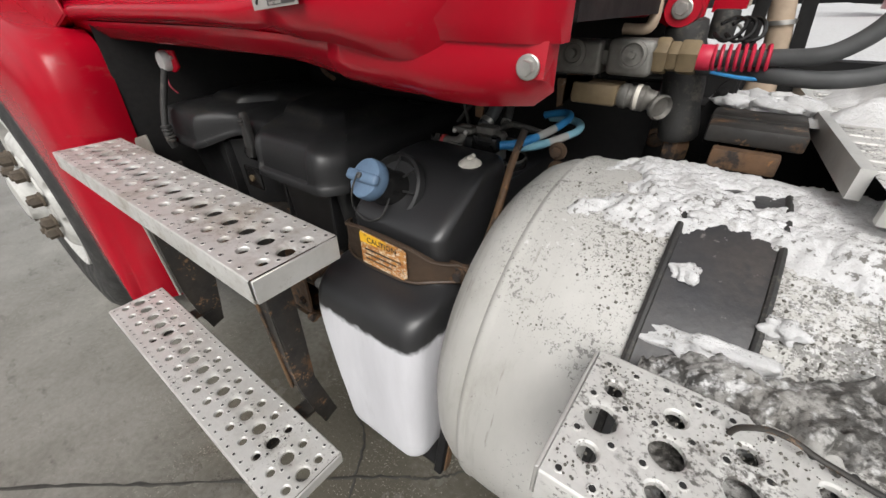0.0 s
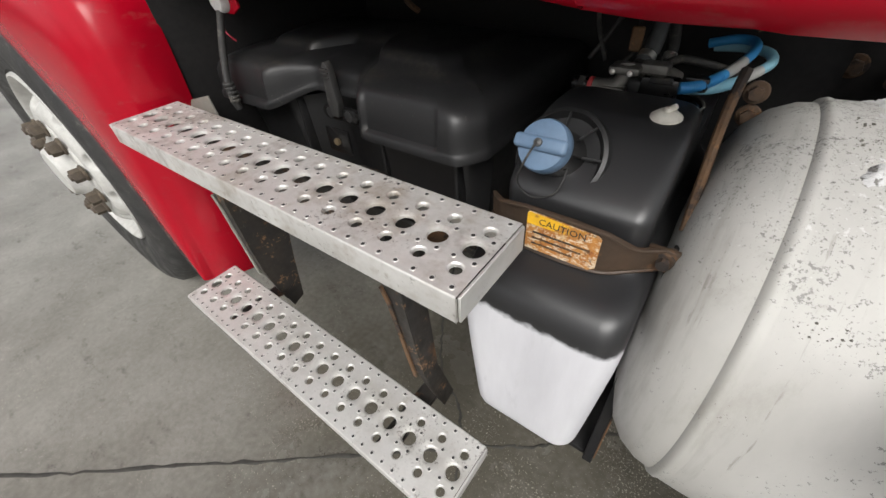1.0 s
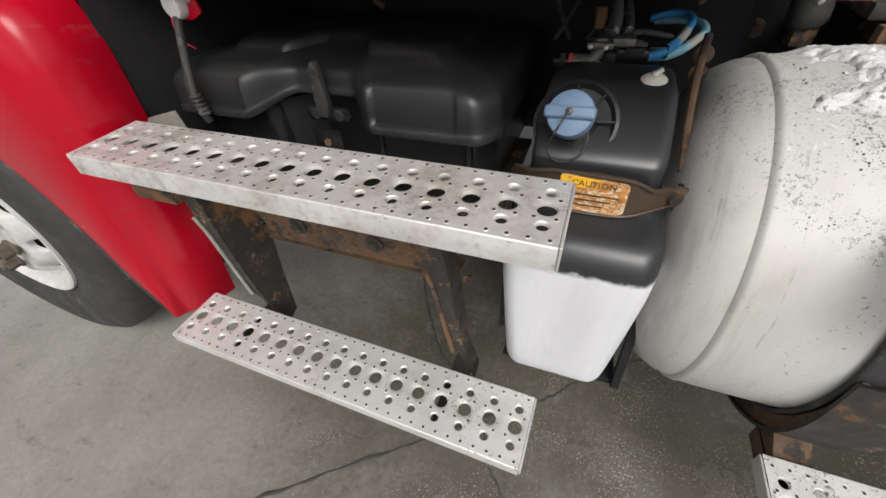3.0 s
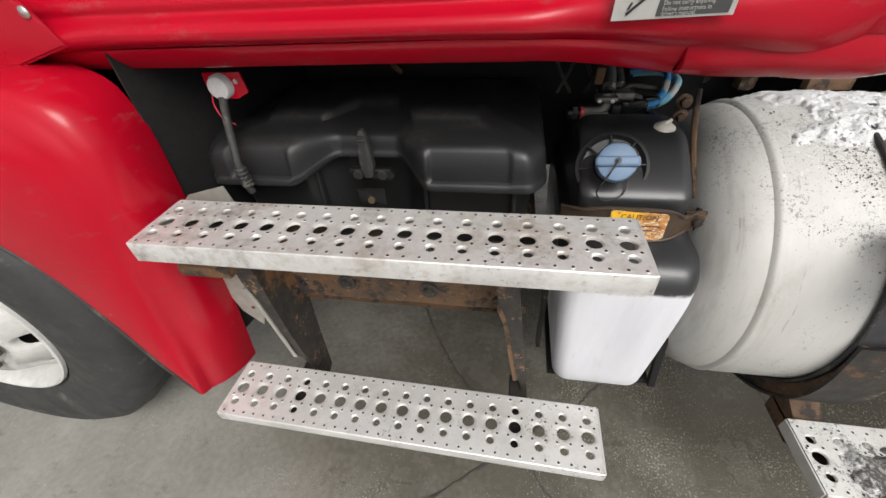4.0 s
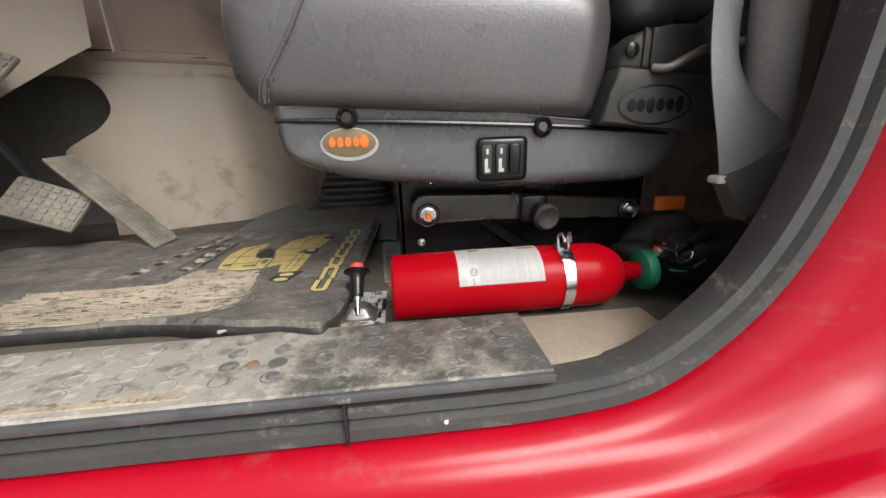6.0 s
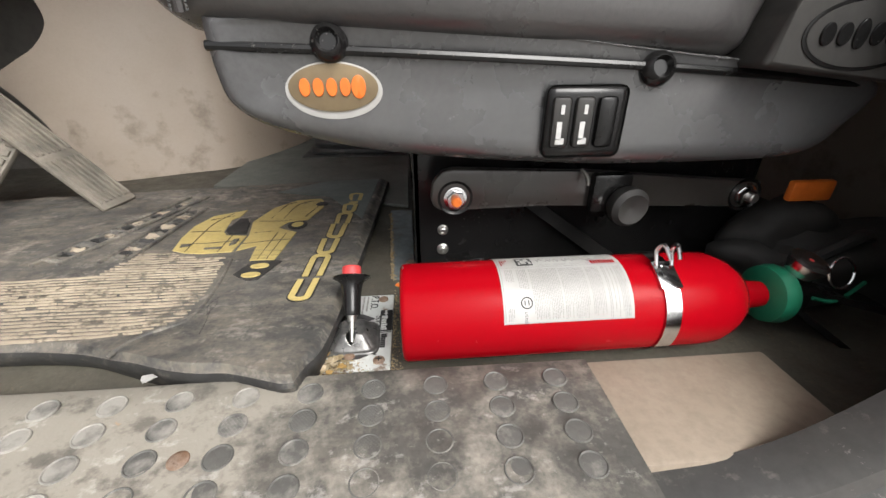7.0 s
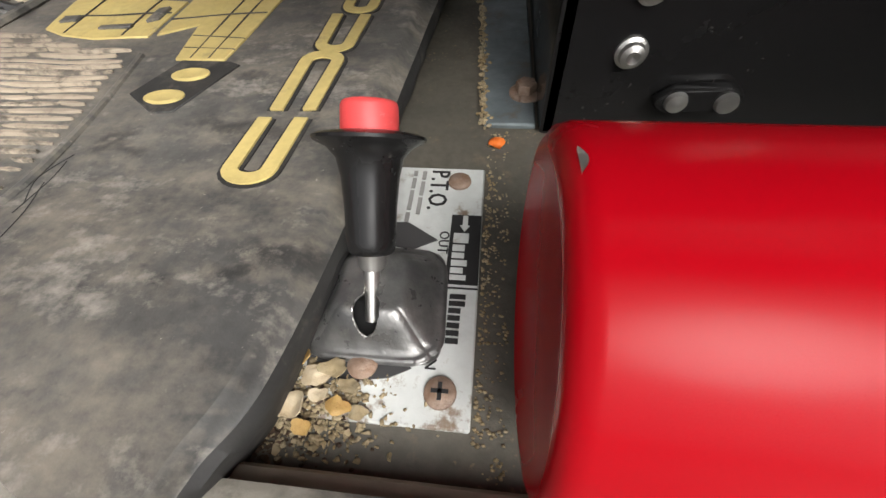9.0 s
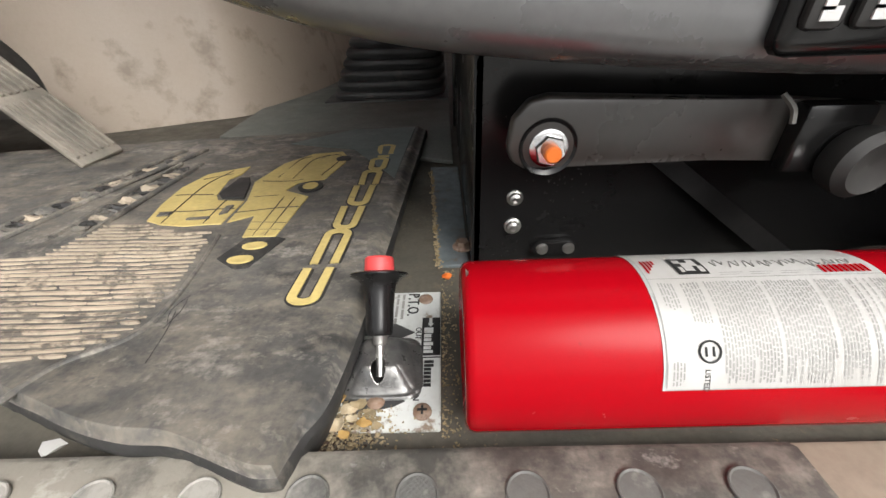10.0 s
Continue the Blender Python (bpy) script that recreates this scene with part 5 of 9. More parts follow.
    tagged(part("bent_rod", tube([(1.2598, 0.1086, 0.790), (1.262, 0.109, 0.806), (1.2685, 0.109, 0.814), (1.280, 0.113, 0.816), (1.294, 0.115, 0.814), (1.31, 0.112, 0.811), (1.345, 0.11, 0.806)], 0.0022, 8), RUST_DARK), "rusty bent rod lying in the slush", "rod")


# ---- wheel and fender ----
def build_wheel():
    wx, wz, wy = -0.745, 0.5, 0.004
    def disc(u, v, d):
        r = 0.135 + 0.125 * v
        y = wy + 0.004 + 0.056 * smooth01(0.45, 1.0, v) - 0.012 * (1 - v) + d
        return (wx + r * math.cos(u), y, wz + r * math.sin(u))
    cells = []
    step = 2 * math.pi / 10
    for k in range(10):
        for q in range(3):
            u0, u1 = step * k + step * q / 3, step * k + step * (q + 1) / 3
            cells.append((u0, u1, 0.0, 0.3, None))
            cells.append((u0, u1, 0.9, 1.0, None))
        cells.append((step * k, step * (k + 1), 0.3, 0.9, (step * (k + 0.5), 0.62, 0.115, 0.19)))
    wh = part("front_wheel", holed(disc, cells, 0.02, n=20), WHEEL_WHITE, bpy.data.objects["chassis_frame"], "white steel wheel disc with round hand holes", angle=50)
    prof = [(0.30, 0.30), (0.30, 0.40), (0.27, 0.47), (0.235, 0.492), (0.06, 0.50), (0.02, 0.488), (0.0, 0.46), (-0.008, 0.41), (-0.003, 0.345), (0.008, 0.30), (0.03, 0.285)]
    ty = part("tyre", lathe([(a, r) for a, r in prof], (wx, wy, wz), (0, 1, 0), 96, close=False), TYRE, wh, "worn black tyre")
    for a in (0.10, 0.145, 0.19):
        part("tread_groove", lathe([(a, 0.5005), (a + 0.012, 0.5005)], (wx, wy, wz), (0, 1, 0), 96, close=False), INK, wh)
    part("rim", lathe([(0.012, 0.292), (0.004, 0.290), (0.002, 0.283), (0.008, 0.276), (0.03, 0.268), (0.06, 0.255), (0.065, 0.25)], (wx, wy, wz), (0, 1, 0), 96, close=False), WHEEL_WHITE, wh, "white painted rim")

    part("brake_drum", lathe([(0.06, 0.0), (0.06, 0.22), (0.2, 0.22)], (wx, wy + 0.015, wz), (0, 1, 0), 48, close=False), CHASSIS, wh)
    part("hub", lathe([(0.0, 0.16), (-0.006, 0.155), (-0.008, 0.11), (-0.03, 0.085), (-0.05, 0.075), (-0.054, 0.06), (-0.054, 0.0)], (wx, wy - 0.006, wz), (0, 1, 0), 48), WHEEL_WHITE, wh)
    for k in range(10):
        a = 2 * math.pi * (k + 0.25) / 10
        c = Vector((wx + 0.142 * math.cos(a), wy - 0.012, wz + 0.142 * math.sin(a)))
        bm = lathe([(0, 0.026), (0.006, 0.026), (0.009, 0.021)], c, (0, -1, 0), 20)
        hexagon(c + Vector((0, -0.006, 0)), (0, -1, 0), 0.0215, 0.030, bm)
        cyl(c + Vector((0, -0.03, 0)), c + Vector((0, -0.042, 0)), 0.0115, 0.002, 14, bm)
        part("wheel_nut", bm, RUST_NUT, wh)


RUST_NUT = surface("rust_brown_nut", (0.11, 0.085, 0.06), (0.07, 0.055, 0.042), 0.55, 0.75, scale=40, fine=160, bump=0.4, stain=(0.16, 0.12, 0.09), stain_amount=0.35)


def build_fender():
    fd = thing("front_fender", (-0.2, 0.1, 0.28), "glossy red front fender flaring round the wheel", "fender")
    arch = smooth_path([(-1.3, 0.02, 0.80), (-1.0, 0.01, 0.98), (-0.7, 0.005, 1.02), (-0.46, 0.005, 0.93), (-0.31, 0.008, 0.79), (-0.245, 0.01, 0.69), (-0.20, 0.01, 0.57), (-0.163, 0.01, 0.42), (-0.128, 0.015, 0.305)], 8)
    crease = smooth_path([(-1.3, 0.05, 1.10), (-1.0, 0.05, 1.14), (-0.7, 0.045, 1.14), (-0.35, 0.04, 1.065), (-0.13, 0.04, 1.005), (-0.056, 0.04, 0.935), (-0.052, 0.04, 0.80), (-0.085, 0.04, 0.54), (-0.118, 0.03, 0.292)], 8)
    rear = smooth_path([(-1.3, 0.18, 1.12), (-1.0, 0.18, 1.16), (-0.7, 0.18, 1.16), (-0.35, 0.18, 1.045), (-0.11, 0.18, 1.020), (-0.035, 0.175, 0.950), (-0.030, 0.17, 0.78), (-0.045, 0.165, 0.52), (-0.072, 0.158, 0.275)], 8)
    n = len(arch) - 1

    def skin(u, v):
        i = min(n, round(u * n))
        a, c, r = arch[i], crease[i], rear[i]
        w = 3.0 * v
        k = 0.11
        # straight flanks with a rounded crease between them
        if w < 1.5:
            t = w / 1.5
            p = a.lerp(c, t) + Vector((0, -0.010 * math.sin(math.pi * t), 0))
        else:
            t = (w - 1.5) / 1.5
            p = c.lerp(r, t) + Vector((0.016, -0.006, 0.004)) * math.sin(math.pi * t)
        s = smooth01(1.1, 1.5, w) * (1 - smooth01(1.5, 1.9, w))
        return p + ((a + r) * 0.5 - c) * k * s
    part("skin", sheet(skin, n, 30), RED, fd, solid=0.004, angle=60)
    part("arch_lip", tube(arch, 0.006, 8, k=1), RUBBER, fd, "black rubber arch lip")
    # liner behind the fender
    ln = thing("wheel_liner", (-0.05, 0.4, 0.4), "black plastic wheel liner behind the fender", "liner")
    part("rear_sheet", sheet(lambda u, v: (-0.03 + 0.05 * math.sin(v * 2.4) - 0.05 * smooth01(0, 1, 1 - u) ** 2, 0.172 + 0.62 * v, 0.36 + 0.70 * u), 14, 14), CHASSIS, ln, solid=0.005)
    part("arch_sheet", sheet(lambda u, v: (-0.735 + 0.60 * math.cos(math.pi * u * 0.9), 0.09 + 0.6 * v, 0.45 + 0.60 * math.sin(math.pi * u * 0.9)), 24, 6), BLACK, ln, solid=0.005)
    hd = thing("hood_side", (-0.3, 0.17, 1.06), "red rear corner of the hood with a rivet", "hood")
    edge = [(-1.3, 1.02), (-0.50, 0.985), (-0.226, 1.0175), (-0.0616, 1.057)]
    part("panel", prism(edge + [(-0.092, 1.110), (-0.1386, 1.138), (-0.19, 1.22), (-0.30, 1.60), (-1.3, 1.60)], "y", 0.143, 0.149, 0.002, 2), RED_DUSTY, hd)
    part("folded_edge", loft([[(x, 0.143, z + 0.004), (x, 0.146, z - 0.003), (x, 0.178, z - 0.001), (x, 0.178, z + 0.006)] for x, z in edge]), RED_DUSTY, hd)
    bm = lathe([(0, 0.0085), (0.002, 0.0085), (0.004, 0.006), (0.005, 0.0)], (-0.0935, 0.143, 1.1005), (0, -1, 0), 20)
    part("rivet", bm, STEEL, hd)


# ---- cab ----
def build_cab():
    cb = thing("truck_cab", (0.5, 1.2, 1.0), "red truck cab with its door open", "truck cab")
    inner = smooth_path([(-0.185, 0, 2.2), (-0.18, 0, 1.7), (-0.168, 0, 1.36), (-0.145, 0, 1.23), (-0.095, 0, 1.163), (0.0, 0, 1.146), (0.2, 0, 1.143), (0.4, 0, 1.141), (0.53, 0, 1.143),
                         (0.622, 0, 1.162), (0.705, 0, 1.230), (0.754, 0, 1.318), (0.776, 0, 1.42), (0.785, 0, 1.62), (0.785, 0, 2.2)], 8)
    outer = smooth_path([(-0.34, 0, 2.2), (-0.34, 0, 1.7), (-0.34, 0, 1.36), (-0.32, 0, 1.13), (-0.20, 0, 1.047), (0.0, 0, 1.047), (0.2, 0, 1.047), (0.4, 0, 1.047), (0.54, 0, 1.046),
                         (0.68, 0, 1.042), (0.82, 0, 1.038), (0.97, 0, 1.040), (1.07, 0, 1.20), (1.07, 0, 1.60), (1.07, 0, 2.2)], 8)
    n = len(inner) - 1
    prof = [(0.0, 0.262), (0.06, 0.232), (0.14, 0.216), (0.24, 0.208), (0.31, 0.198), (0.36, 0.184), (0.42, 0.176), (0.50, 0.174), (0.58, 0.177), (0.64, 0.172), (0.72, 0.156), (0.80, 0.150), (0.90, 0.152), (0.97, 0.160), (1.0, 0.172)]

    def depth(w):
        for (a, ya), (b, yb) in zip(prof, prof[1:]):
            if w <= b:
                t = (w - a) / (b - a)
                return ya + (yb - ya) * t
        return prof[-1][1]

    def skin(u, v):
        i = min(n, round(u * n))
        p = inner[i].lerp(outer[i], v)
        y = 0.25 * (depth(max(0, v - 0.03)) + 2 * depth(v) + depth(min(1, v + 0.03)))
        x = p.x
        out = smooth01(0.60, 0.86, x) * smooth01(0.3, 0.75, v)
        y += 0.012 * smooth01(0.60, 0.68, x) * (1 - smooth01(0.68, 0.78, x)) * smooth01(0.55, 0.9, v) - 0.024 * out
        return (p.x, y, p.z)
    part("side_skin", sheet(skin, n, 46), RED, cb, solid=0.004, angle=60)
    # skirt below the seam
    def skirt(u, v):
        x = -0.22 + 1.16 * u
        top, low = 1.0435 - 0.008 * smooth01(0.5, 0.9, x), 1.006 - 0.020 * smooth01(0.62, 0.9, x)
        prof_y = 0.172 + 0.035 * v ** 1.5 - 0.020 * smooth01(0.66, 0.88, x)
        return (x, prof_y + 0.02 * smooth01(0.93, 1.0, v), top + (low - top) * v)
    part("skirt", sheet(skirt, 60, 12), RED, cb, solid=0.003, angle=60)
    part("seam_gap", box(-0.25, 1.05, 0.190, 0.22, 1.0425, 1.0485), INK, cb)
    # lower rear fairing with its bolt
    fr = part("rear_fairing", loft([[(x, y0, 1.046), (x, y0 - 0.004, 1.02), (x, y0 + 0.006, z0 + 0.010), (x, y0 + 0.022, z0), (x, 0.172, z0 + 0.004), (x, 0.172, 1.046)] for x, y0, z0 in
                                    ((0.803, 0.161, 0.998), (0.806, 0.157, 0.995), (0.84, 0.155, 0.994), (0.92, 0.150, 0.992), (0.95, 0.145, 0.990), (1.0, 0.143, 0.990), (1.05, 0.146, 0.996), (1.064, 0.152, 1.008))]),
              RED, cb, angle=50)
    bolt("fairing_bolt", (1.0535, 0.1425, 1.029), (0.1, -1, 0), 0.006, 0.009, STEEL, fr)
    bm = bmesh.new()
    loft([[(x, y0 + 0.002, 1.044), (x, y0 - 0.006, 1.06), (x, y0 - 0.002, 1.30), (x, y0, 2.2), (x, 0.176, 2.2), (x, 0.176, 1.044)] for x, y0 in ((0.935, 0.160), (0.95, 0.140), (1.0, 0.138), (1.05, 0.140), (1.070, 0.158))], bm)
    part("rear_corner", bm, RED, cb, angle=50)
    # door seal round the opening
    seal_path = [p + Vector((0, 0.236, 0)) for p in inner]
    off = []
    for i, p in enumerate(seal_path):
        d = (seal_path[min(i + 1, n)] - seal_path[max(i - 1, 0)]).normalized()
        off.append(Vector((-d.z, 0, d.x)))
    bm = bmesh.new()
    shape = [(-0.003, 0.014), (-0.004, 0.0), (0.004, -0.008), (0.014, -0.006), (0.018, 0.002), (0.024, -0.004), (0.033, -0.001), (0.036, 0.010), (0.034, 0.03), (0.0, 0.03)]
    rows = [[p + o * a + Vector((0, b, 0)) for a, b in shape] for p, o in zip(seal_path, off)]
    loft(rows, bm)
    part("door_seal", bm, SEAL, cb, "dusty black double-lipped door seal", angle=50)
    part("seal_speck", blob((0.4235, 0.226, 1.157), (0.0022, 0.0015, 0.0026), 3, sub=1), OFF_WHITE, cb)
    part("seal_joint", box(0.339, 0.3415, 0.224, 0.26, 1.144, 1.186, 0.001), INK, cb)
    # shell that closes the cab
    part("floor_pan", box(-0.95, 1.05, 0.262, 2.30, 1.10, FLOOR, 0.004), FLOOR_VINYL, cb, "dirty olive-grey vinyl floor")
    part("sill_top", box(-0.11, 0.675, 0.262, 0.350, 1.150, 1.184, 0.003), TAN_SILL, cb, "tan sill trim")
    part("underside", box(-0.30, 1.05, 0.24, 2.30, 1.055, 1.098), CHASSIS, cb)
    part("rear_wall", box(1.00, 1.03, 0.19, 2.40, 1.10, 2.60, 0.01), BEIGE, cb)
    # roof and header stay out of view, added to shape the light inside
    part("unseen_roof", box(-0.95, 1.07, 0.18, 2.42, 2.60, 2.68, 0.02), RED, cb)
    part("unseen_header", box(-0.95, 1.07, 0.17, 0.24, 2.2, 2.62, 0.01), RED, cb)
    part("front_pillar", box(-0.5, -0.33, 0.18, 0.26, 1.05, 2.6, 0.01), RED, cb)
    far = bmesh.new()
    for a in ((-0.95, 1.07, 2.38, 2.43, 1.05, 1.72), (-0.95, 1.07, 2.38, 2.43, 2.38, 2.6), (-0.95, -0.15, 2.38, 2.43, 1.72, 2.38), (0.72, 1.07, 2.38, 2.43, 1.72, 2.38)):
        box(*a, bm=far)
    part("far_side", far, BEIGE, cb)
    part("firewall", box(-1.0, -0.95, 0.18, 2.42, 1.05, 1.76), DOOR_IN, cb)
    part("inner_pillar", box(0.90, 1.0, 0.27, 0.42, 1.18, 2.58, 0.02), DOOR_IN, cb)
    # rear inner quarter beside the seat
    part("quarter_trim", sheet(lambda u, v: (0.80 + 0.12 * v, 0.262 + 0.04 * v, 1.18 + 1.3 * u), 10, 4), DOOR_IN, cb, solid=0.006)


def build_warning_decal():
    dc = thing("warning_decal", (0.775, 0.135, 1.06), "white and orange warning decal with a dark text panel", "decal")
    a, b, c, d = Vector((0.7065, 0.1395, 1.0645)), Vector((0.8270, 0.1155, 1.0710)), Vector((0.8235, 0.1125, 1.1200)), Vector((0.7040, 0.1375, 1.1125))
    ex, up = (b - a).normalized(), (d - a)

    def at(u, v, lift):
        nrm = Vector((-0.18, -0.98, 0.03)).normalized()
        return a.lerp(b, u).lerp(d.lerp(c, u), v) + nrm * lift

    def quad(u0, u1, v0, v1, lift, slant=0.0):
        bm = bmesh.new()
        pts = [(u0, v0), (u1, v0), (u1 + slant, v1), (u0 + slant, v1)]
        lo = [bm.verts.new(at(u, v, lift - 0.0012)) for u, v in pts]
        hi = [bm.verts.new(at(u, v, lift)) for u, v in pts]
        bm.faces.new(hi), bm.faces.new(lo)
        for i in range(4):
            bm.faces.new((lo[i], lo[(i + 1) % 4], hi[(i + 1) % 4], hi[i]))
        return bm
    part("decal_sheet", quad(0, 0.965, 0, 1, 0.0020, 0.035), WHITE_LABEL, dc)
    part("orange_band", quad(0.045, 0.385, 0.745, 0.955, 0.0026, 0.008), ORANGE, dc, "orange warning band")
    part("text_panel", quad(0.365, 0.925, 0.045, 0.955, 0.0026, 0.045), DARK_LABEL, dc, "dark grey text panel")
    m = axes(at(0.12, 0.79, 0.0030), ex, up)
    words("warning_word", "WARNING", 0.0076, INK, m, dc, squeeze=0.92)
    tri = bmesh.new()
    tri.faces.new([tri.verts.new(at(u, v, 0.0030)) for u, v in ((0.06, 0.78), (0.105, 0.78), (0.086, 0.92))])
    part("warning_triangle", tri, INK, dc)
    lines = ["Face cab when climbing", "up and down.", "Use handholds.", "Keep three limbs in", "contact with truck.", "Do not carry anything.", "Follow instructions in", "driver's manual."]
    for k, (s, v) in enumerate(zip(lines, (0.85, 0.74, 0.61, 0.485, 0.385, 0.265, 0.145, 0.055))):
        words("warning_line", s, 0.0062, WHITE_LABEL, axes(at(0.405 + 0.045 * v, v, 0.0030), ex, up), dc, squeeze=0.86)
    # abstract strokes of the pictogram
    for (u0, v0), (u1, v1), r in (((0.12, 0.12), (0.24, 0.38), 0.0016), (((0.24, 0.38)), (0.33, 0.50), 0.0013), ((0.22, 0.40), (0.20, 0.60), 0.0011), ((0.13, 0.22), (0.16, 0.36), 0.0011)):
        part("stroke", tube([at(u0, v0, 0.0026), at(u1, v1, 0.0026)], r, 6, sharp=True), INK, dc)


# ---- inside the cab ----


STRIP_METAL = surface("blue_grey_strip", (0.16, 0.19, 0.20), (0.11, 0.13, 0.135), 0.4, 0.65, metal=0.3, scale=40, fine=200, bump=0.2, stain=(0.12, 0.10, 0.075), stain_scale=40, stain_amount=0.55)
NOSING = surface("scuffed_nosing", (0.06, 0.063, 0.066), (0.10, 0.104, 0.108), 0.4, 0.6, scale=20, fine=160, bump=0.1, stain=(0.42, 0.42, 0.41), stain_scale=22, stain_amount=0.42)


def build_sill_mat():
    sm = thing("sill_mat", (0.2, 0.29, 1.18), "dusty black rubber sill strip with round studs", "sill mat")
    bm = bmesh.new()
    x0, x1, y0, y1 = -0.030, 0.520, 0.232, 0.3455
    n = 60
    prof = [(y0, SILL - 0.009), (y0, SILL - 0.002), (y0 + 0.002, SILL), (y0 + 0.02, SILL + 0.0005), (y1 - 0.03, SILL), (y1 - 0.004, SILL - 0.001), (y1, SILL - 0.004), (y1, SILL - 0.014)]
    rows = []
    for i in range(n + 1):
        x = x0 + (x1 - x0) * i / n
        w = 0.0010 * noise.noise(Vector((x * 9, 0, 0)))
        rows.append([bm.verts.new((x, y + (0.02 * (1 - min(1, i / 4)) if k < 4 else 0), z + w)) for k, (y, z) in enumerate(prof)])
    for a, b in zip(rows, rows[1:]):
        for k in range(len(prof) - 1):
            bm.faces.new((a[k], a[k + 1], b[k + 1], b[k]))
    bm.faces.new(rows[0]), bm.faces.new(rows[-1])
    part("strip", bm, SILL_RUBBER, sm)
    part("edge_nosing", box(x0 + 0.02, x1, y0 - 0.006, y0 + 0.0, SILL - 0.010, SILL - 0.001, 0.002), NOSING, sm)
    plain = lathe([(-0.0006, 0.0088), (0.0005, 0.0086), (0.0008, 0.0080), (0.0001, 0.0073), (0.0002, 0.0)], (0, 0, 0), (0, 0, 1), 20)
    hatched = plain.copy()
    for j in range(-4, 5):
        h = math.sqrt(max(0.0, 0.0072 ** 2 - (j * 0.0017) ** 2))
        for sx in (-1, 1):
            a, b = Vector((1, sx, 0)).normalized(), Vector((-sx, 1, 0)).normalized()
            tube([b * (j * 0.0017) - a * h, b * (j * 0.0017) + a * h], 0.00042, 5, hatched, sharp=True)
    meshes = []
    for src in (plain, hatched):
        ob = part("stud", src, STUD_RUBBER, sm)
        ob.location = (0.318 if src is plain else 0.361, 0.325, SILL + 0.0003)
        meshes.append(ob.data)
    for r, y in enumerate((0.325, 0.303, 0.281, 0.259)):
        for k in range(-9, 5):
            x = 0.318 + 0.043 * k
            if x < 0.0 or (r == 0 and k in (0, 1)):
                continue
            worn = (r == 0 and k in (0, 1)) or (r == 1 and k in (-1, 0, 1, 2)) or (r == 2 and k in (1,))
            ob = new("stud", meshes[1 if worn else 0])
            ob.parent = sm
            ob.matrix_parent_inverse = Matrix.Translation(-BASE[sm.name])
            ob.location = (x, y, SILL + 0.0003)
    part("rusty_screw", lathe([(0, 0.0062), (0.001, 0.006), (0.0016, 0.0046), (0.0012, 0.0)], (0.253, 0.281, SILL), (0, 0, 1), 20), RUST_SCREW, sm, "rust-orange screw head")
    part("worn_emblem", prism([(0.06, 0.240), (0.21, 0.240), (0.215, 0.244), (0.21, 0.249), (0.06, 0.249), (0.055, 0.245)], "z", SILL - 0.001, SILL + 0.0012, 0.0005, 1), MAT_DIRT, sm)


def bmesh_bolt(c):
    bm = lathe([(0, 0.0085), (0.0016, 0.0085), (0.0024, 0.007)], c, (0, 0, 1), 20)
    return hexagon(Vector(c) + Vector((0, 0, 0.002)), (0, 0, 1), 0.0055, 0.005, bm)


def mat_top(x, y):
    """The mat's surface: it rides up over the sill strip at its near lip and lies unevenly elsewhere."""
    lift = 0.0105 * (1 - smooth01(0.30, 0.46, y)) * smooth01(0.10, 0.20, x)
    return MAT + lift + 0.0018 * noise.noise(Vector((x * 11, y * 9, 0.3))) + 0.0009 * noise.noise(Vector((x * 30, y * 22, 2.0)))


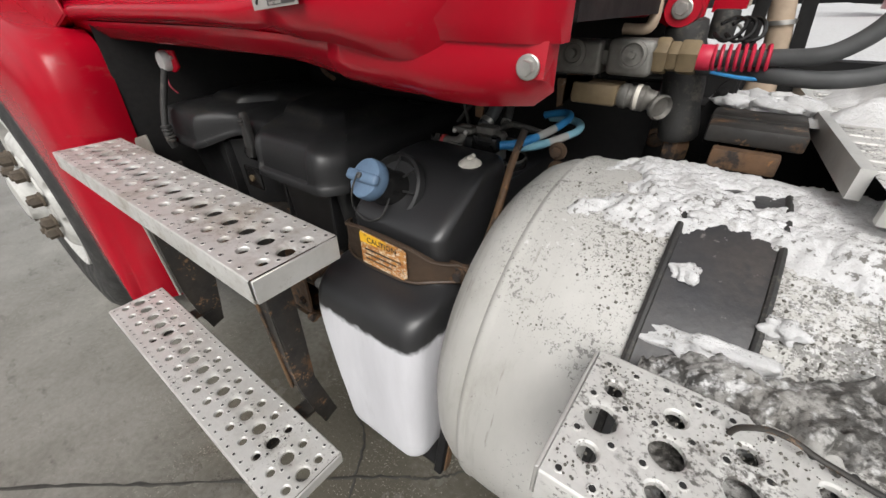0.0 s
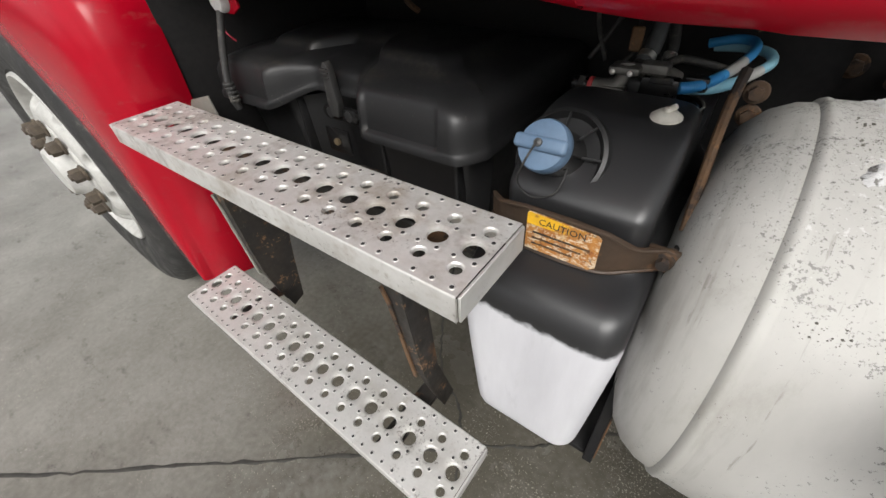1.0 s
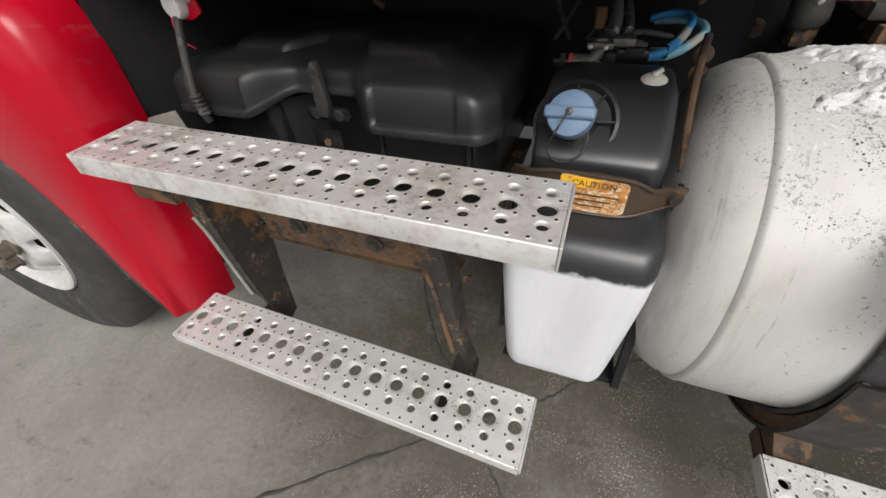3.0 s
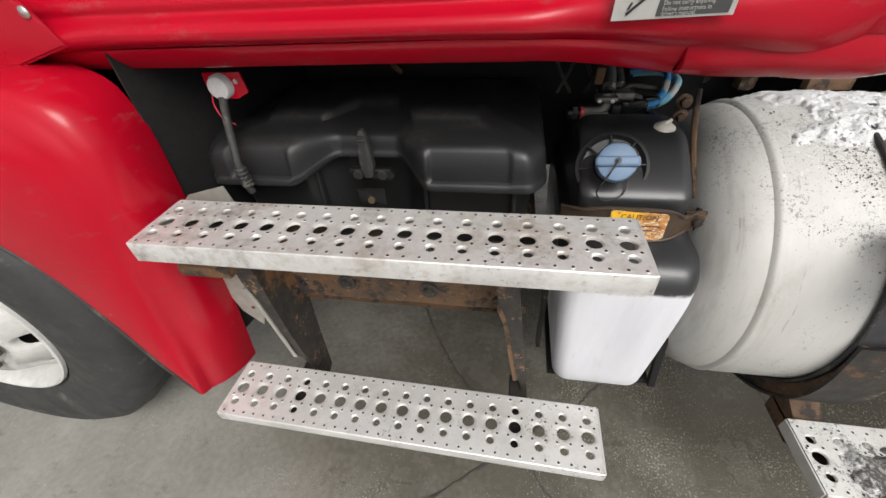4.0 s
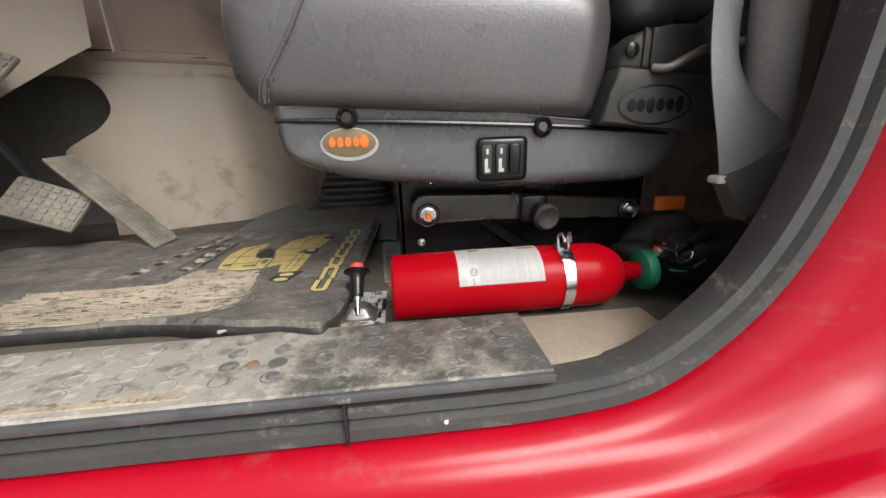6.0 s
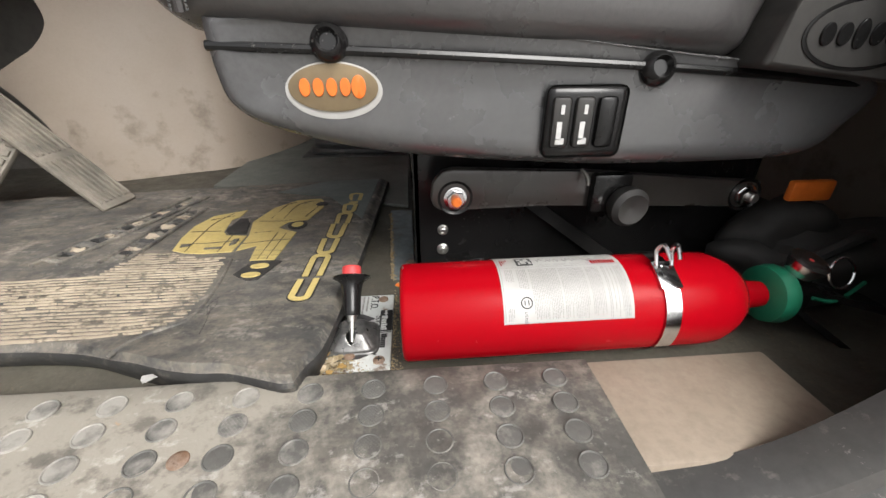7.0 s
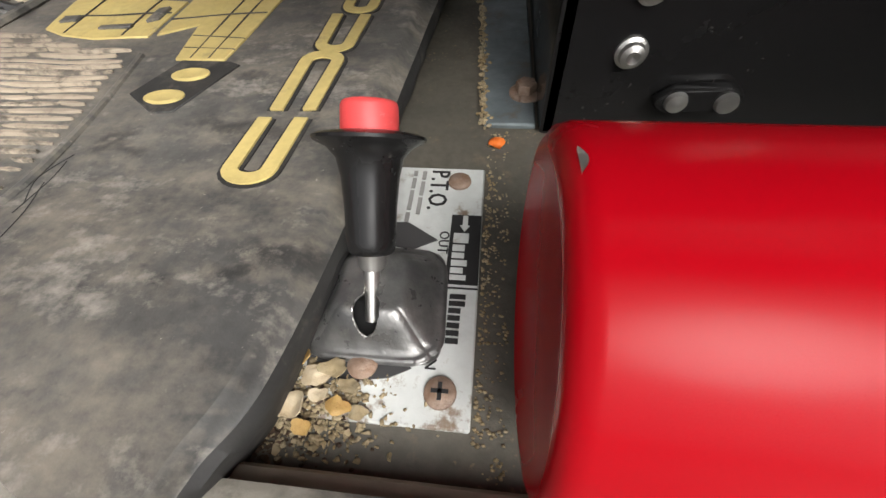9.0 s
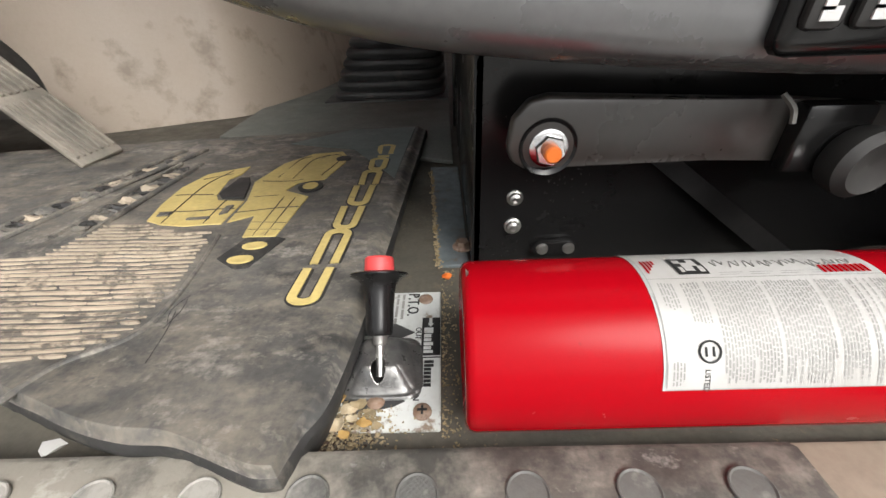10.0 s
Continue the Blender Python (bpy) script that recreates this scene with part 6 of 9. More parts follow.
def build_floor_mat():
    fm = thing("floor_mat", (0.15, 0.6, FLOOR), "heavy black rubber floor mat with worn yellow inlays", "floor mat")
    near = smooth_path([(-0.34, 0.385, 0), (-0.10, 0.390, 0), (0.05, 0.390, 0), (0.12, 0.384, 0), (0.168, 0.367, 0), (0.204, 0.353, 0), (0.233, 0.3455, 0), (0.257, 0.3435, 0), (0.284, 0.334, 0), (0.297, 0.3295, 0), (0.3065, 0.3295, 0)], 8)
    right = smooth_path([(0.3065, 0.3295, 0), (0.3105, 0.346, 0), (0.3185, 0.368, 0), (0.3235, 0.432, 0), (0.3315, 0.556, 0), (0.340, 0.69, 0), (0.348, 0.823, 0)], 8)
    nn, nr = len(near) - 1, len(right) - 1

    def at(path, n, t):
        k = min(n - 1, int(t * n))
        return path[k].lerp(path[k + 1], t * n - k)

    def lay(u, v):
        a, r = at(near, nn, u), at(right, nr, v)
        far = Vector((-0.34, 0.745, 0)).lerp(Vector((0.348, 0.823, 0)), u)
        left = Vector((-0.34, 0.385, 0)).lerp(Vector((-0.34, 0.745, 0)), v)
        p = a.lerp(far, v) + left.lerp(r, u) - (near[0] * (1 - u) * (1 - v) + right[0] * u * (1 - v) + Vector((-0.34, 0.745, 0)) * (1 - u) * v + right[-1] * u * v)
        d = min((1 - u) * 0.64, v * 0.46)
        return (p.x, p.y, mat_top(p.x, p.y) - 0.0050 * (1 - smooth01(0.0, 0.011, d)) - 0.0016 * (1 - smooth01(0.006, 0.012, d)))

    def grade(t):
        return 1 - (1 - t) ** 1.6
    part("mat_body", sheet(lambda u, v: lay(grade(u), v ** 1.6), 110, 90), MAT_RUBBER, fm, angle=30)
    # side faces in darker rubber, toned down where door light strikes them
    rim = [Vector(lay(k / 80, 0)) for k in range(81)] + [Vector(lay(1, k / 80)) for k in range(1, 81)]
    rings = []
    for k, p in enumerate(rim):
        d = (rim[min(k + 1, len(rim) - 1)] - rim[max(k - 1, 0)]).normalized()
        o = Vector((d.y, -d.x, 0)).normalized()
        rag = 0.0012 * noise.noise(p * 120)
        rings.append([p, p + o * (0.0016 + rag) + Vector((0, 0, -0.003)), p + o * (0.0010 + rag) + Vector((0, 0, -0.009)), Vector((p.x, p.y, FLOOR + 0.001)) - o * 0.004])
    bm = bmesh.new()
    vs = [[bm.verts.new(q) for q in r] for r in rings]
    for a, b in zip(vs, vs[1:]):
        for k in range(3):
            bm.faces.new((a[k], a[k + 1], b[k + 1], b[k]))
    part("mat_edge", bm, RUBBER, fm, "black rubber edge of the mat, darkened against light from the door")

    def drape(bm, h):
        """Lifts flat work (its z counted from zero) onto the mat."""
        for v in bm.verts:
            v.co.z += mat_top(v.co.x, v.co.y) + h
        return bm

    def flat(poly, h=0.0, thick=0.0022, cuts=0):
        return drape(prism(poly, "z", -0.0012, thick - 0.0012, 0.0004, 1), h)
    part("corner_panel", flat([(0.172, 0.755), (0.245, 0.808), (0.334, 0.812), (0.322, 0.63), (0.262, 0.725)]), MAT_GREEN, fm, "green-grey corner panel")
    # ribbed field: dirty ridges with dark broken grooves
    rnd = random.Random(2)
    side = [(0.366, 0.160), (0.388, 0.170), (0.413, 0.196), (0.466, 0.196), (0.523, 0.188), (0.60, 0.150)]

    def right_end(y):
        for (ya, xa), (yb, xb) in zip(side, side[1:]):
            if ya <= y <= yb:
                return xa + (xb - xa) * (y - ya) / (yb - ya)
        return side[0][1]
    y = 0.3945
    while y < 0.545:
        xr = right_end(y) - 0.004 - 0.003 * rnd.random()
        x = -0.12 + 0.02 * rnd.random() if y < 0.496 else 0.062 + (y - 0.49) * 0.3
        if y > 0.528:
            xr = 0.112 + 0.04 * rnd.random()
        bm = bmesh.new()
        while x < xr - 0.004:
            ln = min(xr - x, 0.03 + 0.11 * rnd.random())
            h = rnd.uniform(0.0010, 0.0022)
            k = max(2, int(ln / 0.008))
            rows = []
            for q in range(k + 1):
                xx = x + ln * q / k
                w = 0.0019 * (0.75 + 0.35 * noise.noise(Vector((xx * 90, y * 400, 1)))) * (0.35 if q in (0, k) else 1)
                yy, hh = y + 0.0005 * noise.noise(Vector((xx * 40, y * 70, 5))), h * (0.8 + 0.5 * noise.noise(Vector((xx * 70, y * 300, 9))))
                rows.append([bm.verts.new((xx, yy + dy * w, dz * hh - (0.0012 if dz == 0 else 0))) for dy, dz in ((-1, 0), (-0.7, 1), (0.7, 1), (1, 0))])
            for a, b in zip(rows, rows[1:]):
                for c in range(3):
                    bm.faces.new((a[c], a[c + 1], b[c + 1], b[c]))
            x += ln + (0.010 * rnd.random() if rnd.random() < 0.35 else 0.0012)
        if bm.verts:
            part("rib", drape(bm, 0.0), MAT_DIRT, fm)
        else:
            bm.free()
        y += 0.0053
    part("panel_edge", tube([(x + 0.001, yy, mat_top(x, yy)) for yy, x in side[:5]], 0.0018, 8), MAT_RUBBER, fm)
    # caked lugs between two rails
    for (xa, ya), (xb, yb), cnt in (((0.062, 0.535), (0.078, 0.680), 14), ((-0.008, 0.535), (0.056, 0.731), 16)):
        for k in range(cnt):
            t = (k + 0.4 * rnd.random()) / cnt
            xx, yy = xa + (xb - xa) * t, ya + (yb - ya) * t
            part("lug", blob((xx, yy, mat_top(xx, yy) + 0.0005), (0.009 * rnd.uniform(0.6, 1.2), 0.0045 * rnd.uniform(0.7, 1.3), 0.0035), k + cnt, sub=2, rough=0.8), (MAT_RUBBER, RUBBER, MAT_DIRT)[k % 3], fm)
        for s in (-0.014, 0.013):
            part("rail", tube([(xa + s, ya - 0.01, MAT + 0.001), ((xa + xb) / 2 + s, (ya + yb) / 2, MAT + 0.002), (xb + s, yb + 0.01, MAT + 0.001)], 0.0024, 6), MAT_RUBBER, fm)
    # yellow inlay of a lorry, in plain shapes with moulded lines
    cab = [(0.111, 0.551), (0.105, 0.585), (0.104, 0.620), (0.113, 0.656), (0.152, 0.676), (0.151, 0.652), (0.144, 0.640), (0.150, 0.598), (0.158, 0.586), (0.184, 0.584), (0.182, 0.541), (0.149, 0.540), (0.128, 0.543)]
    body = [(0.187, 0.584), (0.176, 0.628), (0.188, 0.681), (0.215, 0.711), (0.250, 0.716), (0.258, 0.700), (0.261, 0.678), (0.253, 0.645), (0.249, 0.629), (0.224, 0.625), (0.216, 0.604), (0.243, 0.591), (0.236, 0.520), (0.209, 0.520), (0.206, 0.556), (0.186, 0.543)]
    part("inlay_cab", flat(cab), MAT_YELLOW, fm, "worn yellow inlay with fine dark lines")
    part("inlay_body", flat(body), MAT_YELLOW, fm, "worn yellow inlay with fine dark lines")
    part("inlay_window", flat([(0.152, 0.600), (0.160, 0.590), (0.182, 0.589), (0.174, 0.622), (0.166, 0.640), (0.155, 0.640)], 0.0012), RUBBER, fm)
    for x, y, w, h in ((0.121, 0.561, 0.005, 0.004), (0.157, 0.551, 0.010, 0.0022), (0.176, 0.565, 0.003, 0.009)):
        part("inlay_window", flat([(x - w, y - h), (x + w, y - h * 0.6), (x + w, y + h), (x - w, y + h * 0.7)], 0.0012), MAT_RUBBER, fm)
    lines = bmesh.new()
    for pts in ([(0.113, 0.566), (0.140, 0.566), (0.182, 0.568)], [(0.108, 0.602), (0.146, 0.601)], [(0.128, 0.545), (0.126, 0.620), (0.138, 0.664)], [(0.166, 0.542), (0.166, 0.586)], [(0.186, 0.560), (0.214, 0.566), (0.240, 0.570)],
                [(0.209, 0.531), (0.237, 0.530)], [(0.208, 0.543), (0.238, 0.541)], [(0.217, 0.521), (0.220, 0.590)], [(0.227, 0.521), (0.231, 0.588)], [(0.190, 0.592), (0.213, 0.594)], [(0.184, 0.630), (0.214, 0.628), (0.226, 0.632)],
                [(0.197, 0.640), (0.204, 0.690), (0.216, 0.700)], [(0.214, 0.634), (0.222, 0.690), (0.248, 0.704), (0.252, 0.680), (0.243, 0.640)], [(0.116, 0.640), (0.142, 0.655)]):
        tube([(x, y, 0.0) for x, y in pts], 0.00045, 5, lines, k=5)
    part("inlay_line", drape(lines, 0.0010), RUBBER, fm)
    for x, y, r, hub in ((0.239, 0.613, 0.0125, 1), (0.256, 0.690, 0.0085, 0)):
        part("inlay_wheel", drape(lathe([(-0.001, r), (0.0012, r), (0.0016, r * 0.85), (0.0014, 0)], (x, y, 0), (0, 0, 1), 24), 0.0), RUBBER, fm)
        if hub:
            part("inlay_hub", drape(lathe([(0.0010, r * 0.66), (0.0019, r * 0.6), (0.0016, r * 0.35), (0.0019, 0)], (x, y, 0), (0, 0, 1), 20), 0.0), MAT_YELLOW, fm)
    part("oval_bed", flat([(0.203, 0.489), (0.222, 0.475), (0.232, 0.476), (0.246, 0.516), (0.240, 0.519), (0.213, 0.520)], -0.0004), RUBBER, fm)
    for x, y in ((0.2220, 0.4870), (0.2250, 0.5060)):
        bm = lathe([(0, 0.0098), (0.0012, 0.0098), (0.0018, 0.008), (0.0014, 0.006), (0.0014, 0)], (0, 0, 0), (0, 0, 1), 24)
        for v in bm.verts:
            v.co = Vector((x + v.co.x, y + v.co.y * 0.60, v.co.z))
        part("oval", drape(bm, 0.0), MAT_YELLOW, fm)

    # the maker's word as a row of plain open loops
    def stroke(pts, w, h):
        path = [Vector((x, y, 0)) for x, y in pts]
        bm = bmesh.new()
        lo, hi = [], []
        for k, p in enumerate(path):
            a = (path[k] - path[k - 1]).normalized() if k else (path[1] - path[0]).normalized()
            b = (path[k + 1] - path[k]).normalized() if k < len(path) - 1 else a
            n = Vector((-(a + b).y, (a + b).x, 0)).normalized()
            n *= w / max(0.5, n.dot(Vector((-a.y, a.x, 0))))
            lo.append([bm.verts.new(p - n + Vector((0, 0, z))) for z in (-0.0015, h)])
            hi.append([bm.verts.new(p + n + Vector((0, 0, z))) for z in (-0.0015, h)])
        for k in range(len(path) - 1):
            bm.faces.new((lo[k][1], lo[k + 1][1], hi[k + 1][1], hi[k][1]))
            bm.faces.new((lo[k][0], lo[k + 1][0], lo[k + 1][1], lo[k][1]))
            bm.faces.new((hi[k][0], hi[k + 1][0], hi[k + 1][1], hi[k][1]))
        for k in (0, len(path) - 1):
            bm.faces.new((lo[k][0], lo[k][1], hi[k][1], hi[k][0]))
        return drape(bm, 0.0)
    spans = [(0.4355, 0.473, "U"), (0.479, 0.524, "N"), (0.529, 0.567, "U"), (0.572, 0.612, "U"), (0.616, 0.650, "N"), (0.655, 0.688, "O"), (0.692, 0.698, "I"), (0.703, 0.735, "N")]
    for y0, y1, kind in spans:
        s0, s1 = (y0 - 0.434) * 0.078, (y1 - 0.434) * 0.078
        xa, xb, xc, xd = 0.2755 + s0, 0.2905 + s0 * 0.93, 0.2755 + s1 * 0.9 - 0.002, 0.2905 + s1 * 0.9 - 0.001
        r = 0.0045

        def arc(cx0, cx1, yy, up):
            mid, half = (cx0 + cx1) / 2, (cx1 - cx0) / 2
            return [(mid - half * math.cos(math.pi * q / 10), yy + up * r * 1.3 * math.sin(math.pi * q / 10)) for q in range(11)]
        if kind == "U":
            pts = [(xc, y1)] + arc(xa, xb, y0 + r * 1.3, -1) + [(xd, y1)]
        elif kind == "N":
            pts = [(xa, y0)] + arc(xc, xd, y1 - r * 1.3, 1) + [(xb, y0)]
        elif kind == "O":
            pts = arc(xa, xb, y0 + r * 1.3, -1) + arc(xd, xc, y1 - r * 1.3, 1) + [(xa, y0 + r * 1.3)]
        else:
            pts = [(xa, (y0 + y1) / 2), (xb, (y0 + y1) / 2)]
        part("bar_bed", stroke(pts, 0.0046, 0.0005), RUBBER, fm)
        part("yellow_bar", stroke(pts, 0.0030, 0.0013), MAT_YELLOW, fm)
    for k, pts in enumerate(([(0.2181, 0.3868), (0.2165, 0.400), (0.2120, 0.415), (0.2085, 0.4289)], [(0.2100, 0.418), (0.2060, 0.430), (0.2085, 0.445)], [(0.2120, 0.412), (0.2135, 0.428), (0.2100, 0.440)])):
        tagged(part("straw", tube([(x, y, mat_top(x, y) + 0.0006 + 0.001 * (k + j % 2)) for j, (x, y) in enumerate(pts)], 0.00016, 5), RUBBER), "dark hair-thin straw lying on the mat", "straw", "straws")
    rnd = random.Random(31)
    sp = thing("floor_strip", (0.36, 0.56, FLOOR), "pale blue-grey metal strip on the floor by the seat", "strip")
    part("strip_plate", prism([(0.357, 0.712), (0.391, 0.712), (0.3925, 0.502), (0.368, 0.502)], "z", FLOOR - 0.001, FLOOR + 0.0025, 0.0008, 1), STRIP_METAL, sp)
    part("strip_screw", bmesh_bolt((0.388, 0.528, FLOOR + 0.002)), RUST_SCREW, sp)
    tagged(part("paper_scrap", blob((0.1995, 0.3463, SILL + 0.002), (0.006, 0.004, 0.002), 4, sub=1), WHITE_LABEL), "small white paper scrap on the sill", "scrap")
    sand = bmesh.new()
    for k in range(260):
        t = rnd.random()
        blob((0.358 + 0.010 * t + rnd.gauss(0, 0.0012), 0.700 - 0.20 * t + rnd.gauss(0, 0.003), FLOOR + 0.0024), (0.0012 * rnd.uniform(0.5, 1.4), 0.0012, 0.0009), k, bm=sand, sub=1)
    tagged(part("sand", sand, CRUMB), "pale sandy crumbs along the floor strip", "sand", kind="stuff")


def build_lever():
    pt = thing("selector_plate", (0.34, 0.43, FLOOR), "worn white lever plate with rusty screws", "plate")
    zt = FLOOR + 0.002
    x0, x1, y0, y1 = 0.300, 0.3695, 0.3635, 0.4705
    part("plate_sheet", box(x0, x1, y0, y1, FLOOR - 0.0005, zt, 0.0006, 1), PLATE, pt)
    m = lambda x, y: axes((x, y, zt + 0.0003), (0, -1, 0), (1, 0, 0))
    words("plate_lettering", "P.T.O.", 0.0112, INK, m(0.3468, 0.4685), pt, squeeze=0.80, bold=0.0001)
    words("plate_lettering", "OUT", 0.0056, INK, m(0.3535, 0.4345), pt, squeeze=0.9)
    words("plate_lettering", "IN", 0.0050, INK, m(0.3545, 0.3850), pt)
    for k, x in enumerate((0.3425, 0.3385)):
        y = 0.4675
        for ln in ((0.005, 0.008, 0.009), (0.003, 0.006, 0.011, 0.005))[k]:
            part("print_bar", box(x, x + 0.0017, y - ln, y, zt, zt + 0.0004), INK_GREY, pt)
            y -= ln + 0.0014
    part("maker_block", box(0.3575, 0.3693, 0.4110, 0.4430, zt, zt + 0.0005), INK, pt)
    part("maker_arrow", prism([(0.3620, 0.4425), (0.3640, 0.4425), (0.3640, 0.4375), (0.3650, 0.4375), (0.3630, 0.4345), (0.3610, 0.4375), (0.3620, 0.4375)], "z", zt + 0.0004, zt + 0.0008), PLATE, pt)
    for k, (a, b) in enumerate(((0.4290, 0.4335), (0.4252, 0.4280), (0.4220, 0.4243), (0.4186, 0.4210), (0.4154, 0.4177), (0.4126, 0.4146))):
        part("maker_bar", box(0.3590, 0.3648 - (0.0012 if k in (1, 2, 4) else 0), a, b, zt + 0.0004, zt + 0.0008), PLATE, pt)
    for k in range(7):
        part("maker_bar", box(0.3598, 0.3640 + 0.0014 * (k in (5, 6)), 0.3890 + 0.0027 * k, 0.3908 + 0.0027 * k, zt, zt + 0.0005), INK, pt)
    part("maker_rule", box(0.3570, 0.3693, 0.4092, 0.4097, zt, zt + 0.0005), INK, pt)
    part("plate_arrow", prism([(0.3405, 0.4380), (0.3530, 0.4300), (0.3440, 0.4250), (0.318, 0.4290), (0.318, 0.4370)], "z", zt, zt + 0.0005), DARK_LABEL, pt)
    part("plate_arrow", prism([(0.3505, 0.3800), (0.3440, 0.3765), (0.320, 0.3725), (0.316, 0.3815), (0.3440, 0.3835)], "z", zt, zt + 0.0005), DARK_LABEL, pt)
    for x, y, cross in ((0.3590, 0.4620, 0), (0.3600, 0.3735, 1), (0.335, 0.3800, 0)):
        bm = lathe([(0, 0.0050), (0.001, 0.0048), (0.0020, 0.0034), (0.0023, 0.0)], (x, y, zt), (0, 0, 1), 20)
        s = part("plate_screw", bm, RUST_SCREW, pt, "rusty cross-head screw")
        if cross:
            part("screw_slot", box(x - 0.0026, x + 0.0026, y - 0.0006, y + 0.0006, zt + 0.0016, zt + 0.0026, bm=box(x - 0.0006, x + 0.0006, y - 0.0026, y + 0.0026, zt + 0.0016, zt + 0.0026)), INK, s)
    lv = thing("shift_lever", (0.336, 0.402, zt), "black push-pull lever with a red button on top", "lever")
    cx, cy, hx, hy = 0.3365, 0.4025, 0.0222, 0.0218

    def dome(u, v):
        a, b = (u - 0.5) * 2, (v - 0.5) * 2
        m = max(abs(a), abs(b), 1e-6)
        k = max(1.0, (abs(a) ** 6 + abs(b) ** 6) ** (1 / 6) / m)
        r = m * (0.5 + 0.5 * k)
        # a flat foot, steep flanks and a crowned saddle along the lever's way
        h = 0.0012 * (1 - smooth01(0.97, 1.0, r)) + 0.0118 * (1 - smooth01(0.42, 0.94, r)) * (1 - 0.10 * a * a)
        return (cx + hx * a / k * (1 - 0.05 * b), cy + hy * b / k, zt + 0.0004 + h)
    kx, ky = 0.3360, 0.3925

    def in_key(u, v):
        x, y, z = dome(u, v)
        if (x - kx) ** 2 + ((y - ky) * 0.75) ** 2 < 0.0043 ** 2:
            return True
        return abs(x - kx) < 0.0021 and ky < y < 0.4085
    part("base_dome", sheet(dome, 110, 110, keep=lambda u, v: not in_key(u, v)), DOME, lv, "scuffed black metal dome with a keyhole slot", angle=60, solid=0.0012)
    # black plate paints the dark inside the keyhole
    part("slot_black", box(cx - 0.012, cx + 0.012, cy - 0.018, cy + 0.010, zt + 0.0002, zt + 0.0012), INK, lv)

    def top_at(x, y):
        return dome(min(1, max(0, 0.5 + (x - cx) / (2 * hx))), min(1, max(0, 0.5 + (y - cy) / (2 * hy))))[2]
    lip = [(kx - 0.0021, 0.4085), (kx - 0.0022, 0.4000)] + [(kx + 0.0044 * math.cos(t), ky + 0.0058 * math.sin(t)) for t in [radians(120 + 300 * q / 20) for q in range(21)]] + [(kx + 0.0022, 0.4000), (kx + 0.0021, 0.4085)]
    part("chipped_lip", tube([(x, y, top_at(x, y) + 0.0002) for x, y in lip], lambda t: 0.00012 + 0.00026 * abs(math.sin(31 * t)), 6), STEEL, lv, "bare chipped rim of the slot")
    foot, top = Vector((0.3360, 0.3935, zt + 0.004)), Vector((0.3355, 0.4385, 1.2300))
    ax = (top - foot).normalized()
    L = (top - foot).length
    part("lever_rod", cyl(foot, foot + ax * (L * 0.42), 0.0024, n=14), STEEL, lv)
    part("lever_collar", lathe([(L * 0.255, 0.0036), (L * 0.27, 0.0042), (L * 0.315, 0.0042), (L * 0.335, 0.0052), (L * 0.35, 0.0052)], foot, ax, 20), STEEL, lv)
    part("grip", lathe([(L * 0.335, 0.0066), (L * 0.35, 0.0074), (L * 0.40, 0.0077), (L * 0.55, 0.0080), (L * 0.68, 0.0088), (L * 0.76, 0.0100), (L * 0.805, 0.0126), (L * 0.825, 0.0156), (L * 0.838, 0.0168), (L * 0.852, 0.0166), (L * 0.862, 0.0150), (L * 0.874, 0.0100), (L * 0.874, 0.0)], foot, ax, 48), BLACK_GLOSS, lv, "flared black plastic grip")
    part("button", lathe([(L * 0.865, 0.0086), (L * 0.975, 0.0084), (L * 0.992, 0.0080), (L * 1.0, 0.0072), (L * 1.002, 0.0)], foot, ax, 32), KNOB_RED, lv, "scuffed red push button")
    rnd = random.Random(9)
    bm = bmesh.new()
    for k in range(1300):
        x, y = 0.316 + rnd.gauss(0, 0.013), 0.3665 + rnd.gauss(0, 0.0065)
        if x > 0.366 or x < 0.300 or y < 0.352 or y > 0.384:
            continue
        r = 0.00028 + 0.0007 * rnd.random() ** 2
        blob((x, y, zt + 0.0003 - (0.0016 if y < y0 else 0)), (r * rnd.uniform(0.6, 1.8), r * rnd.uniform(0.6, 1.6), r * 0.7), k, bm=bm, sub=1, rough=1.0)
    for k in range(420):
        x, y = (rnd.uniform(0.3705, 0.380), rnd.uniform(0.352, 0.50)) if k % 3 else (0.3705 + abs(rnd.gauss(0, 0.0015)), rnd.uniform(0.36, 0.475))
        r = 0.00025 + 0.0005 * rnd.random() ** 2
        blob((x, y, FLOOR + 0.0003), (r * 1.3, r, r), k, bm=bm, sub=1)
    tagged(part("crumbs", bm, CRUMB, angle=80), "pale crumbs and grit strewn round the lever plate", "crumbs", kind="stuff")
    soil = bmesh.new()
    for k in range(900):
        x, y = 0.307 + rnd.gauss(0, 0.010), 0.363 + rnd.gauss(0, 0.007)
        if x > 0.345 or y < 0.347 or y > 0.385 or x < 0.294:
            continue
        r = 0.0003 + 0.0008 * rnd.random() ** 2
        blob((x, y, (zt if y > y0 else FLOOR) + 0.0002), (r * 1.3, r, r * 0.8), k, bm=soil, sub=1, rough=0.9)
    tagged(part("soil", soil, SOIL, angle=80), "dark brown soil spilt between mat and plate", "soil", kind="stuff")

    def flake(c, r, seed, curl):
        """A thin curled scrap of dry leaf."""
        off = Vector((seed * 2.3, seed * 1.1, 0))
        spin = seed * 2.4

        def lay(u, v):
            a = 2 * math.pi * u
            q = r * v * (1 + 0.45 * noise.noise(Vector((math.cos(a) * 1.4, math.sin(a) * 1.4, 0)) + off))
            x, y = q * math.cos(a + spin), 0.72 * q * math.sin(a + spin)
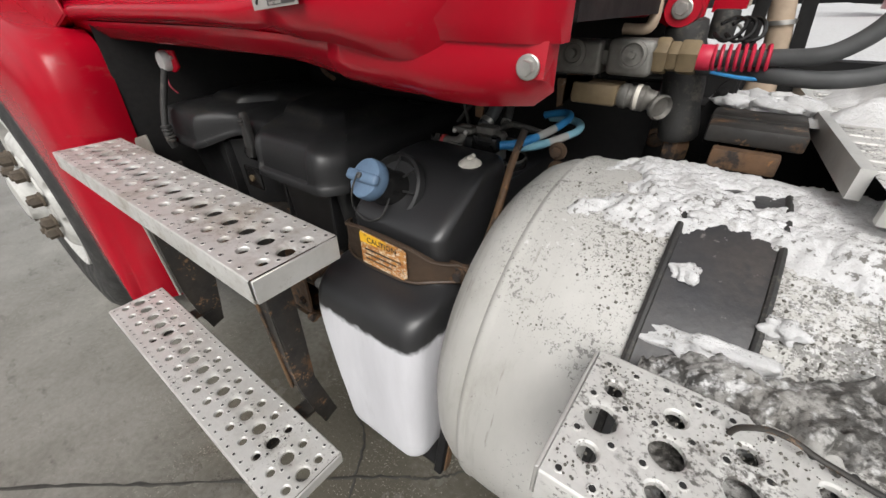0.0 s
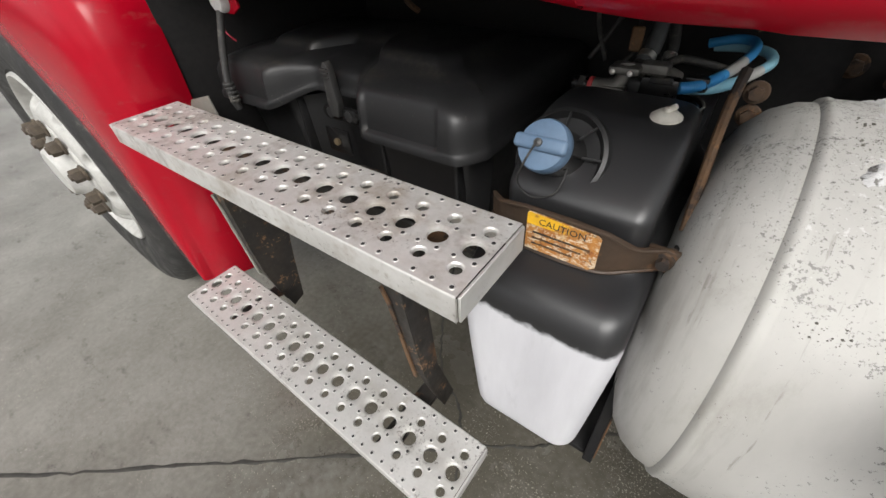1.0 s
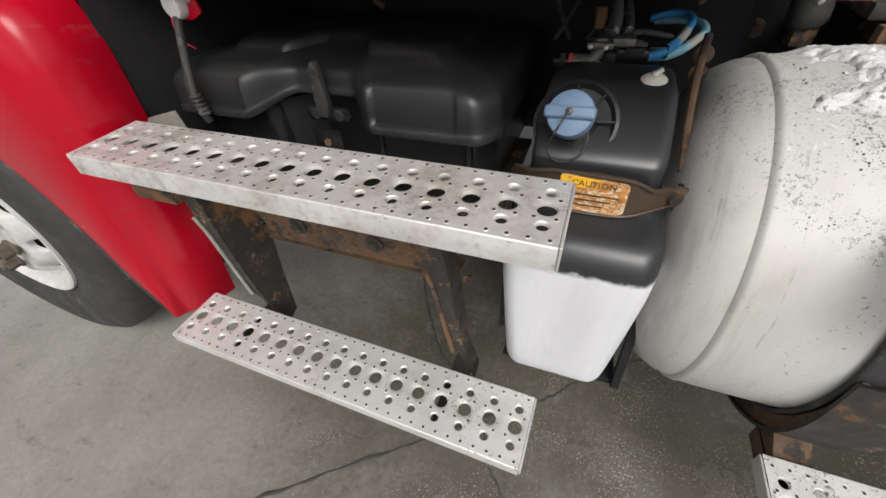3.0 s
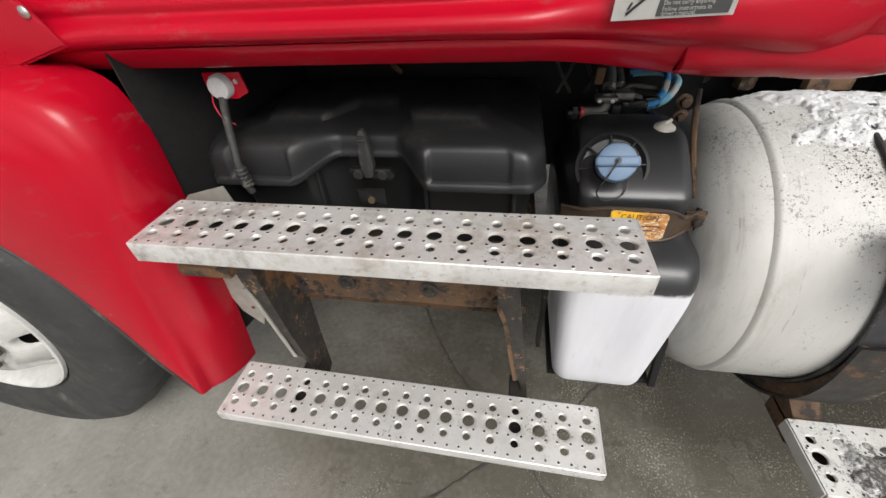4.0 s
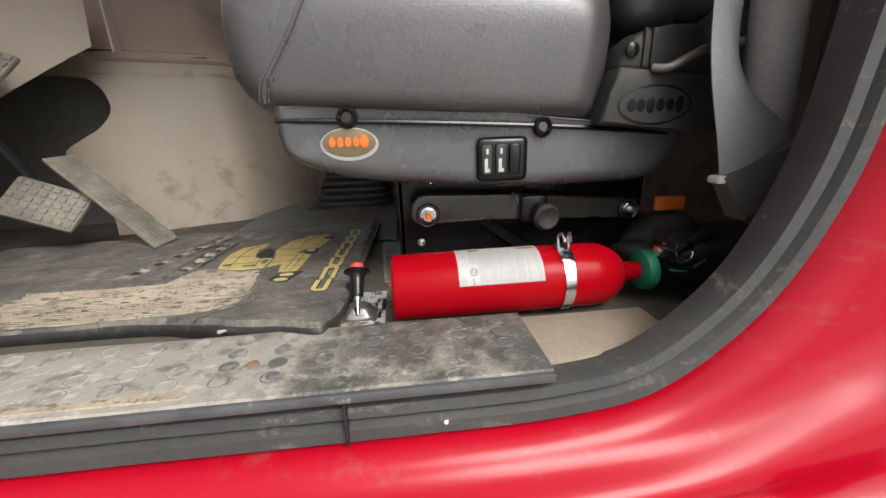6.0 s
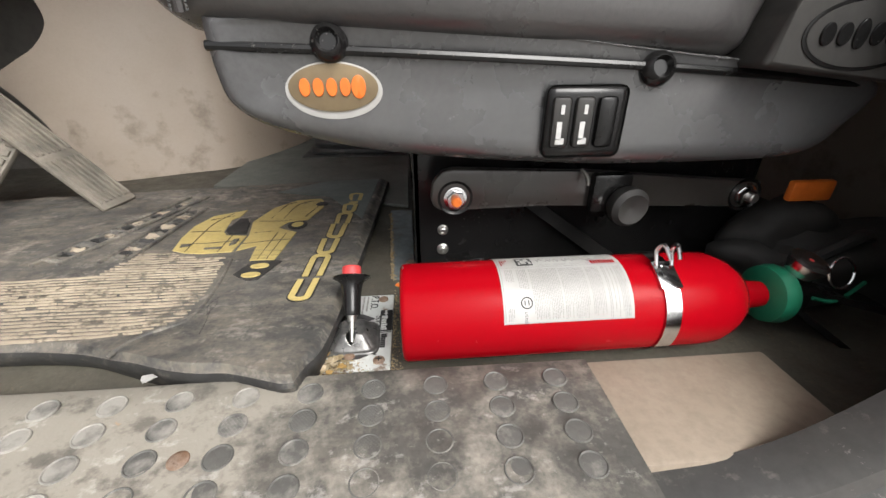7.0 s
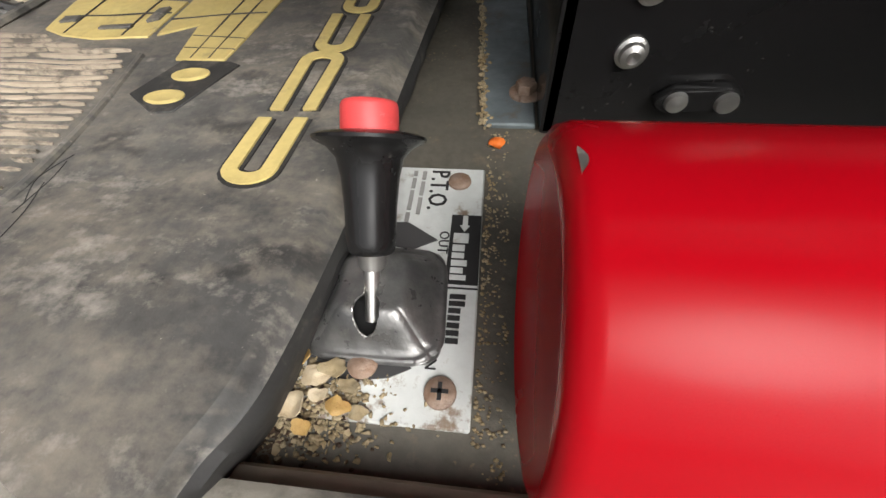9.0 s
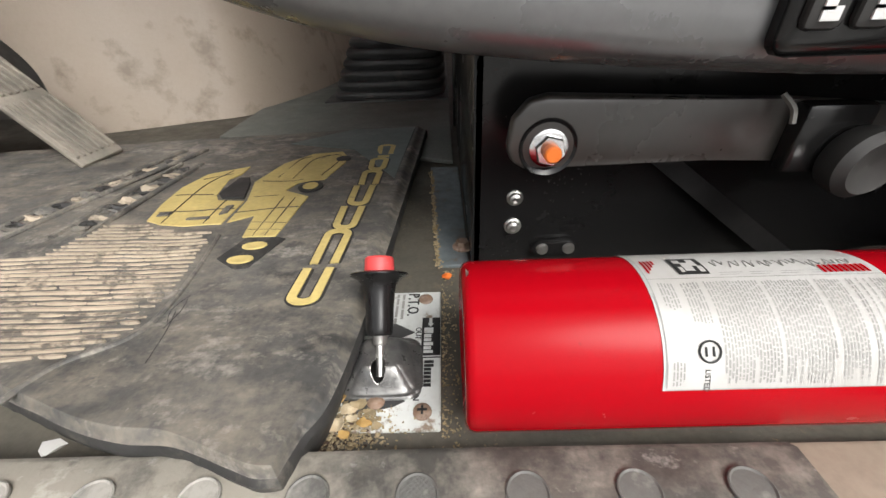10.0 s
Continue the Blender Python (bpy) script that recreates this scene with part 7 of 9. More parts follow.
            return (c[0] + x, c[1] + y, c[2] + curl * (x / r) ** 2 * r + 0.25 * r * noise.noise(Vector((x * 300, y * 300, seed))))
        return sheet(lay, 18, 5)
    for k, (x, y, r) in enumerate(((0.327, 0.3775, 0.0042), (0.3215, 0.3745, 0.0046), (0.3160, 0.3795, 0.0040), (0.333, 0.3725, 0.0034), (0.3170, 0.3655, 0.0052), (0.331, 0.3665, 0.0036), (0.3105, 0.3745, 0.0038), (0.3245, 0.3690, 0.0030), (0.3095, 0.3830, 0.0034), (0.337, 0.3655, 0.0028), (0.3045, 0.3640, 0.0030), (0.3225, 0.3600, 0.0030))):
        tagged(part("leaf_crumb", flake((x, y, zt + 0.0020 + 0.0007 * (k % 3)), r, 3 + k, (0.5, -0.35, 0.8, 0.2)[k % 4]), (CRUMB, LEAF_PALE, LEAF_GOLD)[k % 3], angle=60, solid=0.0004), "curled dry yellowish leaf crumb", "crumb", "leaf crumbs")
    tagged(part("orange_scrap", blob((0.3745, 0.4885, FLOOR + 0.002), (0.0035, 0.0026, 0.0022), 4, sub=2, rough=0.8), ORANGE, angle=80), "bright orange plastic scrap on the floor", "scrap")


SOIL = surface("brown_soil", (0.045, 0.028, 0.018), (0.09, 0.055, 0.032), 0.8, 0.95, scale=120, fine=400, bump=0.4)
LEAF_PALE = surface("pale_dry_leaf", (0.52, 0.44, 0.31), (0.42, 0.33, 0.21), 0.6, 0.8, scale=160, fine=500, bump=0.3, stain=(0.24, 0.15, 0.07), stain_scale=120, stain_amount=0.3)
LEAF_GOLD = surface("golden_dry_leaf", (0.46, 0.30, 0.10), (0.36, 0.21, 0.07), 0.5, 0.7, scale=160, fine=500, bump=0.3, stain=(0.16, 0.08, 0.03), stain_scale=120, stain_amount=0.35)
DOME = surface("scuffed_black_metal", (0.12, 0.12, 0.118), (0.24, 0.235, 0.225), 0.25, 0.42, metal=0.65, scale=60, fine=260, bump=0.2, stain=(0.26, 0.25, 0.23), stain_scale=55, stain_amount=0.35)
RUST_SCREW = surface("rusty_screw", (0.22, 0.13, 0.08), (0.32, 0.25, 0.20), 0.5, 0.7, metal=0.3, scale=120, fine=400, bump=0.3, stain=(0.10, 0.05, 0.03), stain_scale=120, stain_amount=0.5)
EY, EZ, ER = 0.3825, 1.2172, 0.0390


def build_extinguisher():
    fe = thing("fire_extinguisher", (0.52, EY, FLOOR), "red fire extinguisher lying on its side in a steel band", "fire extinguisher")
    x0, xs = 0.3745, 0.3810
    part("cylinder", lathe([(0.002, 0.0), (0.0015, ER - 0.010), (0.0, ER - 0.0060), (0.0004, ER - 0.0028), (0.002, ER - 0.0007), (0.0045, ER), (0.2355, ER), (0.2515, ER - 0.001), (0.2645, ER - 0.006), (0.2755, ER - 0.014), (0.2825, ER - 0.023), (0.2855, 0.013), (0.3055, 0.011), (0.3075, 0.0)],
                           (xs, EY, EZ), (1, 0, 0), 96), RED_EXT, fe)
    nick = bmesh.new()
    sheet(lambda u, v: (xs + 0.0022 + 0.0012 * v * math.sin(math.pi * u), EY + math.cos(radians(80 + 9 * u)) * (ER + 0.0002 - 0.0006 * (1 - v)), EZ + math.sin(radians(80 + 9 * u)) * (ER + 0.0002 - 0.0006 * (1 - v))), 8, 3, nick)
    part("paint_chip", nick, STEEL, fe)
    def wrap(xa, xb, a0, a1, lift, nu=2, nv=24):
        bm = bmesh.new()
        sheet(lambda u, v: (xa + (xb - xa) * u, EY + math.cos(radians(a0 + (a1 - a0) * v)) * (ER + lift), EZ + math.sin(radians(a0 + (a1 - a0) * v)) * (ER + lift)), nu, nv, bm)
        return bm
    lab = part("label_sheet", wrap(0.4555, 0.5530, 55, 163.0, 0.0004), WHITE_LABEL, fe, "white printed instruction label")
    part("label_rule", wrap(0.4568, 0.5522, 96.8, 97.3, 0.0008), INK_GREY, lab)
    for a in (55.8, 162.0):
        part("label_rule", wrap(0.4568, 0.5522, a, a + 0.5, 0.0008), INK_GREY, lab)
    part("label_rule", wrap(0.4566, 0.4570, 57, 161, 0.0008), INK_GREY, lab)
    rnd = random.Random(21)
    bars = bmesh.new()
    # columns of small print between blank gutters
    for xa, xb, a0, a1 in ((0.4600, 0.4655, 100, 118), (0.4690, 0.4760, 100, 126), (0.4785, 0.4990, 99.5, 159), (0.5015, 0.5200, 100, 160), (0.5225, 0.5330, 100, 158), (0.5350, 0.5510, 100, 161), (0.4590, 0.4640, 146, 160)):
        x = xa
        while x < xb:
            a = a0 + rnd.uniform(0, 1.0)
            stop = a1 - rnd.choice((0, 0, 0, 2, 6, 14)) * (1 if a1 - a0 > 30 else 0.2)
            while a < stop:
                ln = rnd.uniform(1.2, 5.5)
                join(bars, wrap(x, x + 0.00062, a, min(a + ln, stop), 0.0006, 1, 2))
                a += ln + rnd.uniform(0.6, 1.1)
            x += 0.00128 + (0.0015 if rnd.random() < 0.07 else 0)
    part("label_print", bars, INK_GREY, lab)
    part("label_icon", wrap(0.4712, 0.4840, 76, 94, 0.0009), INK, lab)
    icon = bmesh.new()
    for xa, xb, a0, a1 in ((0.4725, 0.4755, 79, 83), (0.4750, 0.4790, 82, 91), (0.4785, 0.4815, 78, 86), (0.4808, 0.4830, 86, 92), (0.4728, 0.4745, 87, 92)):
        join(icon, wrap(xa, xb, a0, a1, 0.0011, 1, 4))
    part("icon_marks", icon, WHITE_LABEL, lab)
    for k in range(9):
        marks = bmesh.new()
        xx, aa = 0.4885 + 0.0066 * k, 80 + 5 * rnd.random()
        pts = [(xx + 0.0052 * q / 5, aa + 5.5 * math.sin(1.9 * q + k) * (0.4 + 0.6 * rnd.random())) for q in range(6)]
        tube([(x, EY + math.cos(radians(a)) * (ER + 0.0006), EZ + math.sin(radians(a)) * (ER + 0.0006)) for x, a in pts], 0.00022, 5, marks, k=3)
        part("label_sketch", marks, INK_GREY, lab)
    for k in range(5):
        part("label_line", wrap(0.4878 + 0.0125 * k, 0.4975 + 0.0125 * k, 92.5, 92.9, 0.0007, 1, 2), INK_GREY, lab)
        part("label_line", wrap(0.4878 + 0.0125 * k, 0.4955 + 0.0125 * k, 94.3, 94.7, 0.0007, 1, 2), INK_GREY, lab)
    for k in range(9):
        part("label_red_bar", wrap(0.5300 + 0.0022 * k, 0.5314 + 0.0022 * k, 88, 95, 0.0008, 1, 3), RED_EXT, lab)
    for k in range(4):
        part("label_red_bar", wrap(0.4590 + 0.0016 * k, 0.4598 + 0.0016 * k, 78, 92 - 3 * k, 0.0008, 1, 3), RED_EXT, lab)
    a = radians(141)
    cen = Vector((0.4728, EY + math.cos(a) * (ER + 0.0008), EZ + math.sin(a) * (ER + 0.0008)))
    nrm = Vector((0, math.cos(a), math.sin(a)))
    ring = bmesh.new()
    tan = nrm.cross(Vector((1, 0, 0)))
    tube([cen + (Vector((1, 0, 0)) * math.cos(t) + tan * math.sin(t)) * 0.0040 for t in [2 * math.pi * k / 24 for k in range(25)]], 0.0004, 5, ring, sharp=True)
    tube([cen + Vector((-0.0014, 0, 0)) + tan * 0.0018, cen + Vector((-0.0014, 0, 0)) - tan * 0.0018], 0.0004, 5, ring, sharp=True)
    tube([cen + Vector((0.0014, 0, 0)) + tan * 0.0018, cen + Vector((0.0014, 0, 0)) - tan * 0.0018], 0.0004, 5, ring, sharp=True)
    part("listing_ring", ring, INK, lab)
    words("label_word", "LISTED", 0.0030, INK, axes(Vector((0.4709, EY + math.cos(radians(150.5)) * (ER + 0.0007), EZ + math.sin(radians(150.5)) * (ER + 0.0007))), Vector((0, math.cos(radians(246)), math.sin(radians(246)))), (1, 0, 0)), lab, extrude=0.00005)
    # clamp band and buckle
    part("band", wrap(0.577, 0.589, -60, 300, 0.0012, 2, 60), CHROME, fe, "stainless steel clamp band", solid=0.0012)
    bk = Vector((0.583, EY - 0.019, EZ + 0.0365))
    part("buckle", box(-0.0085, 0.0085, -0.012, 0.012, 0.0, 0.004, 0.001, bm=None, m=axes(bk, (1, 0, 0), (0, -0.87, -0.49))), CHROME, fe)
    for dx in (-0.006, 0.006):
        part("buckle_hook", tube([bk + Vector((dx, 0.006, 0.004)), bk + Vector((dx, 0.010, 0.016)), bk + Vector((dx * 0.8, 0.004, 0.022)), bk + Vector((dx * 0.6, -0.004, 0.014))], 0.0016, 8), CHROME, fe)
    part("bracket", box(0.43, 0.60, EY - 0.012, EY + 0.012, FLOOR, FLOOR + 0.0041, 0.001), BLACK_GLOSS, fe)
    # valve, green tamper ring, gauge, handles
    part("green_ring", lathe([(0, 0.016), (0.003, 0.024), (0.012, 0.0255), (0.016, 0.024), (0.017, 0.012)], (x0 + 0.312, EY, EZ), (1, 0, 0), 28), GREEN, fe, "green plastic ring")
    part("valve_body", box(x0 + 0.328, x0 + 0.352, EY - 0.012, EY + 0.012, EZ - 0.012, EZ + 0.014, 0.004), BLACK_GLOSS, fe)
    g = Vector((x0 + 0.336, EY - 0.004, EZ + 0.024))
    part("gauge", lathe([(0, 0.012), (0.008, 0.0145), (0.012, 0.014), (0.013, 0.011)], g, (0.1, -0.35, 1), 24), CHROME, fe)
    part("gauge_face", lathe([(0.0125, 0.0112), (0.0131, 0.0)], g, (0.1, -0.35, 1), 24), KNOB_RED, fe)
    part("pin_ring", tube([(x0 + 0.362 + 0.011 * math.cos(t), EY - 0.014 + 0.004 * math.sin(t), EZ + 0.026 + 0.012 * math.sin(t)) for t in [2 * math.pi * k / 16 for k in range(17)]], 0.0011, 6, sharp=True), CHROME, fe)
    part("tamper_strip", tube([(x0 + 0.345, EY - 0.016, EZ + 0.004), (x0 + 0.365, EY - 0.018, EZ + 0.002), (x0 + 0.40, EY - 0.006, EZ + 0.010)], 0.0016, 6), GREEN, fe)
    for dz, sl in ((0.010, -0.010), (-0.010, -0.040)):
        part("handle", loft([[(x0 + 0.345 + 0.055 * k, EY - 0.012 - 0.02 * k, EZ + dz + sl * k), (x0 + 0.345 + 0.055 * k, EY + 0.012 - 0.02 * k, EZ + dz + sl * k),
                              (x0 + 0.345 + 0.055 * k, EY + 0.012 - 0.02 * k, EZ + dz + sl * k - 0.006), (x0 + 0.345 + 0.055 * k, EY - 0.012 - 0.02 * k, EZ + dz + sl * k - 0.006)] for k in (0, 0.5, 1.0)]), BLACK_GLOSS, fe)


ARM_PAINT = surface("brown_black_enamel", (0.034, 0.031, 0.028), (0.046, 0.041, 0.037), 0.24, 0.34, scale=6, fine=180, bump=0.03, stain=(0.07, 0.06, 0.05), stain_scale=16, stain_amount=0.25, spec=0.7)
SKIRT_BLACK = surface("satin_black_moulding", (0.058, 0.058, 0.060), (0.074, 0.073, 0.073), 0.20, 0.33, scale=7, fine=240, bump=0.03, spec=1.0, stain=(0.075, 0.072, 0.068), stain_scale=14, stain_amount=0.1)


SEAM = [(0.3240, 0.3985, 1.5330), (0.3178, 0.3928, 1.5189), (0.3027, 0.3900, 1.4909), (0.2853, 0.3900, 1.4641), (0.2733, 0.3903, 1.4466), (0.2680, 0.3915, 1.4338), (0.2665, 0.3935, 1.4250)]


def build_seat():
    se = thing("driver_seat", (0.5, 0.65, FLOOR), "black driver's seat on a black enamelled pedestal", "seat")
    py = 0.498
    part("pedestal_side", prism([(0.3945, FLOOR), (0.3945, 1.325), (0.404, 1.335), (0.75, 1.335), (0.755, 1.31), (0.755, FLOOR)], "y", py, py + 0.005, 0.001, 1), BLACK_GLOSS, se)
    part("pedestal_front", box(0.3935, 0.4015, py, 0.90, FLOOR, 1.33, 0.002), BLACK_GLOSS, se)
    part("pedestal_back", box(0.752, 0.758, py, 0.90, FLOOR, 1.33, 0.002), BLACK_GLOSS, se)
    part("pedestal_far", box(0.39, 0.755, 0.895, 0.90, FLOOR, 1.33, 0.001), BLACK_GLOSS, se)
    arm = [(0.4095, 1.285), (0.4125, 1.277), (0.420, 1.2725), (0.43, 1.2735), (0.52, 1.275), (0.715, 1.266), (0.728, 1.272), (0.728, 1.292), (0.56, 1.306), (0.43, 1.3125), (0.420, 1.310), (0.4115, 1.300)]
    lk = part("scissor_arm", prism(arm, "y", 0.459, 0.468, 0.0025, 3), ARM_PAINT, se, "black steel scissor arm")
    for x, z, kind in ((0.4320, 1.2850, 1), (0.714, 1.279, 0)):
        part("arm_recess", lathe([(0, 0.0165), (0.0015, 0.0155), (0.0, 0.013)], (x, 0.4595, z), (0, -1, 0), 28, close=False), BLACK_GLOSS, lk)
        bm = lathe([(0, 0.0105), (0.0015, 0.0105), (0.002, 0.009)], (x, 0.459, z), (0, -1, 0), 24)
        hexagon((x, 0.458, z), (0, -1, 0), 0.0085, 0.006, bm)
        nut = part("arm_nut", bm, CHROME, lk)
        part("arm_stud", lathe([(0, 0.0046), (0.010, 0.0046), (0.011, 0.0036), (0.011, 0)], (x, 0.457, z), (0, -1, 0), 16), ORANGE if kind else STEEL, nut)
    for x, z, r in ((0.4235, 1.2362, 0.0046), (0.4233, 1.2137, 0.0050)):
        part("pedestal_screw", lathe([(0, r * 1.25), (0.0012, r * 1.25), (0.002, r), (0.004, r * 0.9), (0.005, r * 0.5), (0.0042, 0.0)], (x, py, z), (0, -1, 0), 20), STEEL, se)
    part("small_link", prism([(0.437, 1.1960), (0.439, 1.1920), (0.445, 1.1905), (0.466, 1.1915), (0.472, 1.1950), (0.471, 1.2000), (0.465, 1.2025), (0.443, 1.2015)], "y", 0.492, py, 0.001, 1), BLACK_GLOSS, se)
    for x in (0.4455, 0.4650):
        part("link_screw", lathe([(0, 0.0046), (0.002, 0.0040), (0.0028, 0.0)], (x, 0.492, 1.1965), (0, -1, 0), 16), STEEL, se)
    part("diagonal_brace", prism([(0.50, 1.268), (0.52, 1.268), (0.63, 1.19), (0.605, 1.19)], "y", 0.490, 0.496), CHASSIS, se)
    part("knob_stem", cyl((0.584, 0.46, 1.283), (0.584, 0.442, 1.281), 0.012, 0.002), BLACK_GLOSS, se)
    part("adjust_knob", lathe([(0, 0.0165), (0.004, 0.018), (0.012, 0.018), (0.016, 0.014), (0.014, 0.010), (0.012, 0.0)], (0.586, 0.448, 1.279), (0.1, -1, -0.05), 28), BLACK_DUST, se, "round black adjuster knob")
    part("knob_bracket", box(0.556, 0.592, 0.448, 0.460, 1.270, 1.306, 0.003), BLACK_GLOSS, se)
    part("hook", tube([(0.545, 0.455, 1.310), (0.549, 0.450, 1.304), (0.550, 0.448, 1.297)], 0.0016, 6), CAST, se)
    # moulded skirt
    sk = [(0.268, 1.424), (0.269, 1.395), (0.276, 1.372), (0.305, 1.354), (0.38, 1.337), (0.52, 1.325), (0.64, 1.324), (0.70, 1.328), (0.725, 1.346), (0.734, 1.386), (0.60, 1.402), (0.42, 1.420)]
    sk_loop = smooth_path([(x, 0, z) for x, z in sk + sk[:1]], 6)[:-1]
    sk_mid = Vector((0.50, 0, 1.378))

    def sk_ring(y, inset):
        """The outline drawn in towards the middle, more below than above."""
        out = []
        for p in sk_loop:
            d = p - sk_mid
            low = smooth01(0.02, -0.03, d.z) if d.z < 0.02 else 0.0
            out.append((p.x - 0.4 * inset * max(-1.0, min(1.0, d.x / 0.20)), y, p.z - inset * (0.10 + 0.90 * low) * max(-1.0, min(1.0, d.z / 0.035)) * 0.6))
        return out
    skirt = part("skirt", loft([sk_ring(y, k) for y, k in ((0.4035, 0.060), (0.4020, 0.034), (0.4022, 0.026), (0.4035, 0.018), (0.406, 0.011), (0.411, 0.005), (0.418, 0.0015), (0.43, 0.0), (0.90, 0.0))]), SKIRT_BLACK, se, "black moulded seat skirt", angle=50)
    part("skirt_rim", tube([(0.272, 0.404, 1.408), (0.42, 0.402, 1.402), (0.60, 0.403, 1.392), (0.72, 0.406, 1.381)], 0.003, 8), BLACK_GLOSS, skirt)
    for x, z in ((0.346, 1.409), (0.562, 1.393)):
        part("skirt_boss", lathe([(0, 0.012), (0.006, 0.010), (0.008, 0.007), (0.004, 0.005), (0.004, 0)], (x, 0.403, z), (0, -1, 0.25), 20), BLACK_GLOSS, skirt)
    # oval maker's badge, plain shapes
    def oval(name, cx, cz, rx, rz, y, mat, parent, h=0.001):
        bm = lathe([(0, 1.0), (h, 1.0), (h * 1.3, 0.94), (h * 1.3, 0.0)], (0, 0, 0), (0, 0, 1), 40)
        for v in bm.verts:
            v.co = Vector((cx + v.co.x * rx, y - v.co.z, cz + v.co.y * rz))
        return part(name, bm, mat, parent)
    badge = oval("badge", 0.346, 1.3815, 0.031, 0.0175, 0.4025, WHITE_LABEL, skirt)
    oval("badge_field", 0.346, 1.3835, 0.0285, 0.0145, 0.4010, DULL_BRASS, badge)
    for k in range(5):
        oval("badge_mark", 0.328 + 0.0085 * k, 1.384, 0.0034 + 0.0012 * (k == 4), 0.0055 + 0.0015 * (k == 4), 0.3997, ORANGE, badge)
    sw = part("switch_panel", box(0.486, 0.544, 0.396, 0.404, 1.335, 1.384, 0.006, 3), BLACK_GLOSS, skirt)
    for k, x in enumerate((0.4965, 0.5125, 0.5285)):
        rk = part("rocker", box(x - 0.0065, x + 0.0065, 0.3925, 0.397, 1.343, 1.377, 0.003, 2), BLACK_DUST if k < 2 else BLACK_GLOSS, sw)
        if k < 2:
            part("rocker_mark", box(x - 0.003, x + 0.0005, 0.3918, 0.3928, 1.349, 1.361, bm=box(x - 0.003, x + 0.003, 0.3918, 0.3928, 1.346, 1.350, bm=box(x - 0.0012, x + 0.0012, 0.3918, 0.3928, 1.366, 1.372))), GREY_TRIM, rk)
    # cushion
    cu = [(0.229, 1.530), (0.226, 1.50), (0.227, 1.465), (0.234, 1.438), (0.250, 1.4205), (0.275, 1.4145), (0.397, 1.406), (0.523, 1.399), (0.618, 1.395), (0.636, 1.419), (0.645, 1.465), (0.644, 1.515), (0.626, 1.548), (0.57, 1.566), (0.44, 1.577), (0.33, 1.573), (0.256, 1.556)]
    loop = smooth_path([(x, 0, z) for x, z in cu + cu[:1]], 5)[:-1]
    mid = Vector((0.435, 0, 1.486))

    def ring(y, inset):
        """The outline drawn in, with a rounder roll above than below."""
        return [(mid.x + (p.x - mid.x) * (1 - inset / 0.36), y, mid.z + (p.z - mid.z) * (1 - inset * (1.0 if p.z > mid.z else 0.4) / 0.088)) for p in loop]
    part("cushion", loft([ring(y, k) for y, k in ((0.3915, 0.080), (0.392, 0.068), (0.3935, 0.054), (0.397, 0.040), (0.402, 0.028), (0.409, 0.017), (0.419, 0.008), (0.432, 0.002), (0.46, -0.001), (0.65, -0.004), (0.85, -0.002), (0.89, 0.002), (0.905, 0.012), (0.91, 0.03), (0.912, 0.061))]),
         LEATHER, se, "black leatherette cushion with red piping", angle=70)
    part("cushion_insert", prism([(0.258, 1.556), (0.33, 1.573), (0.33, 1.579), (0.258, 1.561)], "y", 0.47, 0.85, 0.002), RED_LEATHER, se)
    part("cushion_piping", tube([(0.246, 0.45, 1.549), (0.29, 0.45, 1.567), (0.36, 0.45, 1.575), (0.46, 0.45, 1.577), (0.56, 0.45, 1.569), (0.62, 0.45, 1.551)], 0.0022, 6), RED_LEATHER, se)
    seam = smooth_path(SEAM, 8)
    part("seam_groove", tube([(p.x, p.y + 0.0022, p.z) for p in seam], 0.0026, 6, sharp=True), LEATHER, se)
    st = bmesh.new()
    for dx in (-0.0045, 0.0045):
        for k in range(0, len(seam) - 1, 2):
            p, q = seam[k], seam[k].lerp(seam[k + 1], 1.2)
            tube([(p.x + dx, p.y + 0.001, p.z), (q.x + dx, q.y + 0.001, q.z)], 0.0007, 5, st, sharp=True)
    part("seam_stitching", st, GREY_DASH, se)
    bk = [(0.66, 1.49), (0.645, 1.56), (0.66, 1.9), (0.70, 2.15), (0.80, 2.17), (0.80, 1.9), (0.77, 1.5)]
    part("backrest", prism(bk, "y", 0.405, 0.90, 0.03, 4), LEATHER, se, angle=60)
    rc = part("recliner_cover", prism([(0.618, 1.394), (0.628, 1.426), (0.636, 1.452), (0.770, 1.440), (0.770, 1.384), (0.735, 1.383)], "y", 0.380, 0.43, 0.004, 3), BLACK_DUST, se, "black plastic recliner cover")
    part("cover_cap", prism([(0.636, 1.450), (0.645, 1.474), (0.661, 1.487), (0.694, 1.494), (0.775, 1.494), (0.775, 1.438)], "y", 0.386, 0.43, 0.006, 3), BLACK_DUST, rc)
    oval("cover_emblem", 0.680, 1.4125, 0.043, 0.021, 0.3802, BLACK_GLOSS, rc, 0.0008)
    oval("emblem_field", 0.680, 1.4125, 0.0405, 0.0186, 0.3792, BLACK_DUST, rc, 0.0004)
    for k in range(6):
        oval("emblem_mark", 0.652 + 0.0112 * k, 1.4125, 0.0046, 0.0065 + 0.002 * (k in (2, 5)), 0.3788, BLACK_GLOSS, rc, 0.0012)
    for x in (0.6635, 0.6725):
        part("cover_rib", box(x - 0.0016, x + 0.0016, 0.3825, 0.388, 1.452, 1.489, 0.001, 2), BLACK_DUST, rc)
    part("recliner_lever", tube([(0.672, 0.380, 1.450), (0.684, 0.371, 1.449), (0.705, 0.367, 1.459), (0.722, 0.367, 1.466), (0.760, 0.368, 1.472)], 0.0046, 10), CAST, rc, "dull grey recliner lever")
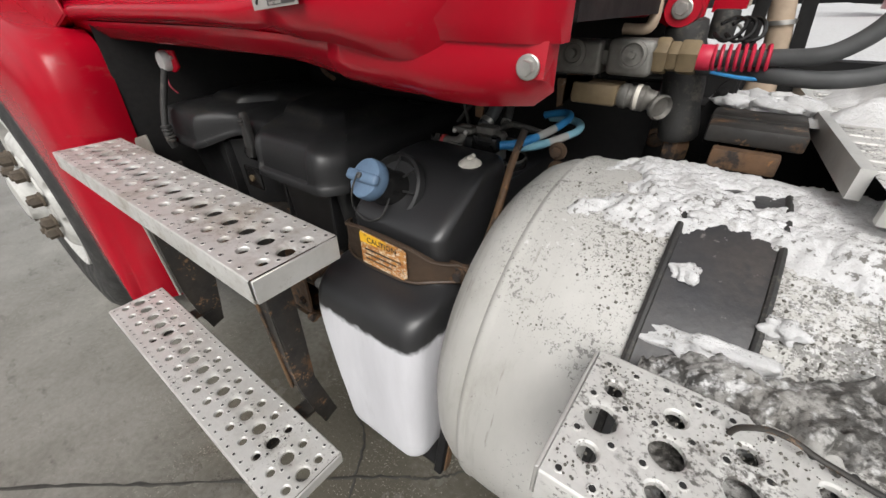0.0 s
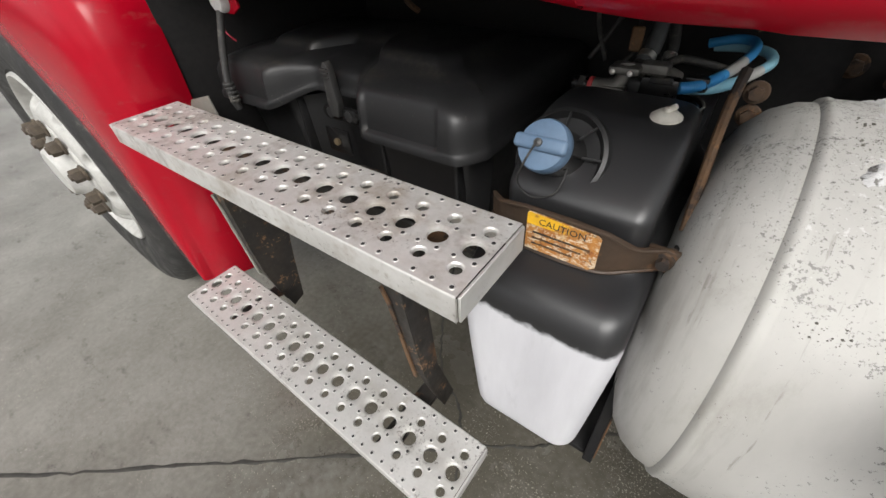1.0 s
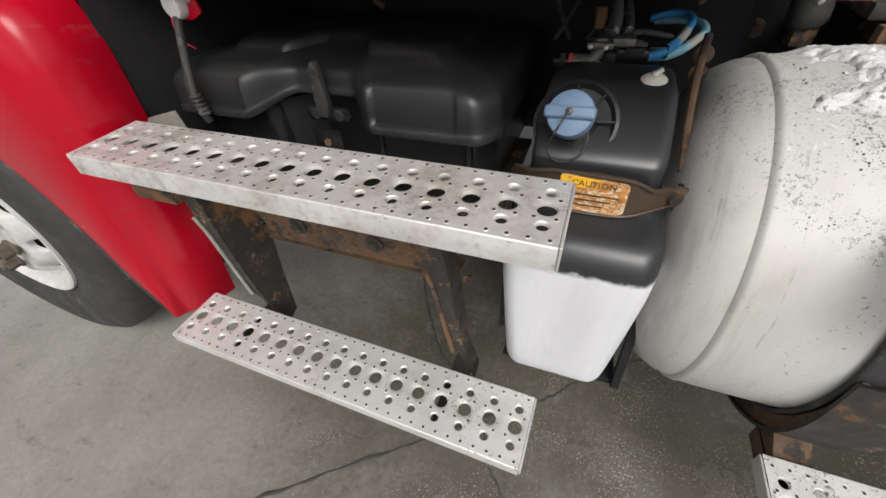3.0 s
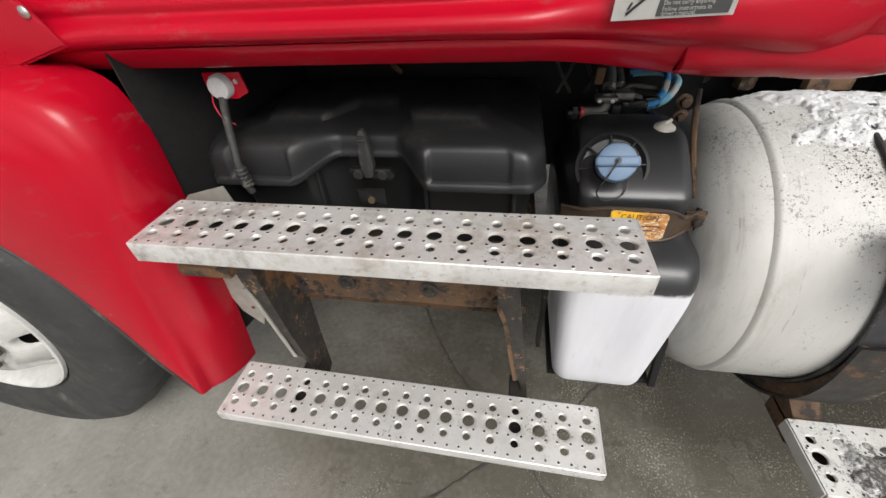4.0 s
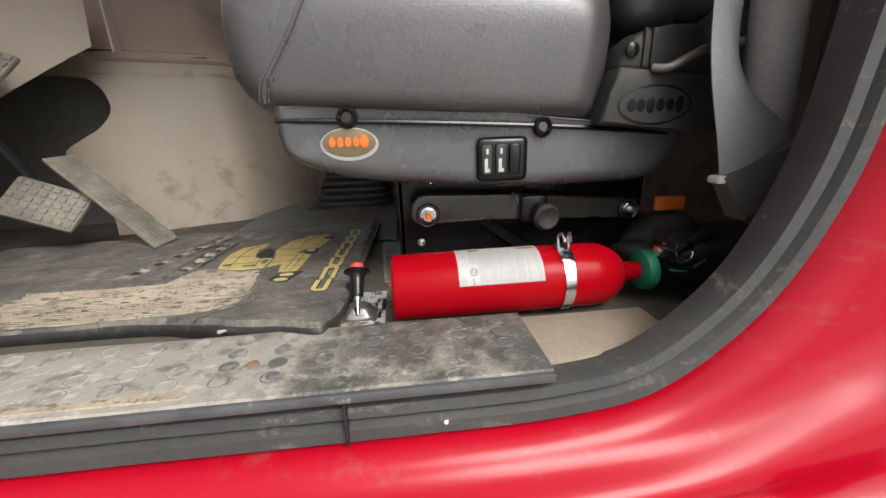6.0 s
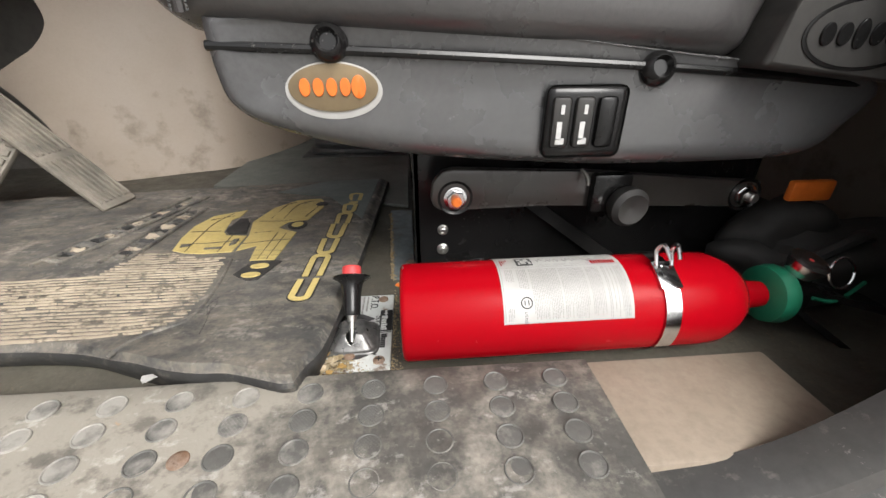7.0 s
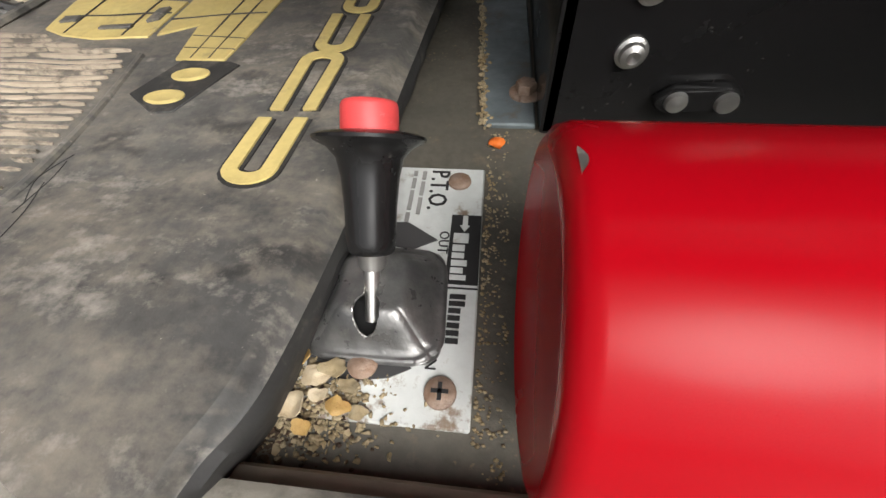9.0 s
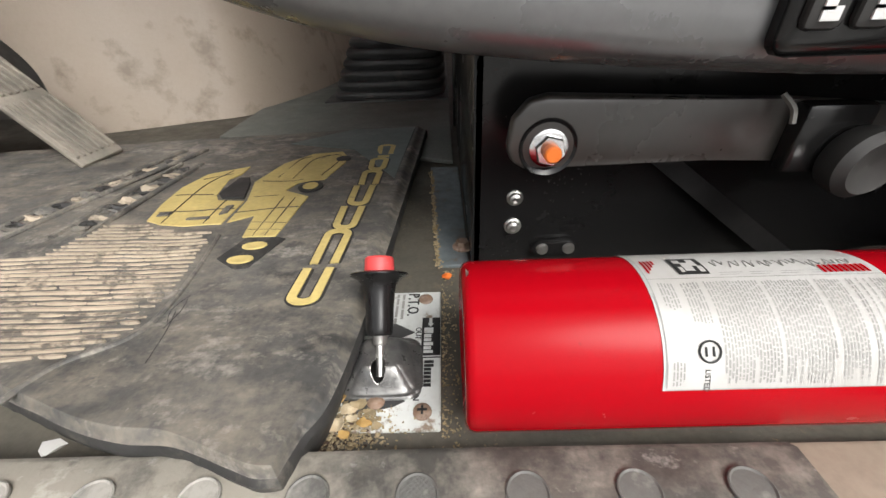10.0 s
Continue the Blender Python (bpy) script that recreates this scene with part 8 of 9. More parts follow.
    part("cover_bolt", lathe([(0, 0.0075), (0.003, 0.0075), (0.004, 0.006), (0.004, 0)], (0.650, 0.386, 1.468), (0, -1, 0), 18), BLACK_GLOSS, rc)


SLEEVE = surface("scuffed_grey_sleeve", (0.085, 0.082, 0.080), (0.115, 0.11, 0.107), 0.5, 0.65, scale=14, fine=220, bump=0.12, stain=(0.32, 0.31, 0.28), stain_scale=38, stain_amount=0.3)


def build_seat_belt():
    sb = thing("seat_belt", (0.76, 0.33, 1.29), "grey seat belt hanging beside the seat, with its anchor", "seat belt")
    pts = [((0.692, 0.34, 1.62), (0.738, 0.34, 1.62)), ((0.695, 0.335, 1.50), (0.733, 0.345, 1.49)), ((0.700, 0.33, 1.44), (0.748, 0.34, 1.43)), ((0.718, 0.33, 1.38), (0.790, 0.33, 1.39)), ((0.730, 0.33, 1.337), (0.795, 0.327, 1.374))]
    bm = bmesh.new()
    a = smooth_path([p for p, _ in pts], 6)
    b = smooth_path([q for _, q in pts], 6)
    n = len(a) - 1
    sheet(lambda u, v: a[round(u * n)].lerp(b[round(u * n)], v) + Vector((0, -0.006 * math.sin(math.pi * v), 0)), n, 6, bm)
    part("webbing", bm, BELT, sb, solid=0.0016, angle=60)
    part("anchor_sleeve", loft([[(0.728, 0.322, 1.338), (0.804, 0.316, 1.374), (0.804, 0.338, 1.374), (0.728, 0.342, 1.338)], [(0.756, 0.318, 1.293), (0.806, 0.314, 1.34), (0.806, 0.338, 1.34), (0.756, 0.342, 1.293)]]), SLEEVE, sb, "dark plastic anchor sleeve")
    part("anchor_clip", box(0.722, 0.734, 0.322, 0.338, 1.332, 1.34, 0.002), OFF_WHITE, sb)
    part("pillar_cover", lathe([(0, 0.024), (0.01, 0.0265), (0.12, 0.027), (0.6, 0.028)], (0.835, 0.395, 1.368), (-0.09, 0, 1), 24), GREY_TRIM, sb, "grey ribbed pillar cover")
    part("anchor_arm", tube([(0.845, 0.395, 1.39), (0.855, 0.395, 1.358), (0.90, 0.39, 1.352), (0.97, 0.38, 1.352)], 0.017, 12), GREY_TRIM, sb)
    bt = thing("seat_buckle", (0.77, 0.5, 1.25), "black buckle stalk with an orange tag", "buckle")
    part("stalk", tube([(0.73, 0.46, 1.20), (0.76, 0.47, 1.24), (0.78, 0.46, 1.275)], 0.010, 10), RUBBER, bt)
    part("tag", box(0.742, 0.785, 0.440, 0.448, 1.277, 1.297, 0.003, m=None), ORANGE, bt, "orange tag")
    jk = thing("black_bag", (0.83, 0.42, FLOOR), "crumpled black cloth behind the extinguisher", "bag")
    part("cloth", blob((0.82, 0.45, FLOOR + 0.035), (0.10, 0.055, 0.045), 6, bm=blob((0.78, 0.47, FLOOR + 0.05), (0.05, 0.035, 0.045), 9, sub=3), sub=3), BLACK_DUST, jk, angle=80)
    part("bag_strap", tube([(0.74, 0.43, FLOOR + 0.03), (0.77, 0.415, FLOOR + 0.06), (0.81, 0.42, FLOOR + 0.075), (0.85, 0.44, FLOOR + 0.06)], 0.006, 8), RUBBER, jk)


BOOT_RUBBER = surface("dull_boot_rubber", (0.030, 0.031, 0.031), (0.045, 0.046, 0.045), 0.45, 0.65, scale=9, fine=120, bump=0.1, stain=(0.10, 0.095, 0.08), stain_scale=9, stain_amount=0.35)
TUNNEL_RUBBER = surface("green_grey_floor_rubber", (0.105, 0.118, 0.105), (0.145, 0.155, 0.138), 0.55, 0.75, scale=12, fine=220, bump=0.2, stain=(0.20, 0.18, 0.14), stain_scale=16, stain_amount=0.35)


def build_front_interior():
    tn = thing("engine_cover", (0.0, 1.2, FLOOR), "scuffed beige moulded engine cover and knee panel", "engine cover")
    foot = smooth_path([(-0.62, 0.90, 0), (-0.42, 0.90, 0), (-0.29, 0.905, 0), (-0.19, 0.930, 0), (-0.085, 0.975, 0), (0.002, 1.015, 0), (0.054, 1.105, 0), (0.100, 1.25, 0), (0.125, 1.45, 0), (0.13, 1.9, 0)], 8)
    n = len(foot) - 1

    rim = smooth_path([(0.0, -0.22, 0), (0.25, -0.23, 0), (0.40, -0.27, 0), (0.49, -0.30, 0), (0.56, -0.262, 0), (0.62, -0.224, 0), (0.717, -0.198, 0), (0.816, -0.207, 0), (0.87, -0.225, 0), (0.90, -0.245, 0), (0.918, -0.31, 0), (0.935, -0.61, 0), (1.0, -0.61, 0)], 10)

    def start(v):
        for p, q in zip(rim, rim[1:]):
            if p.x <= v <= q.x + 1e-9:
                x = p.y - 0.040 + (q.y - p.y) * (v - p.x) / max(q.x - p.x, 1e-6)
                break
        for i in range(n):
            if foot[i].x <= x <= foot[i + 1].x:
                return (i + (x - foot[i].x) / (foot[i + 1].x - foot[i].x)) / n
        return 0.0

    def along(s):
        i = min(n - 1, int(s * n))
        return foot[i].lerp(foot[i + 1], s * n - i)

    def wall(u, v):
        s0 = start(v)
        p = along(min(1.0, s0 + (1 - s0) * u))
        z = FLOOR + 0.385 * v
        lean = 0.06 * v + 0.03 * v * v
        d = (Vector((-0.3, 1.5, 0)) - p).normalized()
        return (p.x + d.x * lean, p.y + d.y * lean, z)
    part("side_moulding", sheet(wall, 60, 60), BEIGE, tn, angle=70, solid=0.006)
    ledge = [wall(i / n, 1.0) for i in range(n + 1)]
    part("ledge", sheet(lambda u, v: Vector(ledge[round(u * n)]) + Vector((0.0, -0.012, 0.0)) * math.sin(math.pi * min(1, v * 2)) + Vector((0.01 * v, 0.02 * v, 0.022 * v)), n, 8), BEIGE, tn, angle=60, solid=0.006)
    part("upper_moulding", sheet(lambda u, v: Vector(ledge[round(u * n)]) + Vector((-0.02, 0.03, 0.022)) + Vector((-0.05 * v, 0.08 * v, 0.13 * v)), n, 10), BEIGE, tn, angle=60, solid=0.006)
    part("seam", tube([Vector(ledge[i]) + Vector((-0.014, 0.012, 0.022)) for i in range(0, n + 1, 3)], 0.003, 6), INK, tn)
    part("upper_seam", box(-0.168, -0.164, 0.905, 0.93, 1.56, 1.70), BEIGE, tn)
    for x, z in ((-0.285, 1.566), (-0.243, 1.558)):
        part("cover_screw", lathe([(0, 0.011), (0.002, 0.010), (-0.003, 0.006), (-0.003, 0.0)], (x, 0.948, z), (0, -1, 0), 18), BEIGE, tn)
    part("dash_top", sheet(lambda u, v: (-0.95 + 0.55 * u, 0.45 + 1.75 * v, 1.74 + 0.05 * math.sin(math.pi * u)), 10, 6), GREY_DASH, tn, solid=0.02)
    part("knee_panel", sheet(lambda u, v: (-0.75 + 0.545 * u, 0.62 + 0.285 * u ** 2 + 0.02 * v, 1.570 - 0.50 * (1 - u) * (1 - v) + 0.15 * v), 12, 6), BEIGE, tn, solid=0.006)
    part("footwell_lining", sheet(lambda u, v: (-0.80 + 0.74 * u, 1.03 + 0.05 * u, FLOOR + 0.40 * v), 6, 6), DOOR_IN, tn, "dark carpet behind the opening", solid=0.008)
    bo = thing("gear_boot", (0.29, 1.1, FLOOR), "black ribbed rubber gear-lever boot", "boot")
    rings = []
    tiers = 6
    for k in range(tiers * 4 + 1):
        t, q = k / (tiers * 4), k % 4
        out = (0.0, 0.006, 0.0075, 0.006)[q]
        x0, x1 = 0.150 + 0.052 * t - out, 0.374 - 0.004 * t + out
        y0, y1 = 1.072 + 0.022 * t - out, 1.30 - 0.05 * t + out
        z = FLOOR + 0.008 + 0.112 * (k - (0.5 if q == 0 else 0)) / (tiers * 4)
        cx, cy, hx, hy = (x0 + x1) / 2, (y0 + y1) / 2, (x1 - x0) / 2, (y1 - y0) / 2
        rings.append([(cx + hx * (abs(math.cos(a)) ** 0.35) * math.copysign(1, math.cos(a)), cy + hy * (abs(math.sin(a)) ** 0.35) * math.copysign(1, math.sin(a)), z) for a in [2 * math.pi * p / 48 + 0.01 for p in range(48)]])
    part("bellows", loft(rings), BOOT_RUBBER, bo, angle=35)
    part("boot_flange", box(0.136, 0.384, 1.058, 1.318, FLOOR, FLOOR + 0.010, 0.003), BOOT_RUBBER, bo)
    part("boot_top", lathe([(0, 0.066), (0.04, 0.060), (0.09, 0.03), (0.14, 0.02)], (0.287, 1.185, FLOOR + 0.112), (0, 0.05, 1), 24), BOOT_RUBBER, bo)
    fl = thing("tunnel_mat", (0.22, 1.2, FLOOR), "green-grey rubber sheet over the tunnel floor", "mat")
    part("sheet", prism([(0.02, 0.86), (0.385, 0.722), (0.388, 1.75), (0.02, 1.75)], "z", FLOOR + 0.0005, FLOOR + 0.007, 0.002, 2), TUNNEL_RUBBER, fl)
    # pedals
    pd = thing("accelerator_pedal", (-0.03, 0.72, FLOOR), "long worn accelerator pedal with ribbed tread", "pedal")
    a, b = Vector((-0.045, 0.715, 1.202)), Vector((-0.212, 0.750, 1.366))
    ex = (b - a).normalized()
    ey = Vector((-0.29, -0.95, 0.0))
    ey = (ey - ex * ey.dot(ex)).normalized()
    m = axes(a, ex, ey)
    L = (b - a).length
    part("pedal_plate", box(0, L, -0.028, 0.028, -0.008, 0.0, 0.004, 2, m=m), PEDAL, pd)
    ribs = bmesh.new()
    for k in range(7):
        y = -0.023 + 0.0077 * k
        box(0.01, L * 0.40, y - 0.0018, y + 0.0018, 0.0, 0.0035, 0.001, 1, ribs, m)
        box(L * 0.45, L - 0.012, y - 0.0018, y + 0.0018, 0.0, 0.0035, 0.001, 1, ribs, m)
    part("pedal_ribs", ribs, PEDAL, pd)
    for x, y, z, nm in ((-0.236, 0.72, 1.284, "brake_pedal"), (-0.285, 0.72, 1.520, "clutch_pedal")):
        bp = thing(nm, (x, y, z - 0.05), "worn rubber-faced pedal on a bent arm", "pedal")
        mm = axes((x, y, z), (0.9, 0, -0.35), (0.25, 0.6, 0.65))
        part("pad", box(-0.062, 0.062, -0.040, 0.040, -0.008, 0.004, 0.006, 2, m=mm), PEDAL, bp)
        rb = bmesh.new()
        for k in range(8):
            for j in range(5):
                box(-0.057 + 0.015 * k, -0.047 + 0.015 * k, -0.034 + 0.0145 * j, -0.024 + 0.0145 * j, 0.003, 0.0065, 0.001, 1, rb, mm)
        part("pad_studs", rb, PEDAL, bp)
        part("arm", tube([(x - 0.01, y + 0.02, z), (x - 0.06, y + 0.05, z + 0.06), (x - 0.16, y + 0.05, z + 0.25)], 0.010, 8), CHASSIS, bp)


GREY_DASH = surface("grey_dash", (0.11, 0.115, 0.115), (0.14, 0.145, 0.145), 0.5, 0.7, scale=8, fine=220, bump=0.1)


# ---- chassis and what lies behind the cab ----
def build_chassis():
    ch = thing("chassis_frame", (0.5, 0.9, 0.6), "black steel chassis rails and crossmembers", "chassis")
    part("side_rail", prism([(0.72, 0.62), (0.80, 0.62), (0.80, 0.63), (0.73, 0.63), (0.73, 0.90), (0.80, 0.90), (0.80, 0.91), (0.72, 0.91)], "x", -1.4, 4.0), CHASSIS, ch)
    part("far_rail", prism([(1.62, 0.62), (1.70, 0.62), (1.70, 0.91), (1.62, 0.91)], "x", -1.4, 4.0), CHASSIS, ch)
    for x in (-0.2, 0.9, 2.2):
        part("crossmember", box(x, x + 0.08, 0.80, 1.62, 0.66, 0.86, 0.006), CHASSIS, ch)
    part("gearbox", lathe([(0, 0.18), (0.1, 0.24), (0.5, 0.23), (0.8, 0.17), (1.2, 0.12)], (-0.4, 1.2, 0.70), (1, 0, 0), 24), CHASSIS, ch)
    # added sheet, keeps the unseen space behind the boxes black
    part("backing_sheet", box(0.02, 1.06, 0.69, 0.70, 0.60, 1.055), CHASSIS, ch, "black sheet added to darken the space behind the boxes")
    for k in range(7):
        bolt("rail_bolt", (0.98 + 0.09 * (k % 4), 0.72, 0.84 - 0.09 * (k // 4)), (0, -1, 0), 0.012, 0.014, RUST, ch)
    part("air_line", tube([(-0.2, 0.66, 0.96), (0.3, 0.66, 0.965), (0.75, 0.66, 0.95), (1.1, 0.68, 0.96)], 0.011, 10), BLACK_GLOSS, ch)
    part("sensor", cyl((0.33, 0.50, 1.05), (0.33, 0.50, 0.955), 0.012, 0.002), CAST, ch)
    part("sensor_lead", tube([(0.33, 0.50, 0.955), (0.33, 0.51, 0.93), (0.34, 0.53, 0.91)], 0.006, 8), RUST, ch)
    for k in range(14):
        part("radiator_fin", box(0.14 + 0.012 * k, 0.146 + 0.012 * k, 0.664, 0.69, 0.93, 1.04), CHASSIS, ch)


def build_hydraulics():
    hy = thing("hydraulic_manifold", (1.05, 0.52, 0.95), "chain of grey hydraulic fittings with rubber hoses", "hydraulics")
    y = 0.55
    part("cast_block", box(0.918, 0.992, y - 0.028, y + 0.03, 0.972, 1.020, 0.006, 3), CAST, hy)
    part("cast_boss", lathe([(0, 0.021), (0.006, 0.021), (0.008, 0.015), (0.004, 0.013), (0.004, 0.007), (0.012, 0.006), (0.012, 0)], (0.9485, y - 0.026, 1.002), (0, -1, 0), 24), CAST, hy)
    part("ball_valve", box(1.000, 1.066, y - 0.026, y + 0.026, 0.974, 1.024, 0.008, 3), CAST, hy)
    part("valve_spindle", lathe([(0, 0.020), (0.006, 0.020), (0.007, 0.016), (0.003, 0.0145), (0.003, 0.006), (0.012, 0.005), (0.012, 0)], (1.0375, y - 0.025, 1.004), (0, -1, 0), 24), CAST, hy)
    for x0, x1, r in ((0.990, 1.002, 0.020), (1.064, 1.082, 0.026), (1.082, 1.096, 0.021), (1.096, 1.120, 0.024)):
        part("hex_nut", hexagon((x0, y, 1.002), (1, 0, 0), r, x1 - x0), DULL_BRASS if x0 > 1.05 else CAST, hy)
    part("lower_block", box(0.954, 1.026, y - 0.025, y + 0.03, 0.928, 0.960, 0.004), DULL_BRASS, hy)
    part("coupling", lathe([(0, 0.015), (0.006, 0.019), (0.014, 0.019), (0.016, 0.016), (0.022, 0.016), (0.024, 0.019), (0.040, 0.019), (0.044, 0.015), (0.056, 0.013)], (1.026, y - 0.006, 0.944), (1, 0, -0.05), 24), CAST, hy)
    part("coupling_band", cyl((1.052, y - 0.006, 0.943), (1.059, y - 0.006, 0.943), 0.0195, 0.001), OFF_WHITE, hy)
    part("dust_cap", lathe([(0, 0.017), (0.008, 0.019), (0.012, 0.017), (0.006, 0.014), (0.006, 0)], (1.086, y - 0.012, 0.935), (0.75, -0.6, -0.1), 24), CAST, hy)
    part("latch_arm", prism([(0.925, 0.962), (0.985, 0.966), (0.985, 0.972), (0.940, 0.970), (0.940, 0.92), (0.930, 0.915)], "y", y - 0.02, y - 0.014, 0.001, 1), RUST, hy)
    part("bent_pipe", tube([(1.005, y + 0.02, 1.035), (1.035, y + 0.02, 1.035), (1.045, y + 0.02, 1.045), (1.045, y + 0.02, 1.08)], 0.008, 10), PIPE_TAN, hy)
    part("hose", tube([(1.118, y, 1.003), (1.16, y, 1.004), (1.205, y - 0.01, 1.008), (1.245, y - 0.02, 1.013), (1.268, y - 0.02, 1.024), (1.289, y - 0.02, 1.046), (1.302, y - 0.02, 1.08), (1.305, y - 0.02, 1.14)], 0.0105, 14), HOSE, hy, "grey hydraulic hose")
    part("hose", tube([(1.12, y + 0.05, 0.985), (1.17, y + 0.03, 0.985), (1.212, y - 0.01, 0.988), (1.262, y - 0.02, 0.988), (1.31, y - 0.02, 0.999), (1.36, y - 0.02, 1.03)], 0.0105, 14), HOSE, hy, "grey hydraulic hose")
    guard = bmesh.new()
    pts = [Vector((1.135 + 0.068 * k / 160, y - 0.006 * k / 160 + 0.0150 * math.cos(2 * math.pi * 8 * k / 160), 1.0035 + 0.004 * k / 160 + 0.0150 * math.sin(2 * math.pi * 8 * k / 160))) for k in range(161)]
    tube(pts, 0.0023, 6, guard, sharp=True)
    cyl((1.117, y, 1.003), (1.137, y, 1.0035), 0.0165, 0.002, 20, guard)
    part("spiral_guard", guard, HOSE_RED, hy, "red spiral hose guard")
    part("guard_tail", tube([(1.14, y - 0.004, 0.986), (1.18, y - 0.008, 0.982), (1.22, y + 0.002, 0.981)], 0.0025, 6), BLUE_HOSE, hy)
    for (xa, za), (xb, zb), r in (((1.082, 1.045), (1.096, 0.99), 0.029), ((1.098, 0.985), (1.118, 0.87), 0.030)):
        ax = Vector((xb - xa, 0, zb - za))
        h = ax.length
        part("rubber_mount", lathe([(0, r * 0.8), (h * 0.08, r), (h * 0.3, r * 1.02), (h * 0.55, r * 0.94), (h * 0.8, r * 1.02), (h * 0.95, r), (h, r * 0.85)], (xa, 0.62, za), ax, 28), RUBBER, hy)
    part("mount_nut", hexagon((1.118, 0.62, 0.84), (0, 0, 1), 0.022, 0.03), RUST, hy)
    for k in range(3):
        part("coiled_line", tube([(1.125 + 0.014 * k, 0.60, 1.03), (1.14 + 0.014 * k, 0.585, 1.022), (1.155 + 0.014 * k, 0.59, 1.03), (1.16 + 0.01 * k, 0.60, 1.045), (1.145 + 0.012 * k, 0.61, 1.05), (1.13 + 0.014 * k, 0.60, 1.042)], 0.0028, 6), BLACK_GLOSS, hy)
    mt = thing("cab_mount", (1.07, 0.62, 1.03), "red cab mount arm with a rubber bush", "mount")
    part("arm", prism([(0.975, 1.048), (1.034, 1.050), (1.040, 1.14), (0.965, 1.14)], "y", 0.575, 0.585, 0.003), RED_DUSTY, mt)
    part("cheek", prism([(1.040, 1.045), (1.060, 1.034), (1.090, 1.036), (1.104, 1.050), (1.106, 1.14), (1.036, 1.14)], "y", 0.610, 0.622, 0.004), RED, mt)
    part("bush", lathe([(0, 0.024), (0.012, 0.026), (0.03, 0.024)], (1.076, 0.590, 1.061), (0, 1, 0), 24), RED_DUSTY, mt)
    bolt("bush_bolt", (1.076, 0.588, 1.061), (0, -1, 0), 0.009, 0.010, STEEL, mt)
    part("upper_brace", prism([(1.106, 1.055), (1.150, 1.060), (1.150, 1.12), (1.106, 1.12)], "y", 0.66, 0.68), RED, mt)
    part("rubber_buffer", cyl((1.128, 0.66, 1.02), (1.128, 0.66, 1.06), 0.018, 0.004), RUBBER, mt)
    ex = thing("lagged_pipe", (1.21, 0.95, 0.8), "tan lagged exhaust pipe with clamps", "pipe")
    part("pipe", tube([(1.212, 0.95, 0.80), (1.208, 0.95, 0.90), (1.205, 0.95, 0.96), (1.205, 0.95, 1.0), (1.192, 0.95, 1.06), (1.180, 0.95, 1.15), (1.17, 0.95, 1.7)], lambda t: 0.030 - 0.008 * smooth01(0.15, 0.35, t), 20), PIPE_TAN, ex)
    for z, xx in ((0.955, 1.205), (1.03, 1.199)):
        part("clamp", lathe([(0, 0.0275), (0.008, 0.0275)], (xx, 0.95, z), (-0.1, 0, 1), 24), STEEL, ex)
    fr = thing("headboard_frame", (1.16, 0.7, 0.8), "black upright frame behind the cab", "frame")
    part("post", box(1.157, 1.176, 0.695, 0.725, 0.80, 1.9, 0.002), CHASSIS, fr)
    part("post", loft([[(x, 0.94, z), (x + 0.024, 0.94, z), (x + 0.024, 0.965, z), (x, 0.965, z)] for x, z in ((1.245, 0.85), (1.220, 1.06), (1.19, 1.5), (1.18, 1.9))]), CHASSIS, fr)
    part("gusset", prism([(1.165, 0.968), (1.150, 0.95), (1.121, 0.868), (1.140, 0.830), (1.175, 0.830), (1.172, 0.955)], "y", 0.690, 0.697, 0.001, 1), CHASSIS, fr)
    for z in (0.86, 0.90, 0.94):
        part("frame_bolt", hexagon((1.158, 0.69, z), (0, -1, 0), 0.007, 0.007), CHASSIS, fr)
    part("ring_eye", tube([(1.142 + 0.010 * math.cos(t), 0.70, 1.028 + 0.010 * math.sin(t)) for t in [2 * math.pi * k / 14 for k in range(15)]], 0.0022, 6, sharp=True), CAST, fr)
    dk = thing("catwalk", (1.6, 0.7, 0.9), "punched aluminium catwalk, half under snow", "catwalk")
    cells = []
    for i in range(12):
        for j in range(16):
            u0, v0 = 0.012 + 0.05 * i, 0.345 + 0.038 * j
            cells.append((u0, u0 + 0.05, v0, v0 + 0.038, (u0 + 0.025, v0 + 0.019, 0.016, 0.0045)))

    def skew(y):
        return 1.311 - 0.075 * (y - 0.30)
    part("deck_plate", holed(lambda u, v, d: (skew(v) + u, v, 0.925 - d), cells, 0.006), ALU_DIRTY, dk)
    part("edge_plate", loft([[(skew(v), v, 0.898), (skew(v) + 0.012, v, 0.898), (skew(v) + 0.012, v, 0.930), (skew(v), v, 0.930)] for v in (0.385, 0.6, 0.985)]), ALU_SIDE, dk)
    part("front_lip", box(1.322, 1.93, 0.330, 0.344, 0.895, 0.927, 0.003), ALU_SIDE, dk)
    part("support", box(1.35, 1.40, 0.65, 0.75, 0.60, 0.90, 0.003), CHASSIS, dk)
    tl = thing("timber_boards", (1.22, 0.62, 0.87), "weathered dark boards across the chassis under snow", "boards")
    for k in range(4):
        part("board", box(1.160 - 0.003 * (k % 2), 1.276, 0.530 + 0.06 * k, 0.587 + 0.06 * k, 0.897 + 0.003 * (k % 2), 0.921 + 0.003 * (k % 2), 0.004), RUST_DARK, tl)
    part("board", box(1.175, 1.255, 0.505, 0.528, 0.868, 0.895, 0.003), RUST, tl, "brown weathered board end")
